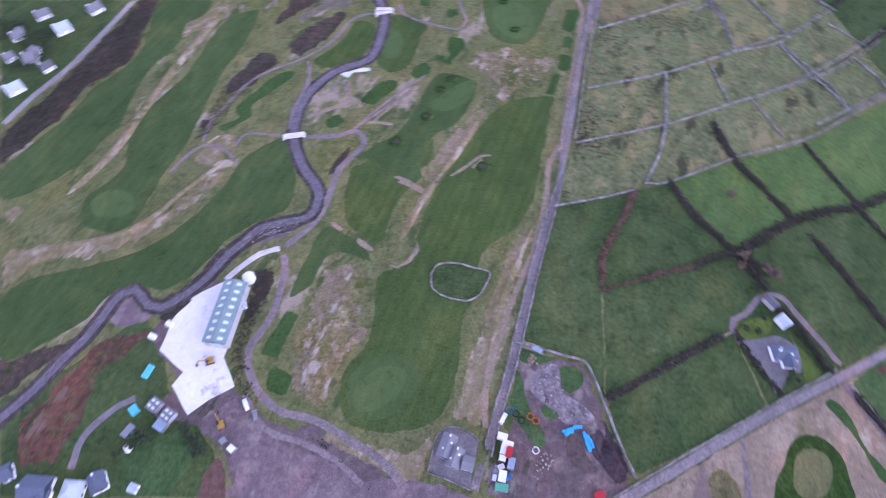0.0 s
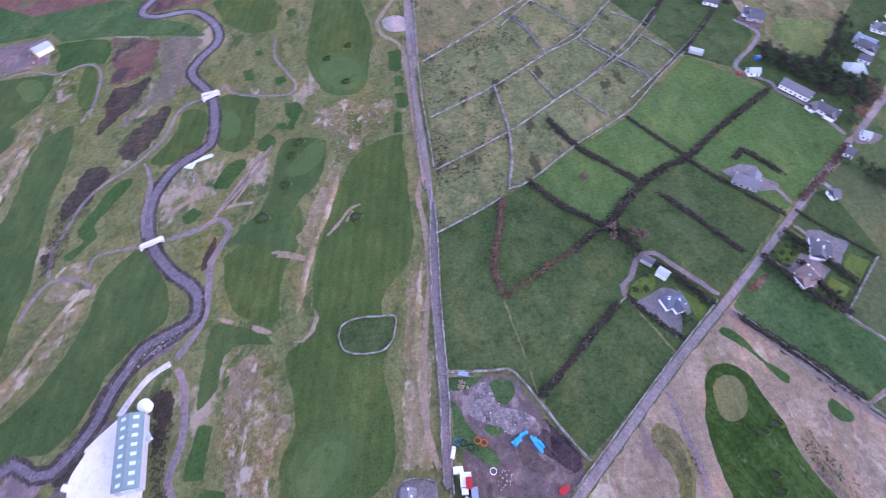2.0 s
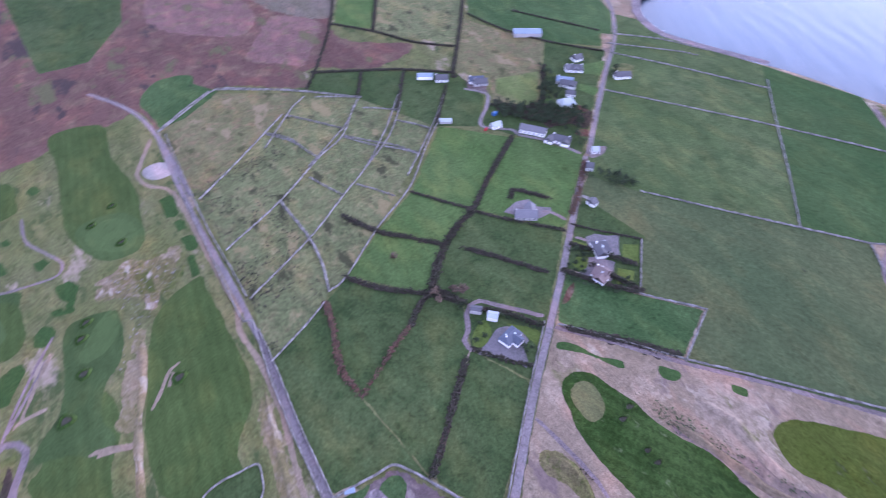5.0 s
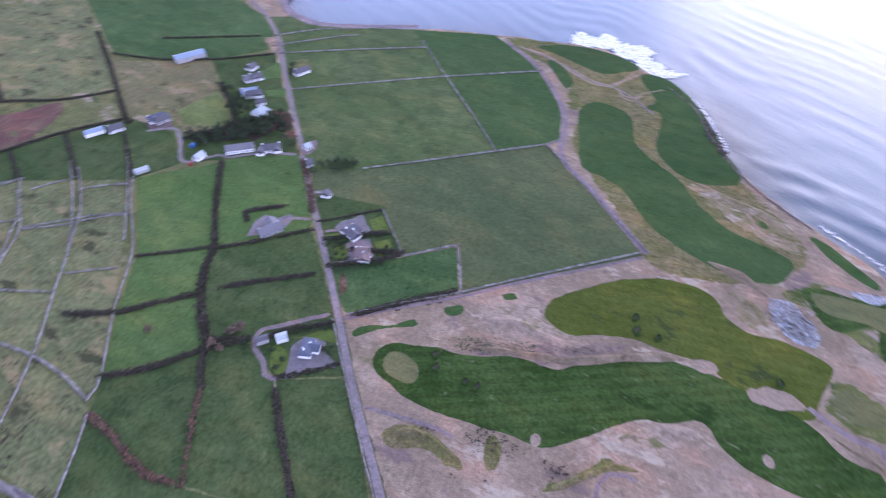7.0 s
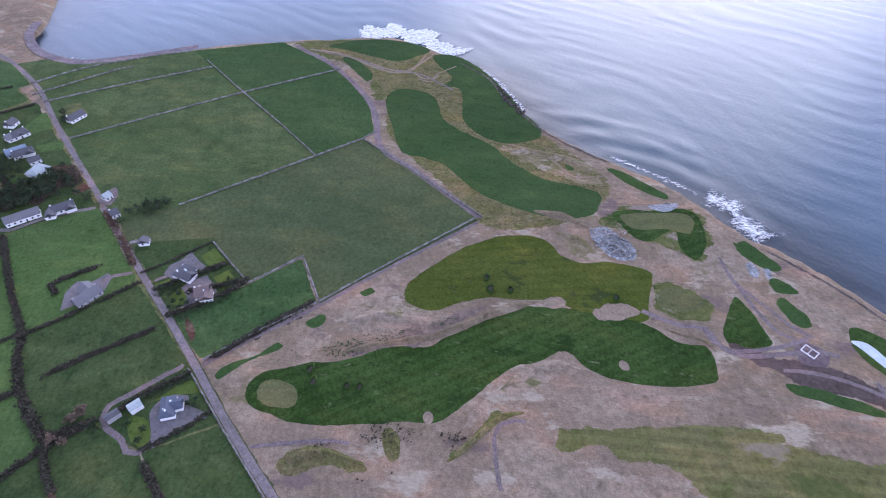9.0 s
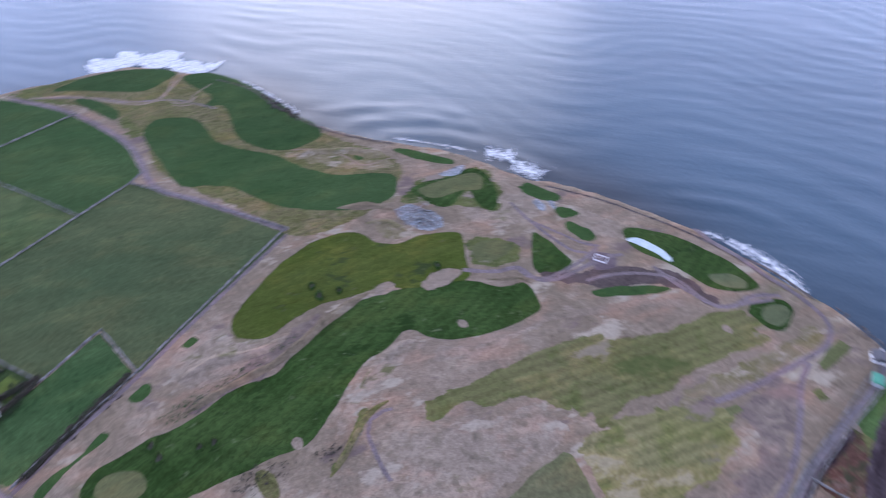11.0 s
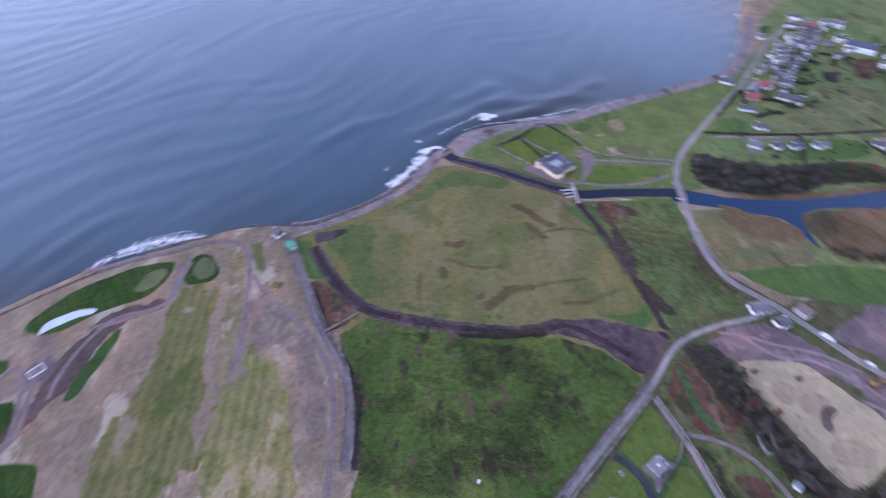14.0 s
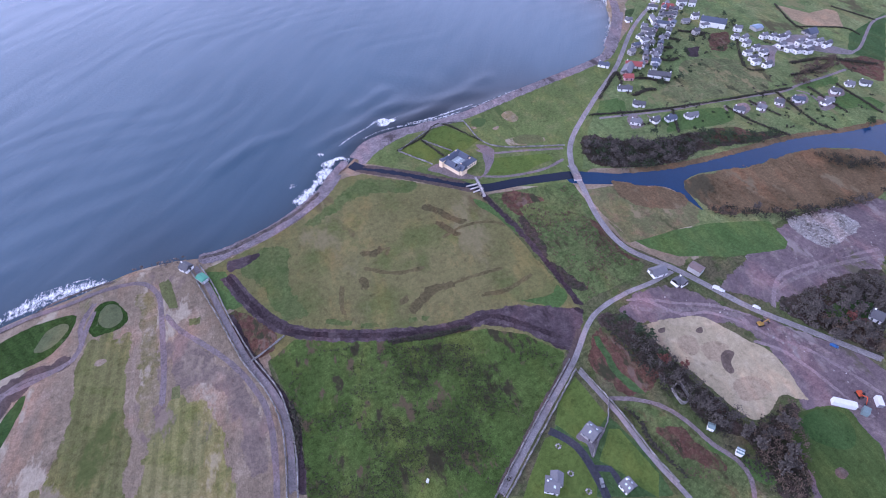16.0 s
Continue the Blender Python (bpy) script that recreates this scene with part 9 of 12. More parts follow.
def shed(a, b, width, label, wall="plaster_grey", roof="sheet_pale", eave=3.0, lights=0, name="shed"):
    """A plain farm or works building with a low pitched sheet roof and big doors."""
    (ax, ay), (bx, by) = a, b
    length = max(3.0, math.hypot(bx - ax, by - ay))
    ob = group_at(name, (ax + bx) / 2, (ay + by) / 2, math.degrees(math.atan2(by - ay, bx - ax)), label, name.replace("_", " "), "outbuildings")
    h, rise = length / 2, width * 0.16
    top = gable_wing(ob, -h, h, width, eave, rise, wall, roof, 0.2)
    for k in range(lights):
        x = -h + length * (k + 0.5) / lights
        for s in (-1, 1):
            y0, y1 = s * width * 0.14, s * width * 0.34
            z = lambda y: eave + rise * (1 - abs(y) / (width / 2)) + 0.25
            v = [(x - 0.7, y0, z(y0)), (x + 0.7, y0, z(y0)), (x + 0.7, y1, z(y1)), (x - 0.7, y1, z(y1))]
            v += [(p, q, r + 0.05) for p, q, r in v]
            part("roof_light", v, BOX_F, "skylight", top)
    dw = min(width * 0.5, 4.0)
    v, f = boxes((h + 0.0, h + 0.06, -dw / 2, dw / 2, 0, eave * 0.85))
    door = part("door", v, f, "sheet_pale", ob)
    v, f = boxes((h, h + 0.1, -dw / 2 - 0.15, -dw / 2, 0, eave * 0.88), (h, h + 0.1, dw / 2, dw / 2 + 0.15, 0, eave * 0.88), (h, h + 0.1, -dw / 2 - 0.15, dw / 2 + 0.15, eave * 0.86, eave * 0.93))
    part("door_frame", v, f, "paint_white", door)
    return ob


def wheel_mesh(r, w):
    v, f = [], []
    n = 12
    for s in (-w / 2, w / 2):
        v += [(r * math.cos(6.2832 * k / n), s, r * math.sin(6.2832 * k / n)) for k in range(n)]
    f = [(k, (k + 1) % n, n + (k + 1) % n, n + k) for k in range(n)] + [tuple(range(n - 1, -1, -1)), tuple(range(n, 2 * n))]
    return v, f


def car(x, y, turn, paint, label, van=False):
    ob = group_at("van" if van else "car", x, y, turn, label, "van" if van else "car", "vehicles")
    hl, top = (2.6, 2.2) if van else (2.15, 1.45)
    v, f = boxes((-hl, hl, -0.88, 0.88, 0.3, 0.85, 0.04))
    part("body", v, f, paint, ob)
    x0, x1 = (-hl + 0.1, 1.5) if van else (-1.6, 0.9)
    cab = part("cabin", box(x0, x1, -0.84, 0.84, 0.85, top, 0.16), BOX_F, paint, ob)
    part("windscreen", [(x1 - 0.02, -0.74, 0.92), (x1 - 0.02, 0.74, 0.92), (x1 - 0.13, 0.66, top - 0.08), (x1 - 0.13, -0.66, top - 0.08), (x1 + 0.05, -0.74, 0.92), (x1 + 0.05, 0.74, 0.92), (x1 - 0.06, 0.66, top - 0.08), (x1 - 0.06, -0.66, top - 0.08)], BOX_F, "glass_dark", cab)
    for sy in (-1, 1):
        for sx in (-1, 1):
            shared("wheel", "wheel", lambda: wheel_mesh(0.32, 0.2), "rubber", ob, (sx * hl * 0.62, sy * 0.82, 0.32))
        shared("headlight", "lamp", lambda: boxes((-0.03, 0.03, -0.18, 0.18, -0.07, 0.07)), "skylight", ob, (hl + 0.01, sy * 0.6, 0.65))
    return ob


def lorry(a, b, paint, label):
    (ax, ay), (bx, by) = a, b
    length = max(6.0, math.hypot(bx - ax, by - ay))
    ob = group_at("lorry", (ax + bx) / 2, (ay + by) / 2, math.degrees(math.atan2(by - ay, bx - ax)), label, "lorry", "vehicles")
    h = length / 2
    v, f = boxes((-h, h - 2.4, -1.25, 1.25, 1.0, 3.6))
    part("cargo_box", v, f, paint, ob)
    part("cab", box(h - 2.1, h, -1.2, 1.2, 0.6, 2.9, 0.12), BOX_F, "paint_white", ob)
    v, f = boxes((-h, h, -0.5, 0.5, 0.6, 1.0))
    part("chassis", v, f, "paint_dark", ob)
    for sx in (-0.8, -0.55, 0.75):
        for sy in (-1, 1):
            shared("wheel", "bigwheel", lambda: wheel_mesh(0.5, 0.3), "rubber", ob, (sx * h, sy * 1.0, 0.5))
    return ob


def container(a, b, width, height, paint, label, name="container"):
    (ax, ay), (bx, by) = a, b
    length = math.hypot(bx - ax, by - ay)
    ob = group_at(name, (ax + bx) / 2, (ay + by) / 2, math.degrees(math.atan2(by - ay, bx - ax)), label, name.replace("_", " "), "yard containers")
    h, w = length / 2, width / 2
    v, f = boxes((-h, h, -w, w, 0, height))
    part("body", v, f, paint, ob)
    v, f = boxes((-h - 0.05, h + 0.05, -w - 0.05, w + 0.05, height, height + 0.12))
    part("roof", v, f, paint, ob)
    v, f = boxes((h + 0.002, h + 0.05, -w + 0.15, -0.03, 0.1, height - 0.1), (h + 0.002, h + 0.05, 0.03, w - 0.15, 0.1, height - 0.1))
    part("door", v, f, "paint_silver", ob)
    return ob


def tree_kind(height, spread, leaf, label, seed):
    """A tree with a tapered trunk, forked limbs and a crown of many small ragged clumps with gaps."""
    random.seed(seed)
    ob = group_at("tree", 0, 0, 0, label, "tree", "trees")
    v, f = [], []

    def limb(p, q, r0, r1):
        d = (Vector(q) - Vector(p)).normalized()
        s = d.orthogonal().normalized()
        t = d.cross(s)
        o = len(v)
        for c, r in ((p, r0), (q, r1)):
            for k in range(5):
                e = Vector(c) + (s * math.cos(1.2566 * k) + t * math.sin(1.2566 * k)) * r
                v.append(tuple(e))
        f.extend((o + k, o + (k + 1) % 5, o + 5 + (k + 1) % 5, o + 5 + k) for k in range(5))

    fork = height * 0.35
    limb((0, 0, -0.3), (0.1, 0, fork), height * 0.035, height * 0.022)
    cv, cf = [], []
    tips = []
    for k in range(9):
        a = k * 0.7 + random.uniform(-0.3, 0.3)
        rr, hh = spread * random.uniform(0.45, 0.95), height * random.uniform(0.55, 0.98)
        tip = (rr * math.cos(a * 1.9), rr * math.sin(a * 1.9), hh * (1 - 0.22 * (rr / spread) ** 2))
        limb((0.1, 0, fork * random.uniform(0.7, 1)), tip, height * 0.016, height * 0.004)
        tips.append(tip)
    part("trunk", v, f, "bark", ob)
    for tip in tips:
        for _ in range(13):
            p = [tip[i] * random.uniform(0.55, 1.05) + random.gauss(0, spread * 0.16) for i in range(3)]
            if p[2] > height * 0.3:
                clump(cv, cf, *p, random.uniform(0.18, 0.5) * spread / 2.6)
    part("crown", cv, cf, leaf, ob)
    return ob


TREES = {}


def trees(kind, spots):
    """Trees of a kind at plan spots; the first one is the pattern for the others."""
    for n, (x, y) in enumerate(spots):
        variant = random.randrange(3)
        key = (kind, variant)
        m = pose(x, y, ground_z(x, y), 0, 0, random.uniform(0, 360))
        if key not in TREES:
            state = random.getstate()
            height, spread, leaf, label = {
                "bare": (6.5, 3.0, "twigs_grey", "bare grey deciduous tree in a thicket"),
                "brown": (5.0, 2.6, "twigs_brown", "brown leafless thorn tree with bare twigs"),
                "dark": (6.0, 2.7, "leaves_dark", "dark evergreen tree in a garden"),
                "red": (5.0, 2.8, "leaves_red", "rust-red shrubby tree beside a thicket"),
                "shrub": (2.2, 1.5, "leaves_dark", "dark green shrub in a garden"),
            }[kind]
            k = 0.8 + 0.2 * variant
            ob = tree_kind(height * k, spread * k, leaf, label, hash_of(kind) + variant)
            random.setstate(state)
            ob.matrix_basis = m
            TREES[key] = ob
        else:
            copy_thing(TREES[key], m)


def thicket(label, poly, gap, height, mat, seed, name="thicket"):
    """A wood or thicket too dense to count: stems and ragged crowns of uneven height, with gaps."""
    v, f = [], []
    random.seed(seed)
    for x, y in spots_in(poly, gap, seed, 0.12):
        tall = height * random.uniform(0.6, 1.15)
        o = len(v)
        v += [(x - 0.12, y, 0), (x + 0.12, y, 0), (x, y + 0.15, 0), (x + random.gauss(0, 0.2), y + random.gauss(0, 0.2), tall * 0.8)]
        f += [(o, o + 1, o + 3), (o + 1, o + 2, o + 3), (o + 2, o, o + 3)]
        for _ in range(60):
            up, out = random.uniform(0.35, 1.0), random.uniform(0, 0.62) * gap
            a = random.uniform(0, 6.28)
            clump(v, f, x + out * math.cos(a), y + out * math.sin(a), tall * (up - 0.25 * (out / gap) ** 2), random.uniform(0.035, 0.085) * gap)
    tagged(mesh_object(name, v, f, mat), label, name, kind="stuff")


def hash_of(word):
    return sum(ord(c) * (i + 1) for i, c in enumerate(word))


def spots_in(poly, gap, seed=1, drop=0.0):
    """Uneven plan spots inside an outline, about gap metres apart."""
    rnd = random.Random(seed)
    xs, ys = [p[0] for p in poly], [p[1] for p in poly]
    out = []
    for i in range(int((max(xs) - min(xs)) / gap) + 1):
        for j in range(int((max(ys) - min(ys)) / gap) + 1):
            out.append((min(xs) + (i + rnd.uniform(0, 1)) * gap, min(ys) + (j + rnd.uniform(0, 1)) * gap, rnd.random()))
    if not out:
        return []
    a = np.array(out)
    keep = inside([tuple(p) for p in poly], a[:, 0], a[:, 1]) & (a[:, 2] >= drop)
    return [(float(p[0]), float(p[1])) for p in a[keep]]


def scrub(label, poly, gap, size, mat, seed=1, cluster=0.0, name="scrub"):
    """Ground cover of small ragged clumps: gorse, rushes, bracken."""
    v, f = [], []
    random.seed(seed)
    for x, y in spots_in(poly, gap, seed):
        if noise.noise((x * 0.045, y * 0.045, seed)) + 0.5 * noise.noise((x * 0.16, y * 0.16, seed)) + random.gauss(0, 0.16) < cluster + 0.08:
            continue
        for _ in range(random.choice((2, 3, 4))):
            r = size * random.uniform(0.35, 0.9)
            clump(v, f, x + random.gauss(0, size), y + random.gauss(0, size), 0.35 + r * 0.3, r, 0.6)
    if f:
        tagged(mesh_object(name, v, f, mat), label, name, kind="stuff")


def stones(label, poly, gap, size, mat, seed=1, name="stones"):
    """Loose boulders or rubble."""
    v, f = [], []
    random.seed(seed)
    for x, y in spots_in(poly, gap, seed, 0.3):
        clump(v, f, x, y, 0.45 + size * 0.2, size * random.uniform(0.4, 1.3), 0.7)
    if f:
        tagged(mesh_object(name, v, f, mat), label, name, kind="stuff")


def bunker(x, y, rx, ry, turn, label="deep dark-faced pot bunker in the fairway"):
    """A grass-lipped pit of sand; the shade in it is painted into the dark floor."""
    v, f = [], []
    n = 18
    rings = ((1.5, -0.2, 0), (1.2, 1.1, 0), (0.98, 1.2, 0), (0.74, 0.12, 0), (0.0, 0.06, 0))
    for k, z, _ in rings[:-1]:
        for i in range(n):
            a = 6.2832 * i / n
            w = k * (1 + 0.12 * math.sin(3 * a + x))
            v.append((rx * w * math.cos(a), ry * w * math.sin(a), z))
    v.append((0, 0, 0.06))
    lip = [(r * n + i, r * n + (i + 1) % n, (r + 1) * n + (i + 1) % n, (r + 1) * n + i) for r in range(3) for i in range(n)]
    bed = [(3 * n + i, 3 * n + (i + 1) % n, 4 * n) for i in range(n)]
    ob = group_at("bunker", x, y, turn, label, "bunker", "bunkers")
    part("lip", v, lip, "mown_e", ob)
    part("sand_floor", [(a * 0.99, b * 0.99, c + 0.004) for a, b, c in v[3 * n:]], [tuple(i - 3 * n for i in q) for q in bed], "bunker_shade", ob)


def footbridge(a, b, width, label, mat="concrete_white", side="concrete_pale"):
    (ax, ay), (bx, by) = a, b
    length = math.hypot(bx - ax, by - ay) + 2
    ob = group_at("bridge", (ax + bx) / 2, (ay + by) / 2, math.degrees(math.atan2(by - ay, bx - ax)), label, "bridge", "bridges")
    h, w = length / 2, width / 2
    v, f = boxes((-h, h, -w, w, 0.75, 1.05))
    part("deck", v, f, mat, ob)
    for s in (-1, 1):
        v, f = boxes((-h, h, s * w - 0.12, s * w + 0.12, 1.05, 1.75))
        part("parapet", v, f, side, ob)
        v, f = boxes((s * h - 0.6, s * h + 0.6, -w - 0.2, w + 0.2, -0.6, 0.75))
        part("abutment", v, f, "concrete_pale", ob)


def bale(x, y, turn, label="round blue plastic-wrapped silage bale"):
    v, f = wheel_mesh(0.65, 1.25)
    if "bale" not in SHARED:
        me = bpy.data.meshes.new("bale")
        me.from_pydata(v, [], f)
        me.materials.append(MATS["plastic_blue"])
        SHARED["bale"] = me
    ob = new("bale", SHARED["bale"])
    ob.matrix_world = pose(x, y, ground_z(x, y) + 0.63, 0, 0, turn)
    tagged(ob, label, "bale", "blue bales")


def excavator(x, y, turn, paint, label):
    ob = group_at("excavator", x, y, turn, label, "excavator", "machines")
    for s in (-1, 1):
        v, f = boxes((-1.9, 1.9, s * 1.2 - 0.3, s * 1.2 + 0.3, 0, 0.85, 0.12))
        part("track", v, f, "rubber", ob)
    v, f = boxes((-1.9, 1.2, -1.3, 1.3, 0.95, 2.0, 0.1))
    body = part("body", v, f, paint, ob)
    v, f = boxes((0.0, 1.3, 0.3, 1.3, 1.95, 3.0, 0.1))
    part("cab", v, f, "glass_dark", body)
    boom = [(1.0, -0.2, 1.6), (1.0, 0.2, 1.6), (3.6, 0.2, 4.0), (3.6, -0.2, 4.0), (1.0, -0.2, 2.1), (1.0, 0.2, 2.1), (3.6, 0.2, 4.5), (3.6, -0.2, 4.5)]
    part("boom", boom, BOX_F, paint, ob)
    stick = [(3.4, -0.15, 4.3), (3.8, -0.15, 4.3), (3.8, 0.15, 4.3), (3.4, 0.15, 4.3), (5.4, -0.15, 0.9), (5.8, -0.15, 0.9), (5.8, 0.15, 0.9), (5.4, 0.15, 0.9)]
    part("stick", stick, BOX_F, paint, ob)
    v, f = boxes((5.1, 6.0, -0.6, 0.6, 0.1, 0.95, 0.1))
    part("bucket", v, f, "paint_dark", ob)


SURF = [0]


def surf(label, pts, width, density=1.0, seed=3):
    """Broken white water: a lacy sheet of foam that thins out to its edges and ends."""
    line = curve_through(pts, 1.5)
    SURF[0] += 1
    z = SEA + 0.8 + 0.01 * SURF[0]
    n = len(line)
    v, f, rim = [], [], []
    for i, p in enumerate(line):
        d = (line[min(i + 1, n - 1)] - line[max(i - 1, 0)]).normalized()
        side = Vector((-d.y, d.x))
        ends = min(1, min(i, n - 1 - i) * 1.5 / 6)
        swell = 0.75 + 0.7 * noise.noise((p.x * 0.08, p.y * 0.08, seed)) + 0.5 * noise.noise((p.x * 0.3, p.y * 0.3, seed))
        lace = -0.1 if density > 8.5 or density > 7.5 and width > 20 else 0.2 if density > 7 else 0.36 if density > 5 else 0.44 if density > 2 else 0.5
        for k in range(7):
            s = (k - 3) / 3
            q = p + side * (s * width * max(0.3, swell) * 0.75)
            v.append((q.x, q.y, z))
            rim.append(max(lace + 0.42 * abs(s) ** 1.3, 1 - 0.7 * ends))
        if i:
            o = 7 * i
            f += [(o - 7 + k, o - 6 + k, o + 1 + k, o + k) for k in range(6)]
    ob = mesh_object("surf", v, f, "foam")
    mark_rim(ob, rim)
    tagged(ob, label, "surf", kind="stuff")




def ridge(label, pts, width, height, mat="tan_dune", name="dune_ridge", seed=1):
    """A low uneven ridge of blown sand and turf: a humped bank that sinks away at its sides and ends."""
    line = curve_through(pts, 2.5)
    v, f, n = [], [], len(line)
    for i, p in enumerate(line):
        d = (line[min(i + 1, n - 1)] - line[max(i - 1, 0)]).normalized()
        side = Vector((-d.y, d.x))
        ends = math.sin(min(1, min(i, n - 1 - i) / 6) * 1.5708)
        wide = width * (0.8 + 0.5 * noise.noise((p.x * 0.05, p.y * 0.05, seed)))
        for k in range(11):
            s = (k - 5) / 5
            q = p + side * (s * wide * 0.5 * (0.3 + 0.7 * ends))
            bump = 0.5 * (1 + math.cos(3.1416 * s)) * (0.75 + 0.9 * noise.noise((q.x * 0.11, q.y * 0.11, seed)) + 0.4 * noise.noise((q.x * 0.35, q.y * 0.35, seed)))
            v.append((q.x, q.y, -0.12 + height * ends * max(0.0, bump) + 0.25 * (1 - abs(s))))
        if i:
            o = 11 * i
            f += [(o - 11 + k, o - 10 + k, o + 1 + k, o + k) for k in range(10)]
    tagged(mesh_object(name, v, f, mat, smooth=True), label, "dune", kind="structure")


ridge("purple-tan dune ridge between two fairways", [(166.8, 8.2), (167.5, -12.6), (166.2, -39.3), (171.4, -64.4), (175.9, -87.1), (176.6, -101.5)], 8, 2.6, "tan_dune", seed=41)
ridge("pale wind-blown dune crest", [(186.2, 4.7), (186.5, -13.9), (177.9, -34.7), (177.3, -50.1)], 10, 2.0, "sand_pink", seed=42)
ridge("tufted sand hummocks", [(111.6, 42.0), (115.9, 29.7), (112.1, 16.9), (104.5, 5.6)], 9, 1.8, "tuft_olive", seed=43)
ridge("tufted sand hummock", [(116.7, -7.7), (111.0, -10.7), (103.9, -9.4)], 7, 1.6, "tuft_olive", seed=44)
ridge("dark tufted bank", [(97.9, -30.5), (102.7, -40.8), (110.0, -52.4), (113.3, -62.3), (113.0, -71.5)], 6, 1.8, "tuft_olive", seed=45)
ridge("sandy shoulder along a fairway", [(127.2, -64.0), (132.6, -79.2), (135.8, -97.0), (130.4, -103.9)], 8, 1.6, "sand_pink", seed=46)
ridge("tan bank above the works track", [(141.7, -161.9), (135.9, -169.5), (132.0, -176.3), (123.7, -179.2)], 5, 1.4, "tan_dune", seed=47)
ridge("broken tan slope behind the stone heap", [(227.4, -131.8), (219.0, -143.1), (204.4, -148.2)], 9, 2.0, "tan_rough", seed=48)
ridge("tan sandy ridge above a fairway", [(323.4, -131.7), (313.8, -150.6), (299.5, -169.4), (278.9, -183.8)], 15, 2.2, "tan_rough", seed=4)
ridge("rocky tan ridge on the headland", [(251.4, -125.3), (240.3, -143.6), (227.1, -153.7)], 12, 1.8, "tan_dune", seed=5)

ridge("tussocky tan mound beside a fairway", [(-46.4, 128.2), (-47.1, 106.0), (-53.3, 84.2), (-54.2, 67.9)], 20, 2.2, "rough_rock", seed=23)
ridge("pink-tan bank between fairways", [(19.3, 232.7), (5.1, 204.0), (-7.8, 180.4), (-21.5, 148.1)], 7, 1.2, "tan_rough", seed=24)
ridge("low tan bank beside the lane", [(46.1, 160.0), (28.7, 119.4), (20.5, 85.8)], 6, 1.0, "tan_rough", seed=25)
ridge("pale rough bank between fairways", [(-149.3, 324.8), (-162.8, 282.4), (-173.4, 240.1), (-182.0, 200.9), (-196.0, 171.6)], 8, 1.4, "tan_rough", seed=26)
ridge("pale rough bank between fairways", [(-199.8, 137.1), (-157.0, 150.4), (-135.5, 176.9), (-119.1, 196.6)], 6, 1.2, "tan_rough", seed=27)
ridge("rocky pink mound behind a green", [(18.2, 289.0), (32.1, 282.9), (42.3, 272.4)], 14, 1.8, "rough_rock", seed=28)
ridge("spoil heap of purple earth", [(-352.4, -65.6), (-377.2, -61.2), (-394.5, -55.8)], 7, 2.0, "dirt_mauve", seed=29)
ridge("spoil bank of purple earth", [(-289.3, -59.1), (-293.6, -37.1), (-300.2, -14.8)], 5, 1.6, "dirt_mauve", seed=30)
ridge("earth bank round the scrapyard", [(66.5, 56.4), (70.7, 48.7), (74.7, 40.2)], 6, 1.8, "dirt_dark", seed=31)
ridge("long dark spoil heap in the scrapyard", [(62.9, 54.1), (66.0, 46.0), (69.3, 38.4)], 5, 1.6, "dirt_dark", seed=32)

# ---- houses by the straight road ----
house((146.7, 91.8), (157.8, 92.0), 6.6, "white bungalow with a grey hipped slate roof on a gravel yard", roof="slate_blue", hip=0.5, wing=(0.1, -6.5, 5.5), roof_lights=2)
shed((151.9, 119.4), (155.2, 114.2), 3.6, "low outbuilding with a dark sheet roof", "plaster_grey", "slate_grey")
shed((155.0, 109.8), (157.9, 104.8), 4.5, "white garage with a grey sheet roof", "plaster_white", "sheet_pale")
house((231.1, 150.4), (240.6, 139.8), 8, "grey T-shaped bungalow with a slate roof", "plaster_grey", "slate_mid", wing=(0.45, 9, 7), chimneys=2)
house((239.0, 96.6), (246.9, 90.6), 10, "white dormer bungalow with dark slates", hip=0.4, wing=(-0.3, -8, 7), roof_lights=3)
house((224.4, 85.5), (224.5, 77.7), 10, "white bungalow with a brown slate roof", roof="roof_brown", wing=(0.5, -7, 7), roof_lights=2)
house((273.9, 120.9), (278.4, 120.4), 6, "small white cottage beside the road", chimneys=0)
house((308.2, 146.0), (310.7, 141.7), 7, "white cottage among dark shrubs")
house((315.1, 210.6), (322.6, 192.1), 8, "long white barn with a grey slate roof", chimneys=0, roof="slate_mid", eave=3.2)
house((321.2, 184.5), (325.8, 171.9), 8, "white farmhouse with several gables", wing=(0.6, -6, 6), chimneys=2)
house((314.2, 183.9), (321.1, 184.7), 6, "small white annexe with slates", chimneys=0)
house((366.0, 208.9), (376.9, 202.7), 11, "large white modern house with pale roof", roof="sheet_pale", hip=0.6, chimneys=0)
house((396.0, 229.5), (401.2, 217.1), 8, "grey-roofed bungalow by the road", wing=(0.6, -5, 6))
house((423.9, 238.9), (431.2, 229.2), 9, "grey and white roadside house", hip=0.4, chimneys=2)
house((384.4, 215.6), (388.6, 209.3), 6, "low white outbuilding beside gardens", chimneys=0)
house((301.2, 228.3), (308.4, 225.9), 6, "small pale-roofed cottage by a lane", roof="sheet_pale", chimneys=0)
house((344.0, 284.2), (353.0, 276.9), 8, "grey farmhouse at a lane's end", "plaster_grey")
house((327.6, 154.0), (331.3, 150.7), 6, "low white roadside building with pale roof", chimneys=0, roof="sheet_pale")
shed((316.6, 239.2), (319.6, 239.0), 3, "small dark blue garden shed", "paint_blue", "paint_blue", 2.2)
shed((447.8, 321.7), (466.7, 302.1), 12, "long blue-grey farm shed", "plaster_grey", "sheet_blue", 4)
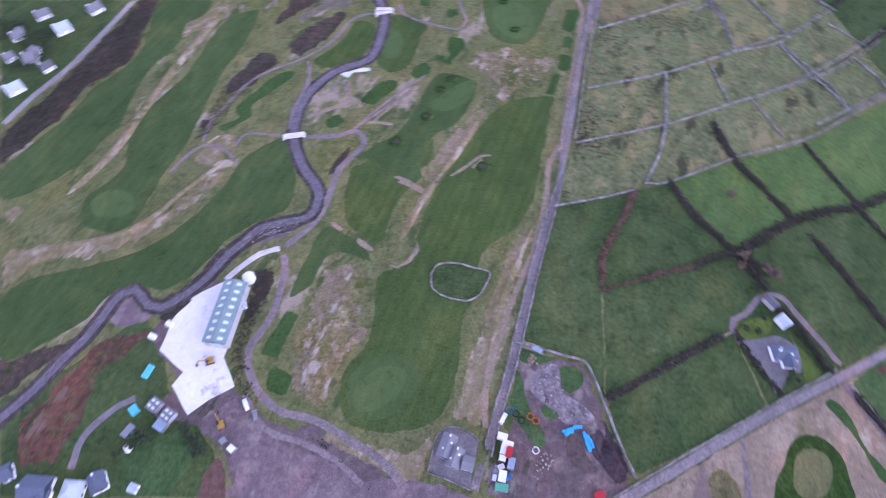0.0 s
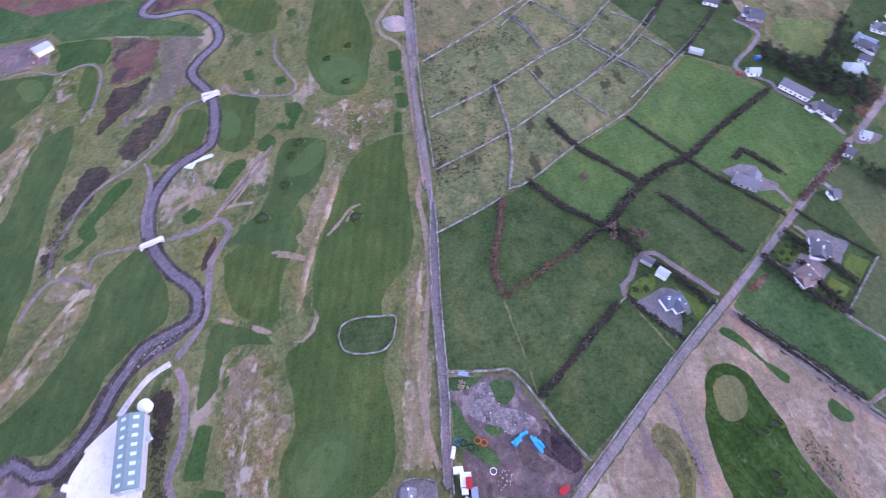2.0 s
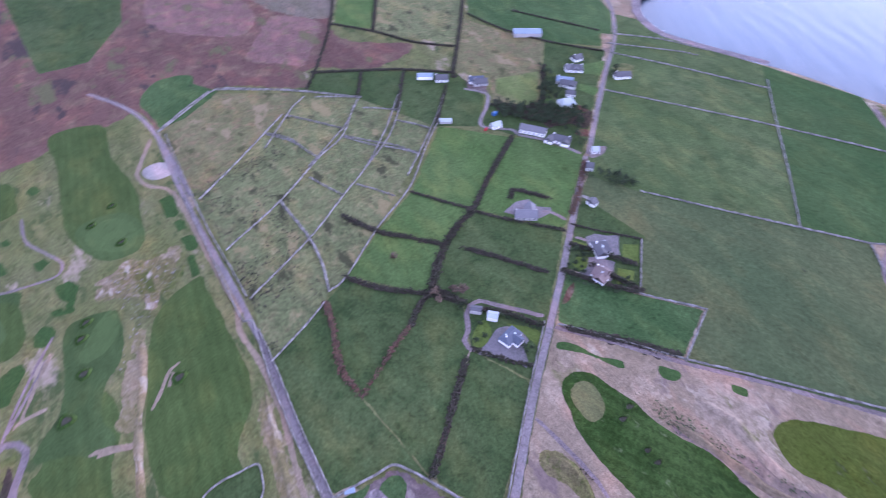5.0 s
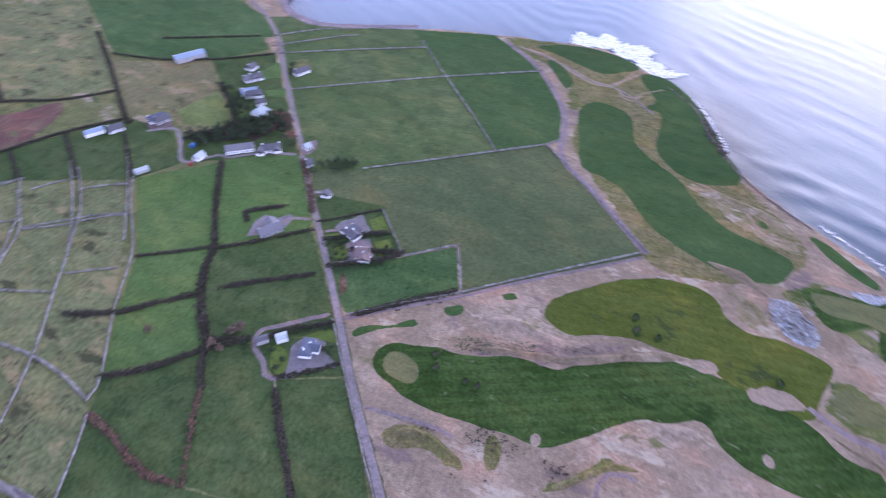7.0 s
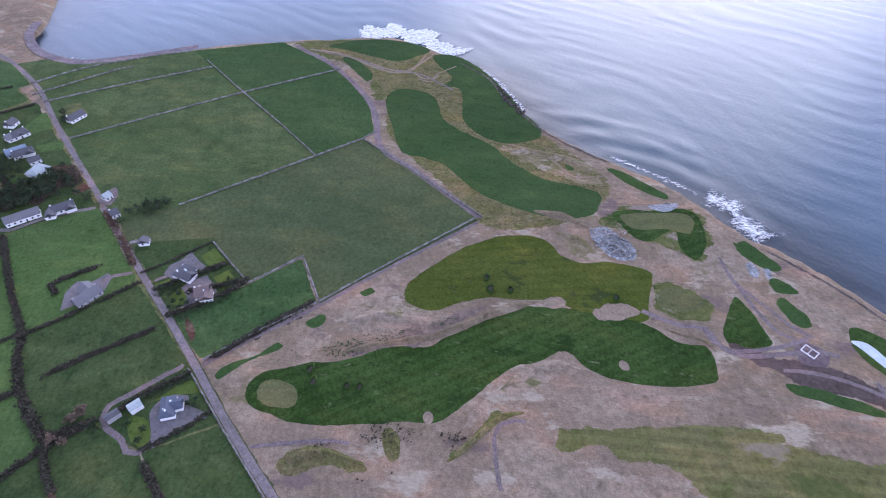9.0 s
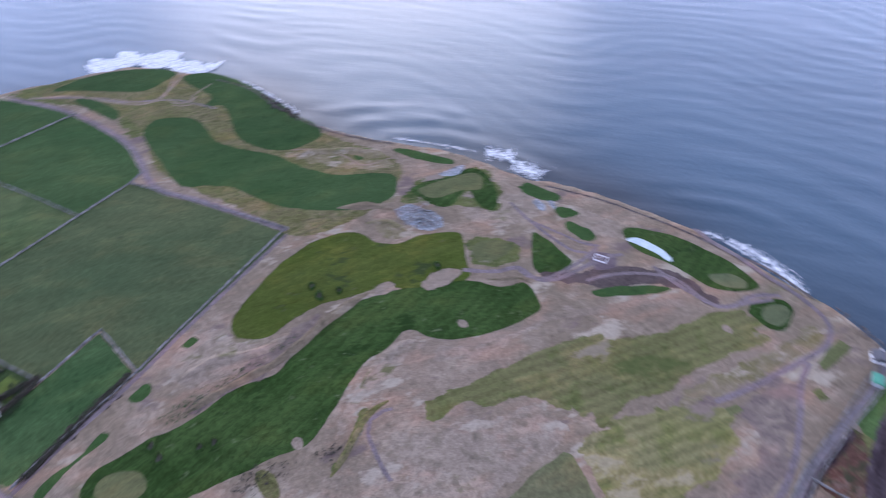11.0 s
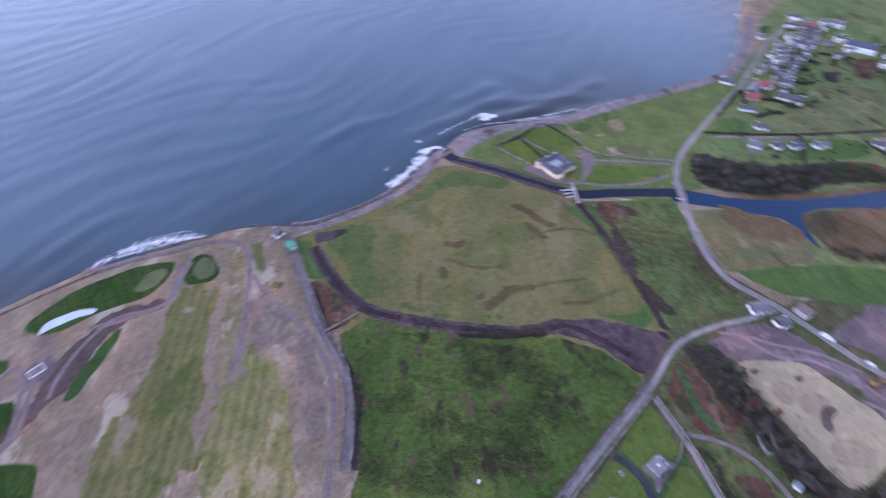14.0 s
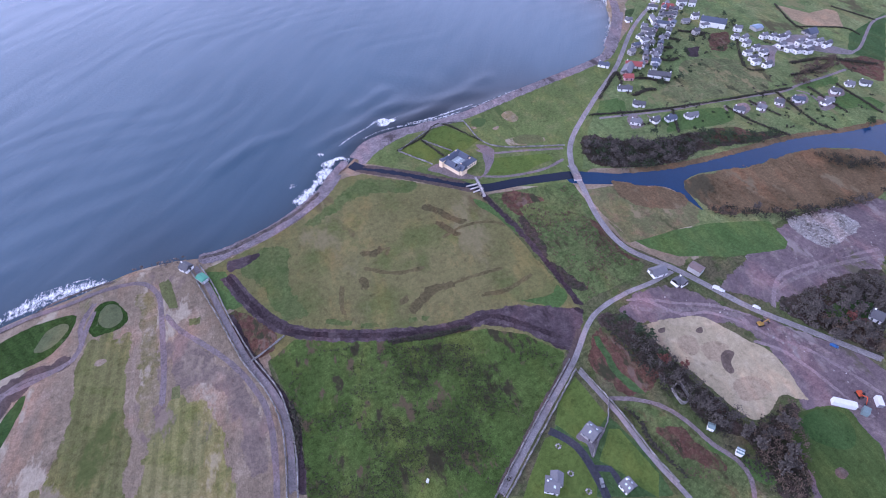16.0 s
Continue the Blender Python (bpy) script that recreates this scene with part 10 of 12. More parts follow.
shed((318.3, 328.2), (327.9, 318.3), 7, "long pale farm shed under the moor", "plaster_white", "sheet_blue")
house((326.4, 313.5), (334.3, 306.0), 8, "white farmhouse under the moor")
house((344.5, 289.9), (354.1, 281.7), 8, "grey and white farmhouse under the moor", roof="slate_blue")
house((441.8, 246.8), (449.6, 244.0), 8, "white cottage by the coast road")
house((421.2, 241.6), (431.0, 231.7), 8, "pale bungalow by the coast road", roof="slate_mid", wing=(0.3, -5, 6))
house((399.1, 234.9), (405.2, 222.7), 8, "long pale bungalow behind hedges", roof="sheet_blue")
house((439.9, 201.8), (450.4, 192.9), 8, "white cottage with pink gable by the shore road")
shed((279.4, 263.6), (286.1, 257.0), 5, "ruined grey stone byre in a field", "plaster_grey", "sheet_pale", 2)
car(296.8, 230.1, 20, "paint_red", "small red car parked by a shed")
car(151.4, 94.0, 60, "paint_dark", "dark car parked on a gravel yard")

# ---- the works ----
shed((-95.6, 120.1), (-99.0, 89.6), 10.5, "large grey-green works shed with pale roof lights", "plaster_grey", "sheet_green", 5.5, lights=8, name="warehouse")


def storage_tank(x, y, r, h):
    ob = group_at("storage_tank", x, y, 0, "round white storage tank with a domed lid", "tank")
    v, f = [], []
    n = 28
    for k, z in ((1, -0.2), (1, h), (1.03, h), (1.03, h + 0.15)):
        v += [(r * k * math.cos(6.2832 * i / n), r * k * math.sin(6.2832 * i / n), z) for i in range(n)]
    f = [(q * n + i, q * n + (i + 1) % n, (q + 1) * n + (i + 1) % n, (q + 1) * n + i) for q in range(3) for i in range(n)]
    part("shell", v, f, "paint_white", ob)
    v, f = [], []
    for k, z in ((1.02, h + 0.1), (0.7, h + 0.6), (0.35, h + 0.85)):
        v += [(r * k * math.cos(6.2832 * i / n), r * k * math.sin(6.2832 * i / n), z) for i in range(n)]
    v.append((0, 0, h + 0.95))
    f = [(q * n + i, q * n + (i + 1) % n, (q + 1) * n + (i + 1) % n, (q + 1) * n + i) for q in range(2) for i in range(n)] + [(2 * n + i, 2 * n + (i + 1) % n, 3 * n) for i in range(n)]
    part("lid", v, f, "paint_white", ob)


storage_tank(-91.4, 123.9, 2.8, 3.2)
shed((-92.8, 112.6), (-90.9, 108.3), 3, "small pale plant room by the tank", "plaster_white", "sheet_pale", 2.4)
excavator(-100.9, 83.1, 200, "paint_yellow", "dusty yellow excavator in the white yard")
excavator(-89.9, 56.1, 120, "paint_yellow", "yellow excavator beside a hardstanding")
container((-128.9, 92.5), (-128.3, 94.7), 2.5, 2.5, "paint_white", "white site cabin at the yard's edge", "site_cabin")
container((-123.0, 98.6), (-122.1, 100.9), 2.5, 2.5, "paint_white", "white site cabin at the yard's edge", "site_cabin")
container((-84.2, 47.2), (-82.0, 45.5), 2.5, 2.4, "paint_white", "white container on a hardstanding")
container((-87.9, 50.3), (-86.3, 48.5), 2.4, 2.2, "paint_silver", "grey skip on a hardstanding", "skip")
car(-81.3, 64.5, 120, "paint_white", "white van beside the dirt road", van=True)
car(-76.7, 60.3, 110, "paint_silver", "silver car beside the dirt road")
# cottages and caravans
house((-159.9, 30.3), (-149.5, 29.7), 9, "blue-slated bungalow with a white gable", roof="slate_blue", wing=(0.6, -6, 6))
house((-140.4, 33.1), (-140.7, 26.7), 8, "white bungalow with a pale flat roof", roof="sheet_pale", hip=0.5, chimneys=0)
house((-133.7, 35.7), (-130.1, 29.7), 6, "white wing with dark slates", roof="slate_blue")
house((-169.5, 35.0), (-167.5, 36.3), 6, "small white outbuilding with blue slates", chimneys=0, roof="slate_blue")
shed((-120.3, 64.2), (-116.6, 61.9), 5, "grey farm shed with white roof strips", "plaster_grey", "slate_mid", lights=2)
shed((-113.6, 60.1), (-109.9, 57.9), 5, "grey farm shed with white roof strips", "plaster_grey", "slate_mid", lights=2)
container((-116.0, 56.0), (-111.9, 53.8), 4, 2.6, "sheet_blue", "long blue-grey mobile home", "mobile_home")
container((-127.7, 50.1), (-124.9, 54.7), 3, 2.5, "paint_silver", "old grey caravan by a hedge", "caravan")
container((-123.7, 44.7), (-125.3, 46.8), 2.2, 2.3, "paint_white", "white touring caravan by a hedge", "caravan")
container((-127.0, 74.8), (-125.2, 80.5), 2.2, 1.8, "tarp_teal", "long teal covered boat on a trailer", "boat_cover")
container((-128.2, 59.9), (-125.8, 62.3), 4.0, 1.6, "tarp_teal", "heap under a turquoise tarpaulin", "tarpaulin")
shed((-119.1, 31.4), (-116.6, 30.6), 3.2, "small pale garden shed", "plaster_white", "sheet_pale", 2.2)
# bungalow and scrapyard at the crossroads
house((4.9, 53.3), (1.8, 44.7), 5.6, "long grey-roofed bungalow with white gables", roof="slate_mid", chimneys=1, roof_lights=2)
house((7.9, 48.3), (5.0, 41.3), 5.6, "middle wing of a grey-roofed bungalow", roof="slate_mid", roof_lights=2)
house((9.7, 43.1), (13.8, 42.1), 5, "garage with grey slates beside a bungalow", roof="slate_mid", chimneys=0)
container((23.9, 53.9), (27.8, 52.9), 2.6, 2.6, "paint_white", "white shipping container in a scrapyard")
container((27.3, 51.8), (25.7, 46.4), 2.6, 2.8, "paint_white", "long white lorry trailer in a scrapyard", "trailer")
container((25.9, 46.0), (25.2, 43.8), 2.6, 2.5, "paint_white", "white box trailer in a scrapyard", "trailer")
container((24.4, 42.5), (25.3, 40.8), 2.6, 2.3, "concrete_pale", "cream site cabin in a scrapyard", "site_cabin")
container((25.7, 40.2), (24.7, 36.0), 3.0, 2.6, "paint_white", "white cabin in a scrapyard", "site_cabin")
container((24.9, 35.4), (24.5, 32.5), 5.0, 2.8, "paint_green", "pale green metal store in a scrapyard", "store")
container((29.5, 45.2), (28.4, 40.9), 2.6, 2.4, "sheet_blue", "pale blue container in a scrapyard")
lorry((27.5, 45.2), (29.4, 51.4), "paint_red", "red lorry with a flat body in a scrapyard")
car(22.5, 38.7, 75, "paint_white", "white car beside the lane")
car(22.8, 40.3, 75, "paint_silver", "silver car beside the lane")
car(27.2, 37.9, 40, "paint_blue", "dark blue scrapped car in a yard")
car(26.5, 60.9, 60, "paint_white", "white scrapped van by the lane", van=True)
container((61.1, 31.6), (64.8, 32.9), 2.4, 1.6, "paint_red", "red farm trailer by the road", "farm_trailer")
container((40.9, 92.9), (44.7, 90.6), 2.0, 0.8, "sheet_blue", "stack of pale blue sheets", "sheet_stack")
BALE_ROWS = (((51.5, 56.1), (56.4, 58.1), 8), ((52.3, 55.0), (54.8, 56.6), 5), ((56.8, 57.8), (58.7, 58.3), 4), ((59.8, 55.6), (61.2, 49.2), 12), ((60.9, 54.7), (62.5, 50.7), 9), ((60.1, 52.0), (61.4, 48.9), 6))
for (ax, ay), (bx, by), count in BALE_ROWS:
    for k in range(count):
        s = k / (count - 1)
        bale(ax + (bx - ax) * s + random.uniform(-0.25, 0.25), ay + (by - ay) * s + random.uniform(-0.25, 0.25), random.uniform(0, 180))


def feeder(x, y, paint, label):
    """A round cattle feeder: two hoops on uprights."""
    ob = group_at("ring_feeder", x, y, 0, label, "ring feeder", "ring feeders")
    n = 20
    for z in (0.1, 1.0):
        v, f = [], []
        for r, dz in ((1.25, 0), (1.45, 0), (1.45, 0.14), (1.25, 0.14)):
            v += [(r * math.cos(6.2832 * i / n), r * math.sin(6.2832 * i / n), z + dz) for i in range(n)]
        f = [(q * n + i, q * n + (i + 1) % n, ((q + 1) % 4) * n + (i + 1) % n, ((q + 1) % 4) * n + i) for q in range(4) for i in range(n)]
        part("hoop", v, f, paint, ob)
    for i in range(6):
        a = 6.2832 * i / 6
        v, f = boxes((1.35 * math.cos(a) - 0.05, 1.35 * math.cos(a) + 0.05, 1.35 * math.sin(a) - 0.05, 1.35 * math.sin(a) + 0.05, 0, 1.1))
        part("upright", v, f, paint, ob)


feeder(29.7, 64.5, "paint_blue", "blue ring feeder in a scrapyard")
feeder(32.0, 63.1, "rubber", "dark ring feeder in a scrapyard")
feeder(34.2, 60.4, "rubber", "dark ring feeder in a scrapyard")
feeder(37.9, 62.1, "paint_orange", "orange-red ring feeder in a scrapyard")
feeder(40.1, 60.3, "paint_orange", "orange-red ring feeder in a scrapyard")
feeder(39.3, 48.5, "paint_white", "white ring feeder in a scrapyard")
stones("pale rubble scattered in the scrapyard", [(41.0, 49.2), (47.5, 45.6), (43.8, 41.7), (40.0, 35.3), (38.0, 38.4), (39.4, 43.7)], 1.3, 0.45, "rock_pale", 5, "rubble")
stones("grey rubble heaps among weeds", [(42.2, 83.2), (51.0, 85.2), (52.5, 73.9), (56.2, 70.6), (63.5, 65.0), (61.9, 60.9), (49.0, 61.8), (43.6, 68.4)], 1.5, 0.5, "rock_pale", 6, "rubble")
stones("pale stone heap", [(37.8, 88.1), (40.1, 89.4), (42.7, 87.6), (42.3, 85.0), (38.6, 85.5)], 0.6, 0.6, "sand_path", 7, "rubble")

# ---- bridges ----
footbridge((-89.3, 213.9), (-80.1, 215.8), 3.0, "white concrete golf bridge over the burn")
footbridge((-46.7, 328.2), (-38.1, 328.5), 2.6, "white golf bridge over the burn")
footbridge((-46.4, 323.8), (-38.3, 326.6), 2.6, "white golf bridge over the burn")
footbridge((-225.6, -254.1), (-219.6, -236.3), 2.0, "grey footbridge over a weir", "concrete_pale", "stone_wall")
footbridge((-295.5, -226.0), (-288.5, -212.5), 5.4, "stone road bridge over the river", "road_grey", "stone_wall")



def weir(ends, label):
    """Low concrete sills across the river, with piers between them."""
    (ax, ay), (bx, by) = ends[0]
    ob = group_at("weir", ax, ay, 0, label, "weir")
    for (ax2, ay2), (bx2, by2) in ends:
        d = Vector((bx2 - ax2, by2 - ay2))
        n = Vector((-d.y, d.x)).normalized() * 0.45
        a, b = Vector((ax2 - ax, ay2 - ay)), Vector((bx2 - ax, by2 - ay))
        v = [(*(a - n), -0.1), (*(b - n), -0.1), (*(b + n), -0.1), (*(a + n), -0.1), (*(a - n), 0.5), (*(b - n), 0.9), (*(b + n), 0.9), (*(a + n), 0.5)]
        part("sill", v, BOX_F, "concrete_pale", ob)
        v, f = boxes((b.x - 0.7, b.x + 0.7, b.y - 0.7, b.y + 0.7, -0.1, 1.5, 0.12))
        part("pier", v, f, "concrete_white", ob)


weir([((-214.7, -251.0), (-224.5, -248.4)), ((-215.2, -246.8), (-223.3, -245.3)), ((-215.3, -242.8), (-222.4, -242.0))], "stepped concrete weir with pale piers in the river")

# ---- bunkers ----
for bx, by, rx, ry in ((55.4, 350.7, 2.4, 1.8), (38.0, 340.6, 2.4, 1.6), (44.3, 312.0, 2.8, 1.8), (3.3, 264.5, 2.6, 2.0), (-3.0, 255.4, 2.6, 2.0), (-10.8, 232.7, 2.8, 2.4), (-26.9, 212.9, 3.0, 2.8), (21.1, 196.5, 3.0, 2.4)):
    bunker(bx, by, rx, ry, 20)
for bx, by, rx, ry in ((160.2, 25.6, 2.6, 1.6), (152.3, 24.6, 2.6, 1.6), (146.3, 8.6, 2.0, 1.4), (144.4, 2.5, 2.4, 1.4), (200.8, -78.4, 2.4, 1.3), (191.8, -78.1, 3.0, 1.6), (188.3, -88.9, 2.2, 1.1), (169.2, -145.0, 2.4, 1.3)):
    bunker(bx, by, rx, ry, -20)
for bx, by in ((120.7, -27.0), (126.7, -128.5), (35.6, -237.9)):
    patch("bunker", "sand_pale", 6, "round pale sandy scrape in a fairway", [(bx + 3.6 * math.cos(a), by + 3.0 * math.sin(a)) for a in (0, 0.9, 1.8, 2.7, 3.6, 4.5, 5.4)], wobble=0.8)

# ---- building site on the headland ----


def foundation(x, y, turn):
    """A low concrete foundation: four footings round a slab."""
    ob = group_at("foundation", x, y, turn, "small white concrete foundation on a mauve pad", "foundation")
    v, f = boxes((-3.5, 3.5, -2.6, 2.6, -0.1, 0.15))
    part("slab", v, f, "dirt_mauve", ob)
    for d in ((-3.7, 3.7, -2.8, -2.3, 0, 0.6), (-3.7, 3.7, 2.3, 2.8, 0, 0.6), (-3.7, -3.2, -2.3, 2.3, 0, 0.6), (3.2, 3.7, -2.3, 2.3, 0, 0.6), (-0.2, 0.2, -2.3, 2.3, 0, 0.5)):
        v, f = boxes(d)
        part("footing", v, f, "concrete_white", ob)


foundation(112.7, -225.7, 25)
stone_wall("low oval ring of stones by the burn", 0.6, 0.5, [(-68.0, 256.0), (-65.2, 259.7), (-61.2, 258.3), (-59.8, 253.1), (-62.9, 249.1), (-66.8, 251.0), (-68.0, 256.0)])
shed((-152.0, 412.4), (-142.1, 418.7), 8, "pale shed in a builder's yard", "plaster_cream", "sheet_pale", 3.5)
stones("rubble heaps in a builder's yard", [(-161.0, 414.7), (-154.4, 426.4), (-144.5, 412.3), (-152.9, 399.7)], 2.4, 0.7, "rock_pale", 45, "rubble")

# ---- the grand house ----


def grand_house():
    cx, cy = -225.4, -276.6
    ob = group_at("house", cx, cy, 193, "grand cream courtyard house with dark slate roofs", "house", "houses")
    L, W, d = 10.0, 7.0, 5.6
    for along, x0, x1, oy in (("x", -L, L, -W), ("x", -L, L, W), ("y", -W + d / 2, W - d / 2, -L + d / 2), ("y", -W + d / 2, W - d / 2, L - d / 2)):
        gable_wing(ob, x0, x1, d, 3.9, 2.3, "plaster_cream", "slate_blue", along=along, oy=oy, hip=0.8 if along == "x" else 0)
    v, f = boxes((-L - 1.8, -L + 1.6, W - 1.7, W + 1.7, -0.3, 5.6), (-L - 1.95, -L + 1.75, W - 1.85, W + 1.85, 5.6, 5.9))
    tower = part("tower", v, f, "plaster_cream", ob)
    part("tower_roof", [(-L - 2.1, W - 2.0, 5.9), (-L + 1.9, W - 2.0, 5.9), (-L + 1.9, W + 2.0, 5.9), (-L - 2.1, W + 2.0, 5.9), (-L - 0.1, W, 7.4)], [(0, 1, 4), (1, 2, 4), (2, 3, 4), (3, 0, 4), (3, 2, 1, 0)], "slate_blue", tower)
    for cx_, cy_ in ((-L * 0.5, -W), (L * 0.5, -W), (L * 0.5, W), (-L * 0.3, W)):
        v, f = boxes((cx_ - 0.6, cx_ + 0.6, cy_ - 0.4, cy_ + 0.4, 5.4, 7.1))
        part("chimney", v, f, "plaster_cream", ob)
    gable_wing(ob, -W - 5.2, -W + 0.6, 5.4, 4.9, 2.2, "plaster_cream", "slate_blue", along="y", oy=-L * 0.62)
    gable_wing(ob, -L * 0.9, -L * 0.3, 4.6, 4.6, 2.0, "plaster_cream", "slate_blue", oy=-W - 2.2)
    v, f = boxes((-L + d * 0.9, L - d * 0.9, -W + d * 0.5, W - d * 0.5, 3.2, 3.6))
    part("flat_roof", v, f, "sheet_pale", ob)
    for k in range(4):
        v, f = boxes((-3.4 + k * 1.9, -2.4 + k * 1.9, -1.2, 1.2, 3.6, 3.9))
        part("roof_light", v, f, "skylight", ob)
    v, f = boxes((-L + d, L - d, -W + d / 2, W - d / 2, 0, 0.6))
    part("courtyard", v, f, "concrete_pale", ob)
    for side in (-1, 1):
        for k in range(8):
            win = shared("window", "tallwin", lambda: boxes((-0.5, 0.5, -0.03, 0.05, 0, 1.7)), "glass_dark", ob, (-L + 3.2 + k * 2.05, side * (W + d / 2 + 0.02), 1.0), turn=0 if side < 0 else 180)
            shared("window_frame", "tallframe", lambda: frame_mesh(1.0, 1.7), "paint_white", win, (0, 0, 0))


grand_house()

# ---- cottages below the road ----
house((-153.6, -65.7), (-155.0, -59.2), 7.5, "grey-roofed bungalow with white quoins", "plaster_grey", "slate_mid", roof_lights=3, chimneys=1)
patch("drive", "tarmac", 6, "grey gravel yard of a bungalow", [(-147.2, -64.7), (-149.7, -59.5), (-147.0, -53.0), (-155.7, -57.2), (-161.8, -59.5), (-160.6, -62.8), (-152.6, -66.4)])
house((-119.1, -55.9), (-123.4, -51.5), 7, "large slate-roofed house with white gables", roof="slate_mid", wing=(0.6, 6, 5.5), roof_lights=2)
house((-149.8, -36.9), (-149.8, -32.0), 6, "white cottage with a grey slate roof", roof="slate_mid", roof_lights=4)
house((-259.5, -117.2), (-268.8, -115.0), 6.8, "white-gabled bungalow with grey slates", roof="slate_mid", chimneys=0)
house((-270.0, -105.2), (-270.0, -99.7), 5.6, "white roadside cottage with dark roof", wing=(-0.5, -5, 5))
shed((-285.0, -108.3), (-286.4, -100.4), 6.4, "long brown-grey barn by the road", "plaster_grey", "roof_brown", 3.6)
house((-341.9, -25.3), (-343.7, -19.2), 8, "white house among trees", detail=2)
shed((-204.8, -32.8), (-206.1, -30.5), 3, "small teal-roofed garden house", "plaster_white", "sheet_green", 2.4)
shed((-205.4, -17.1), (-206.6, -14.6), 3, "teal-roofed workshop with roof lights", "plaster_white", "sheet_green", 2.6, lights=3)
house((-20.9, -283.8), (-23.9, -278.4), 6, "small white house on the shore")
shed((-26.8, -269.6), (-29.1, -263.7), 5, "green-roofed hut beside the lane", "plaster_grey", "paint_green", 2.3)
container((-268.9, -6.4), (-275.9, 2.1), 3, 3, "paint_white", "row of white site cabins on building ground", "site_cabin")
container((-276.7, 4.9), (-277.7, 7.8), 4, 3, "sheet_green", "dark green site store on gravel", "store")
container((-290.5, 5.3), (-286.5, 9.2), 2.6, 2.6, "paint_white", "white site cabin on building ground", "site_cabin")
container((-75.3, -87.5), (-76.0, -86.7), 1.6, 1.2, "paint_white", "small white water tank in a field", "water_tank")
excavator(-282.5, -56.3, 160, "paint_yellow", "yellow digger on purple building ground")
excavator(-284.9, -0.4, 60, "paint_orange", "orange digger on building ground")
car(-284.3, -87.3, 118, "paint_white", "white van on the main road", van=True)
car(-285.2, -85.1, 118, "paint_white", "white car on the main road")
car(-291.6, -65.1, 116, "paint_white", "white car on the main road")
car(-303.4, -24.6, 114, "paint_blue", "blue car on the main road")
car(-141.6, -42.1, 60, "paint_silver", "silver car on a drive")


def rock_garden(x, y):
    ob = group_at("rockery", x, y, 0, "round bed of pale boulders on a lawn", "rockery", "rockeries")
    for k in range(7):
        a = k * 0.9
        v, f = [], []
        clump(v, f, 1.1 * math.cos(a), 1.1 * math.sin(a), 0.15, 0.55)
        part("boulder", v, f, "rock_pale", ob)


for rx, ry in ((-136.9, -66.4), (-132.8, -53.3), (-134.0, -42.7)):
    rock_garden(rx, ry)

# ---- village ----
VILLAGE_A = ((-571.1, -399.3, -580.4, -387.7), (-554.1, -377.6, -542.3, -359.5), (-565.9, -375.2, -586.3, -365.5), (-542.0, -363.1, -554.4, -348.2), (-528.5, -368.5, -531.3, -359.9), (-517.5, -360.8, -525.2, -347.6), (-502.2, -350.0, -512.7, -351.0), (-509.6, -346.7, -520.6, -344.3), (-482.3, -338.6, -493.3, -337.4), (-497.2, -340.9, -506.0, -338.2), (-489.0, -331.3, -497.6, -328.6), (-468.4, -330.2, -476.3, -329.4), (-486.7, -318.2, -499.5, -318.5), (-472.1, -306.7, -478.6, -298.4), (-571.7, -350.4, -582.4, -346.9), (-590.1, -352.4, -599.2, -348.2), (-579.9, -331.6, -591.6, -328.9), (-559.2, -325.4, -567.4, -323.2), (-591.9, -412.7, -598.9, -400.3), (-606.2, -385.9, -619.7, -380.9), (-586.7, -381.7, -594.7, -370.9), (-617.1, -378.8, -623.7, -370.7))
VILLAGE_B = ((-587.2, -286.6, -600.2, -289.0), (-579.2, -278.2, -589.6, -278.9), (-578.7, -268.1, -588.9, -267.3), (-609.7, -279.6, -619.9, -279.3), (-616.5, -273.6, -626.7, -273.2), (-620.0, -268.2, -630.3, -267.8), (-627.1, -265.1, -642.6, -269.2), (-563.0, -266.7, -572.8, -264.6), (-557.3, -256.3, -567.5, -255.2), (-575.1, -256.0, -586.3, -257.3), (-552.5, -249.9, -563.1, -248.4), (-556.7, -240.4, -567.7, -239.9), (-605.9, -257.6, -617.3, -256.2), (-604.7, -248.1, -615.0, -247.2), (-608.4, -241.3, -619.2, -240.0), (-626.5, -250.1, -639.1, -251.1), (-628.1, -243.1, -639.1, -241.9), (-615.9, -235.0, -628.3, -234.1), (-642.5, -248.8, -656.0, -247.7), (-643.8, -240.4, -656.2, -239.8), (-644.5, -232.3, -659.9, -232.8), (-603.5, -307.8, -611.6, -302.5), (-583.9, -295.0, -592.3, -294.2))
VILLAGE_C = ((-400.5, -264.5, -410.0, -253.8), (-378.0, -245.6, -384.9, -235.8), (-392.3, -234.9, -402.3, -233.9), (-403.9, -229.8, -415.7, -226.6), (-421.2, -224.5, -435.8, -219.8), (-467.2, -210.1, -473.8, -200.2), (-488.8, -201.2, -491.5, -192.0), (-508.6, -197.4, -512.4, -188.9), (-524.9, -191.5, -533.3, -181.6), (-538.4, -171.0, -555.6, -169.6), (-568.3, -181.1, -573.9, -171.7), (-589.7, -179.4, -597.1, -172.9), (-604.5, -174.8, -611.0, -163.7), (-427.3, -332.7, -434.8, -320.7), (-524.2, -388.1, -532.5, -382.6), (-408.0, -289.8, -420.9, -278.7), (-488.1, -318.8, -494.3, -311.3))
ROOFS = ("slate_grey", "slate_mid", "slate_grey", "slate_blue", "slate_mid")


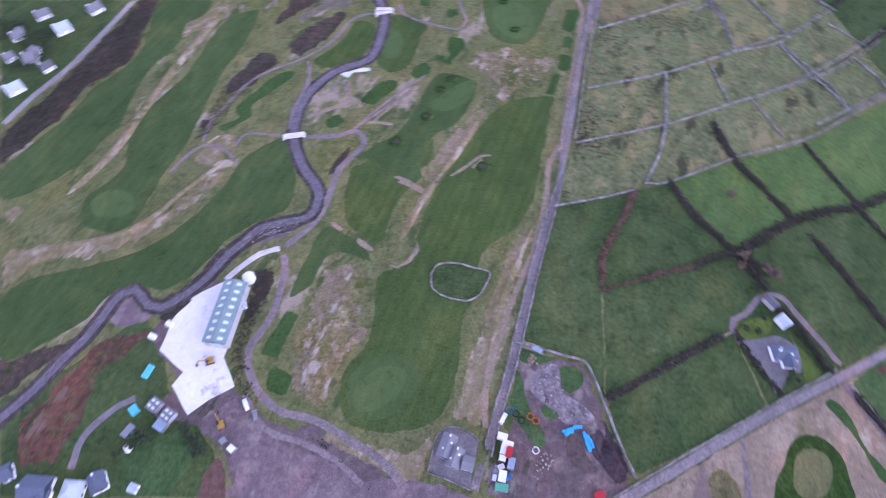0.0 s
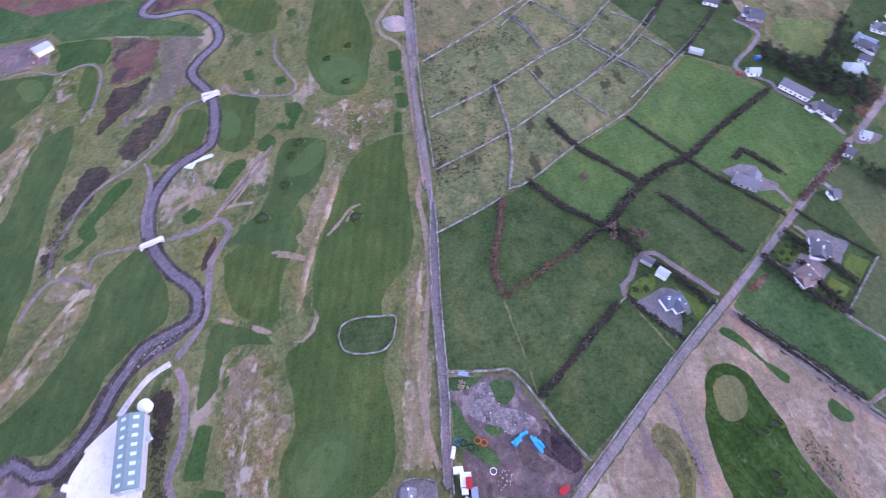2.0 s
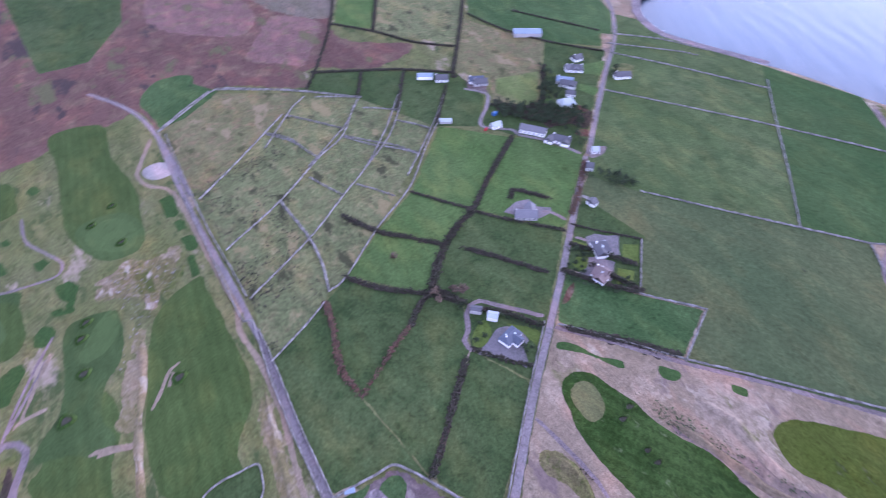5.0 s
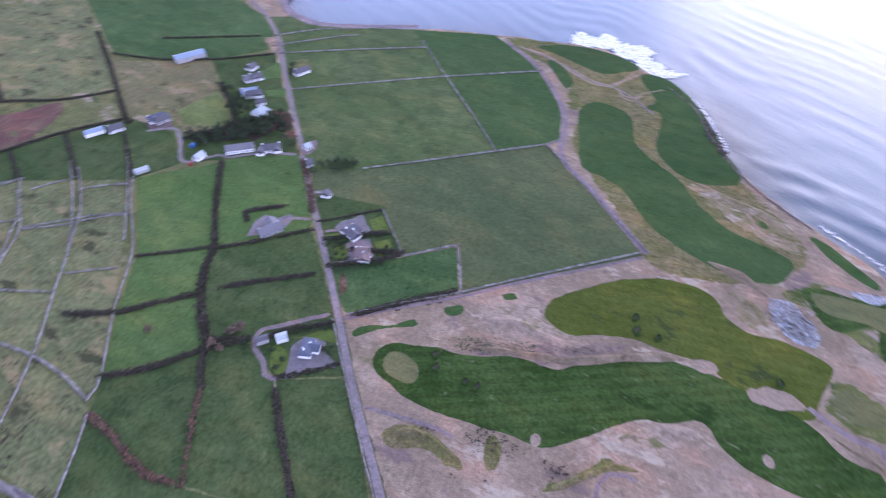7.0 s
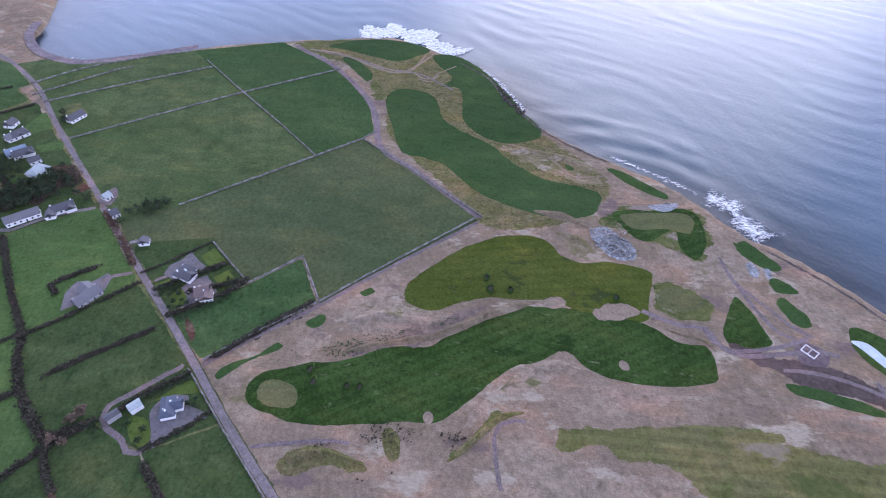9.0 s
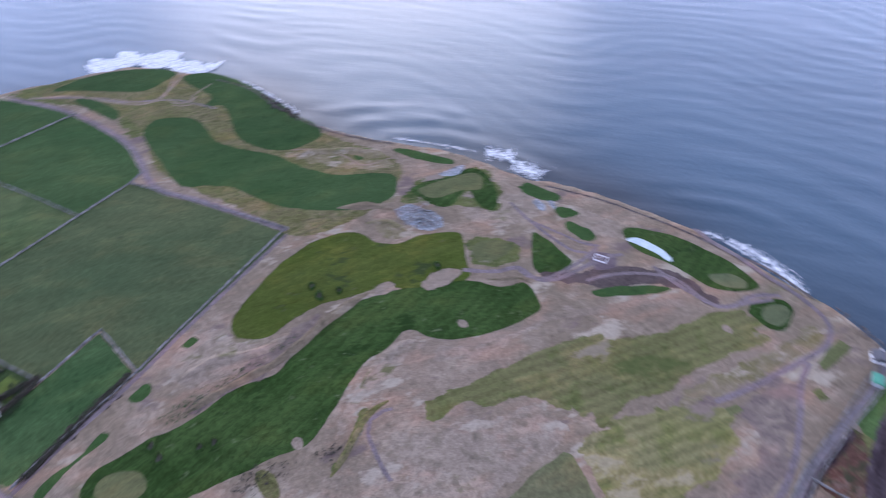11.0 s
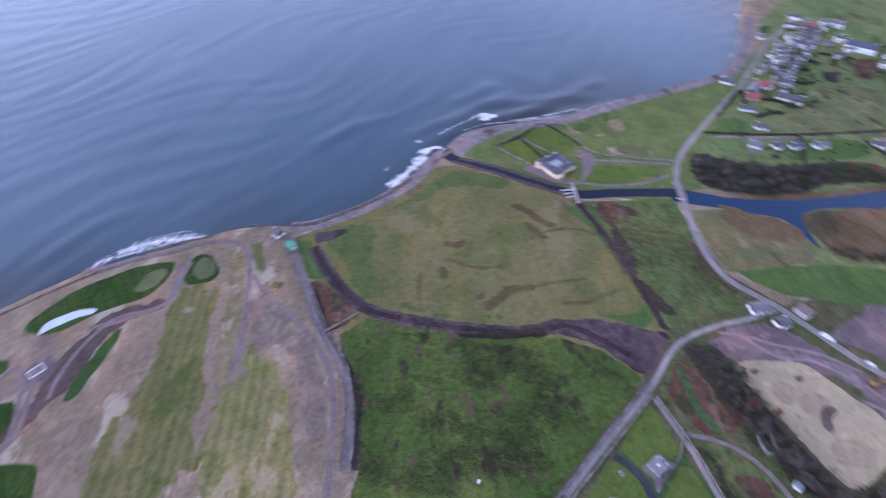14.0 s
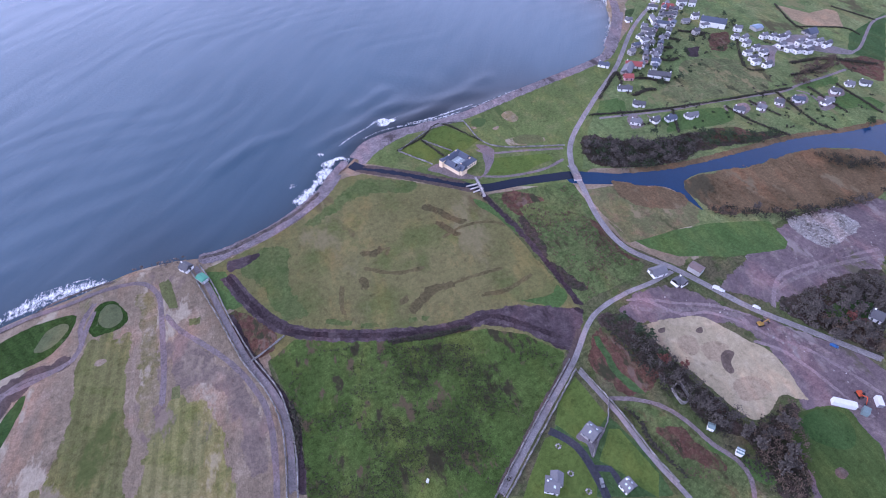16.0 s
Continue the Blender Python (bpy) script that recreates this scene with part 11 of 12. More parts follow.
def shorter(ax, ay, bx, by, k):
    """The ends of a ridge, drawn in towards its middle."""
    mx, my = (ax + bx) / 2, (ay + by) / 2
    return (mx + (ax - mx) * k, my + (ay - my) * k), (mx + (bx - mx) * k, my + (by - my) * k)


for n, (ax, ay, bx, by) in enumerate(VILLAGE_A):
    house(*shorter(ax, ay, bx, by, 0.72), 4.8 + 0.8 * (n % 2), "white village house with a %s slate roof" % ("dark" if n % 2 else "grey"), ("plaster_white", "plaster_white", "plaster_grey")[n % 3], ROOFS[n % 5], 3.4 + 1.2 * (n % 2), 1 + n % 2, detail=1, group="village street")
for n, (ax, ay, bx, by) in enumerate(VILLAGE_B):
    house(*shorter(ax, ay, bx, by, 0.78), 4.4 + 0.6 * (n % 2), "white holiday house on a small estate", "plaster_white", ("slate_mid", "slate_mid", "slate_grey")[n % 3], 4.2, 1, wing=(0.4, -3.4, 2.8), detail=1, group="holiday estate")
for n, (ax, ay, bx, by) in enumerate(VILLAGE_C):
    house(*shorter(ax, ay, bx, by, 0.72), 5.4, "white bungalow with slates on the village lane", "plaster_white", ROOFS[n % 5], 2.6, 1, wing=((-0.4, -4.2, 3.6), (0.5, 4.0, 3.6))[n % 2], detail=1, group="lane bungalows")
house((-588.6, -338.6), (-602.7, -317.4), 10, "long white hotel block with a dark roof", roof="slate_blue", eave=5.5, detail=1, chimneys=2)
house((-452.3, -290.6), (-465.2, -275.6), 8, "white terrace of gabled cottages", roof="slate_grey", eave=3.4, detail=1, wing=(0.7, -5, 5), chimneys=2)
house((-449.6, -316.2), (-459.7, -305.5), 8, "red-roofed village shop on the street", roof="roof_red", detail=1)
house((-434.9, -303.2), (-451.5, -312.2), 9, "grey-slated village hall by the road", "plaster_grey", "slate_mid", detail=1)
house((-429.2, -299.3), (-436.2, -294.7), 7, "red-roofed pink village store", "plaster_pink", "roof_red", detail=1)
house((-587.2, -390.1), (-595.5, -381.0), 8, "pink village house with red roof", "plaster_pink", "roof_red", detail=1)
house((-659.1, -259.1), (-671.3, -257.6), 11, "large blue-slated house in a garden", "plaster_grey", "slate_blue", detail=1)
shed((-622.5, -297.2), (-632.9, -295.4), 9, "blue-roofed shed behind the village", "plaster_grey", "sheet_blue", 3.2)
# back rows of small houses behind the village street
STREET = ((-596.3, -404.0), (-540.9, -374.0), (-492.4, -344.1), (-451.3, -313.6))
random.seed(77)
for n in range(30):
    k = (n // 2 + 0.5) / 15 * 2.999
    (ax, ay), (bx, by) = STREET[int(k)], STREET[int(k) + 1]
    s = k - int(k)
    run = Vector((bx - ax, by - ay)).normalized()
    out = Vector((-run.y, run.x)) * ((14 if n % 2 else 26) + random.uniform(-3, 3))
    mid = Vector((ax + (bx - ax) * s, ay + (by - ay) * s))
    out = out if out.dot(Vector((-555.4, -270.3)) - mid) > 0 else -out
    half_run = run * random.uniform(2.6, 4.4)
    mid += out
    house(tuple(mid - half_run), tuple(mid + half_run), random.uniform(4.2, 5.4), "small white house crowded behind the village street", ("plaster_white", "plaster_white", "plaster_grey", "plaster_white", "plaster_white", "plaster_white", "plaster_pink")[n % 7], ROOFS[n % 5], random.uniform(2.6, 4.2), 1, detail=1, group="village street")
# houses beyond the dark scrub
house((-274.1, 291.4), (-268.2, 295.9), 6.5, "grey-slated house behind dark scrub", roof="slate_mid", wing=(0.4, 5, 5), detail=1)
house((-244.5, 263.2), (-240.4, 268.4), 6.5, "white cottage with dark slates beyond the road", detail=1)
house((-267.6, 312.3), (-260.9, 317.7), 7, "white house with grey slates beyond the road", roof="slate_mid", detail=1)
house((-270.2, 271.5), (-266.8, 275.7), 6, "low white house with grey slates", roof="slate_mid", detail=1)
house((-258.3, 271.9), (-251.8, 274.6), 9, "white house behind dark scrub", roof="slate_mid", wing=(0.5, 7, 7), detail=1)
house((-249.6, 298.7), (-242.8, 304.5), 9, "pale house behind dark scrub", roof="sheet_pale", detail=1)
house((-257.2, 243.6), (-250.9, 249.9), 8, "pale-roofed house behind dark scrub", roof="sheet_pale", detail=1)
house((-235.3, 319.2), (-230.0, 325.3), 8, "pale house behind dark scrub", roof="slate_mid", detail=1)

# ---- trees ----
thicket("wood of bare grey trees", [(-220.8, -104.7), (-223.7, -86.0), (-222.0, -64.9), (-222.6, -40.0), (-223.4, -20.8), (-210.3, -24.3), (-206.2, -37.8), (-204.7, -57.9), (-208.5, -84.8)], 3.8, 5.5, "twigs_grey", 4)
thicket("thicket of brown leafless thorns", [(-223.4, -20.8), (-252.6, -18.0), (-245.8, -7.6), (-216.3, 16.0), (-205.6, 8.9), (-211.7, -9.7)], 4.2, 4.2, "twigs_brown", 5)
thicket("wood of bare grey trees", [(-304.1, -54.2), (-339.6, -54.3), (-383.4, -36.4), (-366.9, -28.1), (-334.6, -44.2), (-314.1, -42.6)], 4.8, 5.5, "twigs_grey", 6)
thicket("thicket of brown leafless thorns", [(-314.1, -42.6), (-323.1, -34.2), (-336.9, -12.9), (-321.4, -5.1), (-313.0, -21.9)], 4.8, 4.2, "twigs_brown", 7)
thicket("thicket of brown leafless thorns", [(-329.9, -244.4), (-349.5, -220.2), (-398.4, -199.1), (-383.9, -190.2), (-345.6, -193.7), (-318.4, -220.3)], 9.0, 3.4, "leaves_dark", 8)
trees("dark", spots_in([(328.3, 250.0), (343.8, 220.6), (356.8, 218.0), (376.1, 190.9), (350.7, 173.5), (335.7, 198.8), (322.7, 222.9), (318.9, 237.2)], 5.5, 106, 0.35))
trees("dark", spots_in([(326.1, 245.4), (350.3, 219.3), (364.5, 184.1), (331.8, 165.1), (337.3, 199.7), (324.9, 224.5), (315.5, 237.5)], 9.0, 9, 0.3))
trees("dark", spots_in([(412.7, 263.8), (415.6, 250.0), (374.5, 217.9), (354.2, 221.9)], 8.0, 10, 0.2))
trees("dark", [(-99.2, 49.6), (-97.3, 46.3), (-95.2, 45.3), (-101.3, 51.3), (-103.8, 54.0), (-121.7, 48.0), (-119.8, 49.2), (-116.9, 49.7), (-128.3, 43.5)])
trees("dark", [(308.2, 134.8), (310.5, 129.1), (313.5, 123.8), (315.8, 118.2), (313.9, 112.7), (308.6, 116.7), (454.4, 209.1), (444.9, 206.9)])
trees("shrub", spots_in([(217.8, 100.1), (223.6, 89.8), (233.3, 94.7), (229.6, 105.6)], 4.0, 11, 0.3))
trees("shrub", [(234.5, 104.4), (236.7, 99.5), (238.4, 94.5), (223.6, 98.1), (217.3, 94.5), (219.4, 89.9), (218.2, 83.5), (220.9, 77.4), (229.7, 70.7), (232.9, 68.6), (244.3, 81.9), (155.2, 80.0), (151.4, 80.4), (153.5, 83.6), (138.8, 104.1), (148.7, 109.5), (144.3, 102.6)])
trees("brown", [(156.2, 137.1), (157.1, 133.7), (160.0, 131.8), (145.1, 136.2), (147.4, 142.2), (150.3, 179.7)])
trees("red", [(-329.9, -29.6), (-330.6, -26.7), (-332.5, -24.4), (-223.1, -62.0), (-217.0, -70.3)])
trees("brown", spots_in([(-339.8, -137.5), (-381.2, -107.9), (-375.8, -104.4), (-333.4, -132.6)], 8.0, 12, 0.3))
trees("dark", spots_in([(-441.8, -278.6), (-472.0, -271.2), (-463.6, -264.2), (-421.5, -273.8)], 8.0, 13, 0.3))
trees("brown", spots_in([(-573.0, -217.8), (-626.4, -212.4), (-638.2, -201.9), (-559.7, -201.0)], 10.0, 14, 0.3))
trees("dark", spots_in([(-387.6, -230.7), (-393.5, -226.8), (-384.4, -213.1), (-377.9, -222.2)], 7.0, 15, 0.2))
trees("dark", spots_in([(-542.4, -144.0), (-563.1, -135.7), (-551.7, -127.5), (-533.5, -134.4)], 8.0, 16, 0.2))

trees("shrub", spots_in([(-519.3, -354.7), (-563.3, -310.0), (-498.7, -266.6), (-459.2, -267.1), (-436.7, -294.4)], 7.0, 61, 0.7))
trees("shrub", spots_in([(-384.8, -253.2), (-448.6, -227.4), (-536.9, -197.9), (-586.1, -183.7), (-551.2, -148.8), (-486.1, -165.7), (-418.1, -203.5), (-366.4, -229.9)], 11.0, 62, 0.78))
trees("dark", spots_in([(-564.0, -394.6), (-636.7, -329.0), (-545.2, -262.9), (-463.6, -264.2), (-436.7, -294.4)], 15.0, 63, 0.6))
thicket("thicket of brown leafless thorns", [(-553.2, -205.3), (-592.3, -221.0), (-635.6, -217.7), (-640.5, -203.2), (-600.2, -197.3), (-566.1, -199.3)], 7.0, 4.2, "twigs_brown", 64)
thicket("dense grey willow scrub above the lake", [(-331.6, -249.9), (-348.9, -231.8), (-370.5, -215.7), (-413.4, -202.7), (-398.3, -188.0), (-367.7, -185.1), (-329.1, -201.2), (-311.4, -222.3)], 4.4, 3.4, "hedge_dark", 65)
thicket("dense clump of dark evergreens", [(-414.1, -203.2), (-437.3, -185.0), (-476.7, -164.9), (-467.7, -159.1), (-420.8, -173.1), (-398.3, -188.0)], 8.0, 4.5, "leaves_dark", 66)
thicket("thicket of brown leafless thorns", [(-458.9, -138.9), (-504.2, -97.4), (-489.5, -90.0), (-464.8, -114.8)], 6.5, 4.2, "hedge_dark", 67)
thicket("thicket of brown leafless thorns", [(-343.4, -137.9), (-382.8, -109.0), (-418.5, -92.6), (-466.9, -78.6), (-459.0, -74.6), (-380.7, -99.1), (-338.1, -131.5)], 6.0, 4.2, "hedge_dark", 68)
thicket("pale grey willows among dark scrub", [(-331.6, -249.9), (-348.9, -231.8), (-370.5, -215.7), (-413.4, -202.7), (-398.3, -188.0), (-367.7, -185.1), (-329.1, -201.2), (-311.4, -222.3)], 7.0, 3.8, "twigs_grey", 70)
trees("shrub", spots_in([(-514.7, -183.8), (-575.0, -166.9), (-546.1, -136.3), (-495.5, -156.4)], 8.0, 69, 0.65))


# bare crowns standing out of the thickets
trees("bare", spots_in([(-214.1, -65.9), (-217.4, -57.5), (-217.4, -39.6), (-224.2, -21.4), (-236.6, -15.6), (-252.0, -14.6), (-233.7, -1.7), (-223.9, 11.3), (-212.8, 7.0), (-214.2, -11.4), (-210.5, -27.7), (-206.9, -52.5)], 6.0, 101, 0.15))
trees("bare", spots_in([(-301.6, -50.9), (-324.8, -45.6), (-350.2, -39.1), (-366.8, -28.1), (-355.6, -22.5), (-338.7, -26.2), (-328.9, -9.0), (-317.8, -11.9), (-306.8, -28.3), (-300.1, -44.6)], 6.5, 102, 0.2))
trees("bare", spots_in([(-320.6, -241.1), (-340.3, -242.2), (-360.2, -224.2), (-373.8, -201.3), (-386.3, -184.1), (-358.0, -187.9), (-321.3, -205.4), (-308.5, -222.4)], 8.0, 103, 0.2))
trees("bare", spots_in([(-343.2, -140.2), (-368.3, -121.4), (-395.9, -100.2), (-429.6, -86.6), (-462.1, -76.3), (-455.7, -73.0), (-414.1, -86.0), (-378.4, -106.2), (-341.5, -134.2)], 8.0, 104, 0.25))
trees("dark", spots_in([(-224.1, -110.1), (-223.5, -102.9), (-222.1, -84.8), (-220.5, -63.7), (-215.2, -63.1), (-216.9, -88.3), (-216.6, -105.1)], 6.0, 105, 0.4))

# ---- cottage gardens ----
thicket("overgrown cottage garden of dark evergreens", [(337.1, 258.7), (345.3, 237.0), (355.8, 228.3), (366.4, 215.6), (364.3, 206.5), (348.9, 195.8), (332.7, 197.8), (333.8, 203.7), (327.2, 222.9), (321.6, 238.9)], 3.6, 3.6, "leaves_dark", 81)
thicket("bare brown shrubs in a cottage garden", [(361.5, 208.0), (364.2, 197.5), (377.6, 183.8), (356.6, 173.3), (346.5, 184.8), (338.6, 194.7)], 4.0, 3.0, "twigs_brown", 82)
thicket("dark trees along a cottage boundary", [(387.9, 243.3), (407.2, 240.3), (388.9, 220.8), (375.2, 221.4), (378.2, 233.8)], 3.6, 4.5, "leaves_dark", 83)
thicket("dark evergreen windbreak behind a cottage", [(309.0, 133.5), (314.3, 127.3), (319.9, 113.7), (315.9, 108.6), (308.5, 107.7), (306.0, 116.0), (303.2, 124.6)], 3.0, 3.4, "leaves_dark", 84)
thicket("dark shrubs beside a cottage gable", [(303.5, 143.9), (306.5, 138.9), (299.3, 136.3), (297.8, 139.4)], 2.6, 2.4, "leaves_dark", 85)
thicket("dark bushes at a road corner", [(331.2, 172.2), (340.9, 167.1), (335.0, 161.7), (326.7, 162.1)], 2.8, 2.6, "leaves_dark", 86)
thicket("dark trees beside a pale house", [(446.9, 214.2), (454.5, 208.6), (445.6, 200.3), (437.7, 204.4)], 3.4, 4.0, "leaves_dark", 87)

thicket("dark hedge of shrubs between two bungalows", [(230.5, 109.8), (236.0, 99.7), (243.7, 87.1), (244.1, 76.8), (247.6, 70.2), (244.3, 68.2), (240.1, 75.5), (239.6, 84.1), (232.4, 97.1), (227.5, 106.8)], 2.4, 2.0, "leaves_dark", 91)
thicket("dark hedge of shrubs below a bungalow", [(209.4, 100.1), (211.2, 96.5), (213.5, 86.4), (218.2, 79.3), (222.0, 68.6), (221.3, 64.1), (217.9, 68.2), (213.3, 78.0), (209.6, 86.1), (207.0, 94.3)], 2.4, 1.8, "leaves_dark", 92)
thicket("dark shrubs at the end of a lawn", [(227.6, 70.6), (232.7, 65.4), (236.9, 64.7), (231.7, 60.7), (225.7, 65.9)], 2.6, 2.4, "leaves_dark", 93)

thicket("dark hedge trees beside a bungalow drive", [(160.5, 107.4), (165.0, 103.6), (171.0, 87.1), (168.4, 82.9), (164.2, 87.0), (159.8, 100.2)], 2.2, 2.6, "leaves_dark", 95)
thicket("dark trees behind a shed", [(148.5, 128.3), (154.1, 129.1), (158.2, 122.5), (152.7, 122.4), (148.5, 120.5)], 2.2, 3.0, "leaves_dark", 96)
thicket("garden trees beyond the country road", [(-293.0, 314.1), (-268.8, 309.1), (-244.5, 293.1), (-249.8, 261.7), (-259.9, 261.4), (-285.7, 297.3)], 9.0, 3.6, "leaves_dark", 94)

# ---- low growth ----
scrub("brambles and hedge bushes among village gardens", [(-457.2, -320.6), (-569.3, -391.2), (-636.7, -329.0), (-640.4, -214.6), (-643.0, -171.7), (-550.1, -133.7), (-435.9, -184.0), (-359.5, -229.6), (-380.1, -261.7)], 3.4, 1.3, "hedge_dark", 36, 0.5, "brambles")
scrub("dark gorse scattered over rough pasture", [(58.4, 173.7), (84.5, 252.5), (133.0, 270.4), (105.7, 188.0)], 2.4, 0.6, "hedge_dark", 21, 0.12, "gorse")
scrub("gorse and bracken on walled pasture", [(172.1, 349.5), (165.1, 283.8), (86.4, 260.8), (97.6, 322.6)], 2.6, 0.6, "hedge_dark", 22, 0.15, "gorse")
scrub("dark rushes in a green field", [(-55.9, -187.0), (-101.4, -161.0), (-129.2, -146.3), (-149.9, -137.3), (-171.0, -104.4), (-143.4, -86.4), (-97.8, -60.4), (-25.8, -108.2), (-39.0, -148.1), (-39.3, -166.7)], 1.5, 0.45, "rush_dark", 23, 0.12, "rushes")
scrub("dense brown rushes in a green field", [(-100.7, -159.7), (-143.3, -133.8), (-141.4, -111.3), (-117.0, -89.4), (-84.6, -81.1), (-61.9, -93.1), (-61.8, -125.9), (-89.7, -129.5)], 1.3, 0.45, "rush_dark", 123, 0.02, "rushes")
scrub("heathery scrub strip", [(-139.7, 211.2), (-132.1, 255.6), (-102.8, 282.7), (-120.1, 246.4), (-134.3, 211.3)], 1.6, 0.5, "hedge_dark", 24, -0.3)
scrub("dark scrub bank along a road", [(-247.7, 209.4), (-223.8, 275.2), (-207.8, 331.8), (-194.6, 332.2), (-195.2, 278.7), (-229.0, 209.9), (-239.8, 191.3)], 2.2, 0.8, "hedge_dark", 25, -0.35)
scrub("dark gorse bank behind the works", [(-89.1, 128.7), (-81.3, 130.5), (-81.8, 110.9), (-87.7, 88.6), (-78.8, 68.6), (-69.7, 58.1), (-85.3, 70.9), (-92.1, 83.3)], 1.4, 0.6, "hedge_dark", 26, -0.4)
scrub("low gorse between dirt tracks", [(-55.0, 53.9), (-42.8, 48.5), (-30.5, 40.1), (-23.4, 36.1), (-25.3, 31.9), (-39.9, 43.1)], 1.2, 0.5, "hedge_dark", 27, -0.2)
scrub("riverside scrub", [(-226.1, -228.9), (-275.3, -211.7), (-265.4, -167.4), (-256.1, -123.8), (-213.4, -124.9), (-219.6, -178.3)], 2.0, 0.55, "hedge_red", 28, 0.05)
scrub("dark bank of scrub above the lake", [(-330.8, -248.5), (-368.7, -214.0), (-418.1, -203.5), (-471.8, -164.2), (-398.2, -182.6), (-329.6, -201.7)], 3.2, 1.0, "hedge_dark", 29, -0.2)
scrub("thicket undergrowth", [(-208.4, -110.5), (-222.4, -106.2), (-222.6, -40.0), (-223.4, -20.8), (-252.6, -18.0), (-216.3, 16.0), (-203.5, 7.5), (-204.8, -33.3), (-201.5, -74.3)], 2.0, 0.8, "hedge_dark", 30, -0.35)
scrub("wood undergrowth", [(-301.9, -58.3), (-340.9, -55.1), (-384.8, -37.1), (-322.1, -5.5), (-313.7, -22.3)], 2.4, 0.9, "twigs_grey", 31, -0.35)
scrub("reed tussocks", [(-353.9, -165.9), (-411.8, -151.6), (-470.6, -136.5), (-511.0, -100.8), (-461.6, -75.9), (-352.2, -123.6)], 3.0, 0.7, "reed_brown", 32, 0.0, "reeds")
scrub("olive tussocks in the rough", [(-60.3, 126.3), (-39.4, 134.7), (-31.9, 95.3), (-43.5, 64.6), (-64.2, 67.7), (-66.9, 99.9)], 1.8, 0.45, "hedge_green", 33, 0.34, "tussocks")
scrub("dark marram tussocks on bare sand", [(119.8, 25.9), (123.5, -4.7), (111.7, -30.4), (109.7, -53.0), (96.9, -50.3), (95.9, -17.4), (99.9, 19.6)], 2.2, 0.6, "hedge_dark", 37, 0.12, "tussocks")
scrub("dark tufts along a fairway edge", [(169.7, 28.9), (176.2, -3.8), (179.3, -43.3), (172.3, -63.6), (169.7, -33.6), (162.4, 7.7)], 2.0, 0.5, "hedge_green", 38, 0.1, "tussocks")
scrub("gorse by the farm lane", [(177.8, 73.7), (200.9, 23.5), (201.2, 36.2), (196.1, 48.4)], 1.8, 0.5, "hedge_dark", 34, 0.0, "gorse")
scrub("bramble on a rough plot", [(-181.5, -59.9), (-199.6, -22.8), (-192.4, -8.2), (-177.2, -21.4)], 1.8, 0.45, "hedge_red", 35, 0.0)
stones("pale boulders quarried on the headland", [(227.2, -152.8), (218.0, -173.9), (200.8, -174.7), (194.5, -165.1), (208.9, -151.1)], 2.0, 0.9, "rock_pale", 41, "boulders")
stones("rubble field by the quarry", [(-379.1, -102.3), (-414.2, -86.0), (-413.0, -69.4), (-376.0, -68.1), (-370.5, -84.4)], 2.6, 0.8, "rock_pale", 42, "rubble")
stones("pale rubble over the building ground", [(-231.4, -112.0), (-265.3, -81.9), (-275.6, -59.0), (-277.9, -36.0), (-280.0, -5.6), (-278.7, 12.3), (-298.3, 4.5), (-294.4, -29.5), (-285.5, -62.2), (-259.4, -97.7)], 5.0, 0.5, "rock_pale", 46, "rubble")
stones("pale stones on purple ground", [(-297.3, -90.0), (-338.2, -74.5), (-403.8, -49.3), (-425.8, -60.5), (-393.2, -68.9), (-347.3, -80.3)], 5.0, 0.45, "rock_pale", 47, "rubble")
stones("pale stones in rocky rough", [(24.4, 286.8), (56.2, 282.1), (57.0, 263.9), (18.9, 235.9), (-5.0, 211.1), (20.1, 250.4)], 3.0, 0.5, "rock_pale", 43, "boulders")
stones("boulders along a burn", [(-90.2, 156.5), (-70.7, 160.5), (-85.8, 148.2), (-95.7, 141.3), (-102.0, 144.4)], 1.8, 0.45, "rock_pale", 44, "boulders")



def burn_stones(pts, width, label, seed):
    """Pale cobbles and bars along a stony stream bed, thicker in some reaches."""
    random.seed(seed)
    v, f = [], []
    for p in curve_through(pts, 1.0):
        if noise.noise((p.x * 0.07, p.y * 0.07, seed)) < -0.25:
            continue
        for _ in range(4):
            a, o = random.uniform(0, 6.28), width * random.random() ** 0.6
            clump(v, f, p.x + o * math.cos(a), p.y + o * math.sin(a), 0.22, random.uniform(0.12, 0.4), 0.7)
    tagged(mesh_object("boulders", v, f, "cobble"), label, "boulders", kind="stuff")


burn_stones([(-51, 495), (-60, 473), (-80, 446), (-72, 434), (-45, 432), (-31, 409), (-31, 387), (-45, 370), (-52, 354), (-42, 325), (-45, 289), (-52, 278), (-68, 269), (-81, 251), (-85.9, 232.4), (-84.4, 212.1), (-76.5, 193.3), (-66.9, 179.5), (-65.3, 166.9), (-73.2, 158.2), (-86.3, 152.9), (-96.6, 146.6), (-107.0, 135.7), (-112.5, 123.3)], 2.4, "lilac-grey cobbles in the upper burn", 91)
burn_stones([(-65.1, 175.0), (-68.5, 161.6), (-81.7, 157.1), (-92.4, 153.4), (-99.1, 144.5), (-105.7, 136.2), (-111.9, 125.1), (-119.7, 115.9), (-129.5, 108.4), (-135.6, 109.4), (-144.0, 117.4), (-150.1, 114.9), (-154.4, 104.6), (-159.1, 92.4), (-165.5, 82.5), (-172.5, 69.0), (-181.5, 56.5), (-187.3, 48.9)], 2.2, "lilac-grey cobbles in the lower burn", 92)

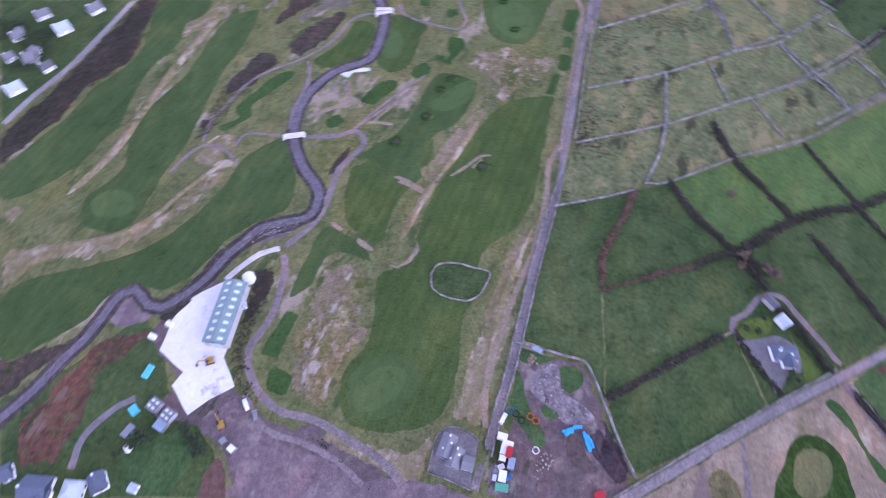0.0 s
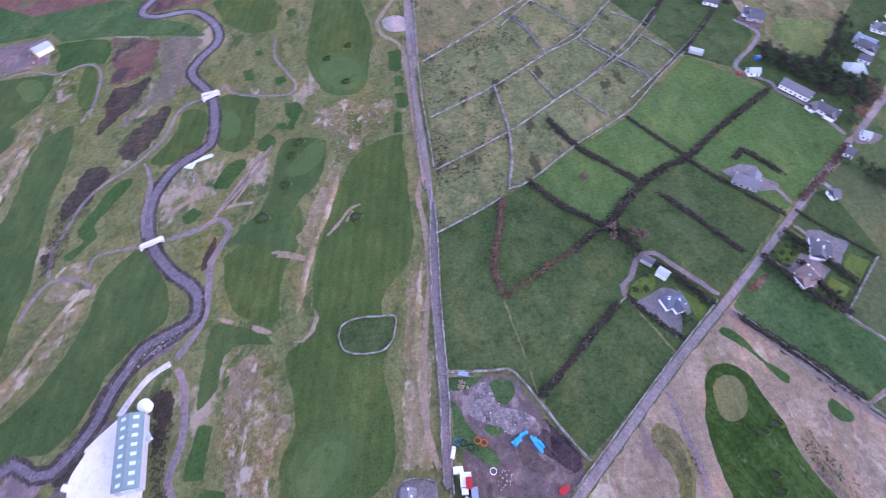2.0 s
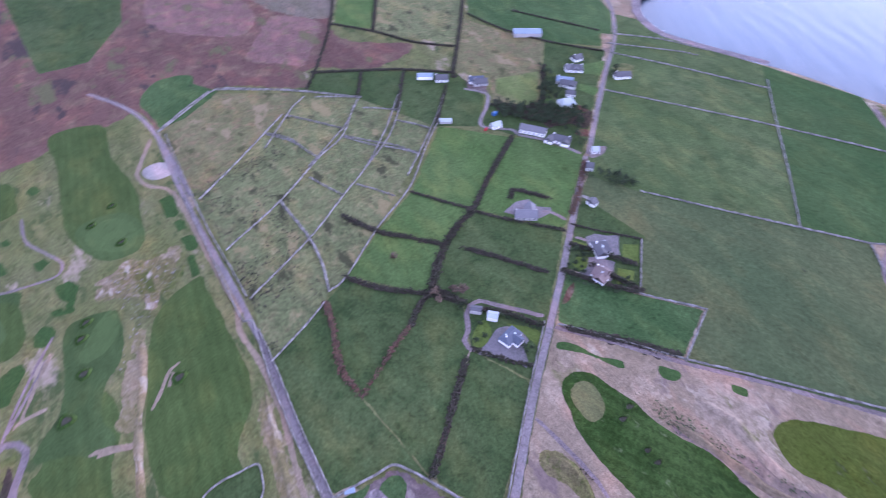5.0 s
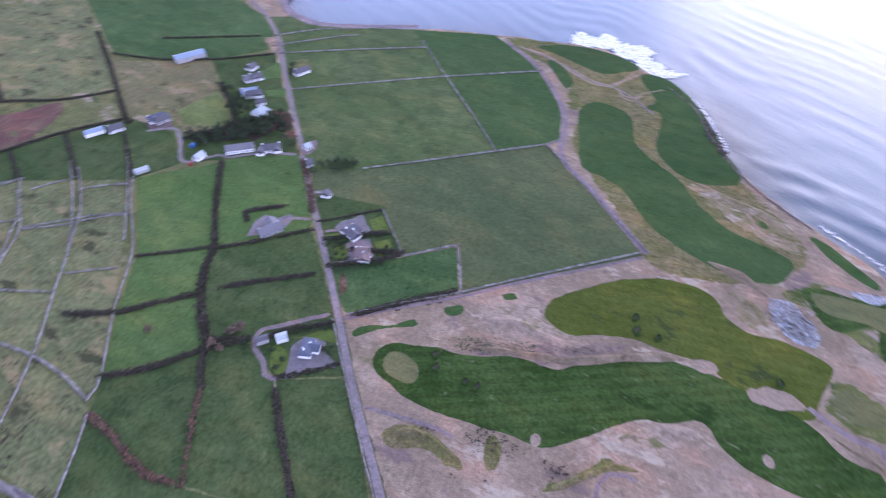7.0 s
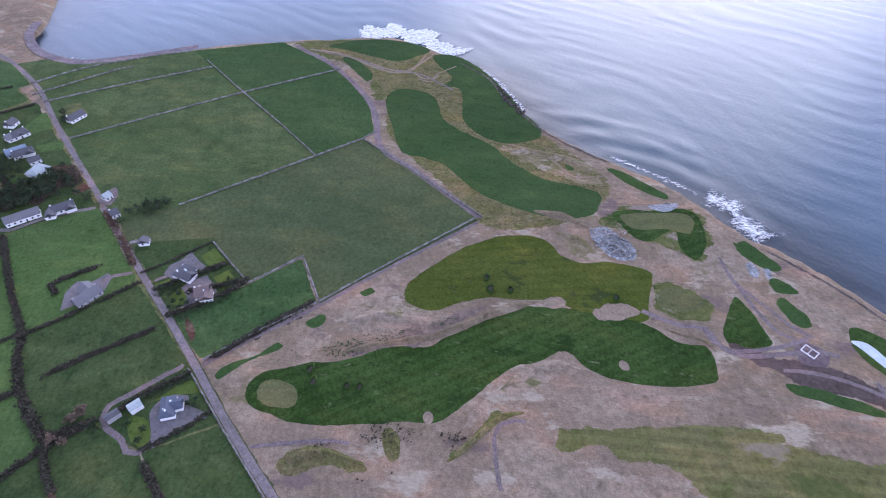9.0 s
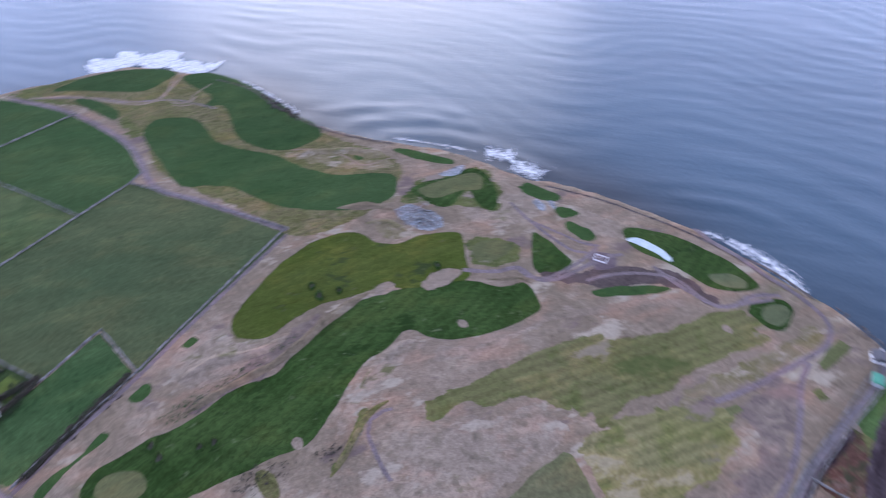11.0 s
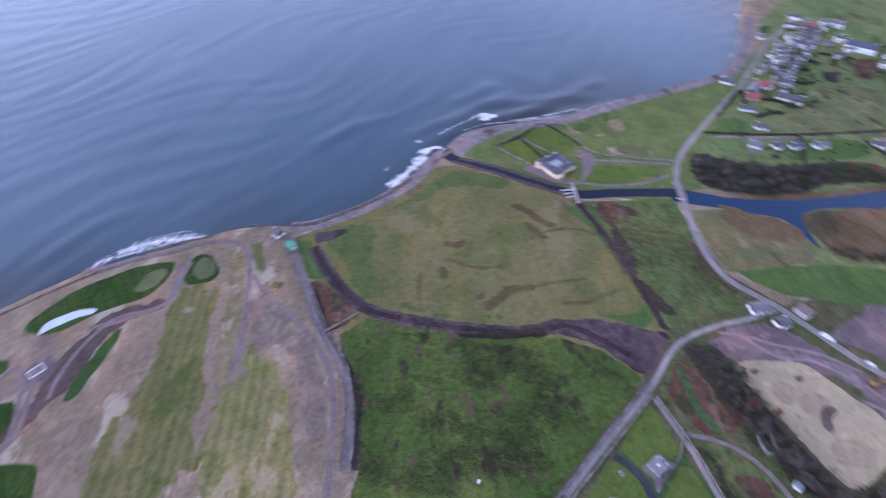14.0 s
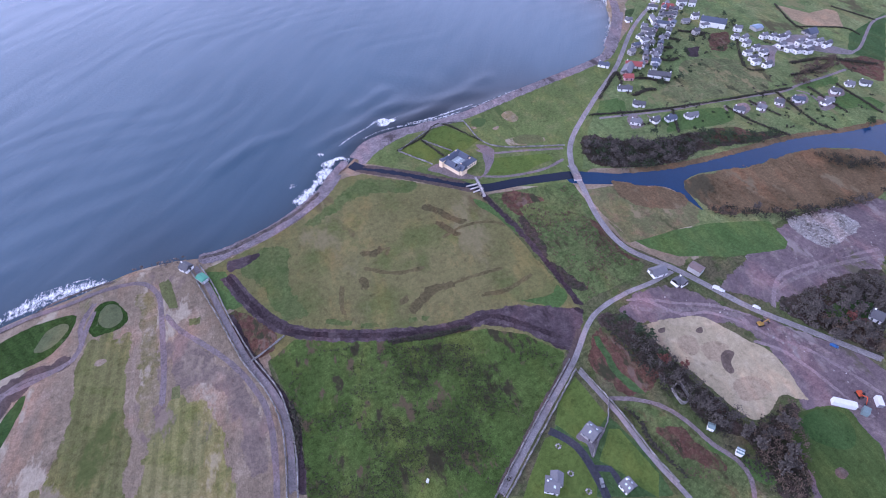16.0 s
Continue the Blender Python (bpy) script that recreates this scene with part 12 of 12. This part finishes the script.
# ---- surf ----
surf("white surf bursting on the point", [(566.1, -43.7), (566.4, -68.6), (562.8, -88.1), (544.0, -108.4), (512.1, -123.7), (491.9, -131.8)], 26, 8, 51)
surf("surf along the cliff foot", [(474.3, -140.6), (446.2, -154.9), (413.3, -160.5), (379.3, -164.0)], 7, 3, 52)
surf("surf under the headland", [(305.7, -204.1), (273.1, -229.3), (246.3, -246.5)], 6, 2, 53)
surf("white surf breaking on rocks", [(246.3, -246.5), (234.1, -258.5), (215.8, -258.6), (193.1, -262.1)], 20, 6, 54)
surf("surf at the cliff foot", [(94.2, -299.1), (84.9, -303.9), (69.6, -305.0), (50.7, -305.1), (33.4, -306.1)], 7, 5, 55)
surf("surf along the golf shore", [(80.2, -307.8), (62.2, -310.1), (43.9, -308.6), (19.2, -302.0)], 8, 6, 56)
surf("white surf on the shingle", [(-102.4, -304.6), (-120.3, -315.3), (-137.7, -328.0), (-146.0, -335.3)], 9, 8, 57)
surf("breaking wave crest", [(-106.1, -327.9), (-111.3, -327.6), (-116.4, -329.8)], 4, 9, 58)
surf("breaking wave crest", [(-141.7, -349.6), (-149.3, -355.4)], 4, 9, 59)
surf("surf at the river mouth", [(-201.3, -367.8), (-211.0, -365.5), (-224.9, -362.6)], 9, 10, 60)
surf("thin line of surf on the beach", [(-182.3, -352.4), (-205.0, -355.1), (-244.6, -346.5), (-277.7, -343.0), (-330.2, -345.3), (-399.7, -345.1)], 3, 2, 61)
surf("surf at the village beach", [(-475.6, -367.2), (-510.6, -393.2), (-542.7, -426.1), (-562.2, -452.5)], 7, 4, 62)
surf("thin surf under the dark field edge", [(-48.5, -290.3), (-68.6, -292.3), (-90.6, -296.7)], 2, 2, 63)
surf("white water at the river mouth", [(-138.8, -333.2), (-149.3, -339.2), (-158.0, -338.8), (-160.4, -330.1)], 6, 8, 65)
surf("thin wave crest off the beach", [(-161.8, -354.5), (-179.1, -361.3), (-194.8, -365.9), (-210.4, -372.3)], 2.6, 4, 66)
surf("thin wave crest off the beach", [(-223.3, -353.3), (-246.0, -348.7), (-268.9, -347.7), (-295.9, -346.8)], 2.6, 4, 67)
surf("thin wave crest off the shore", [(61.5, -316.0), (43.0, -314.5), (27.2, -311.9)], 1.6, 2, 68)
surf("surf in the far bay", [(645.1, 293.6), (610.0, 279.1), (584.6, 253.0), (569.2, 220.5)], 8, 4, 64)
stones("dark rocks at the cliff foot", [(423.0, -150.9), (394.2, -157.5), (361.7, -160.9), (362.2, -156.1), (395.9, -148.1)], 2.5, 1.3, "rock_dark", 71, "rocks")
stones("dark rocks on the shore", [(7.5, -299.2), (-12.3, -296.5), (-25.1, -292.1), (-23.7, -287.1), (-7.7, -291.9)], 1.6, 0.8, "rock_dark", 72, "rocks")
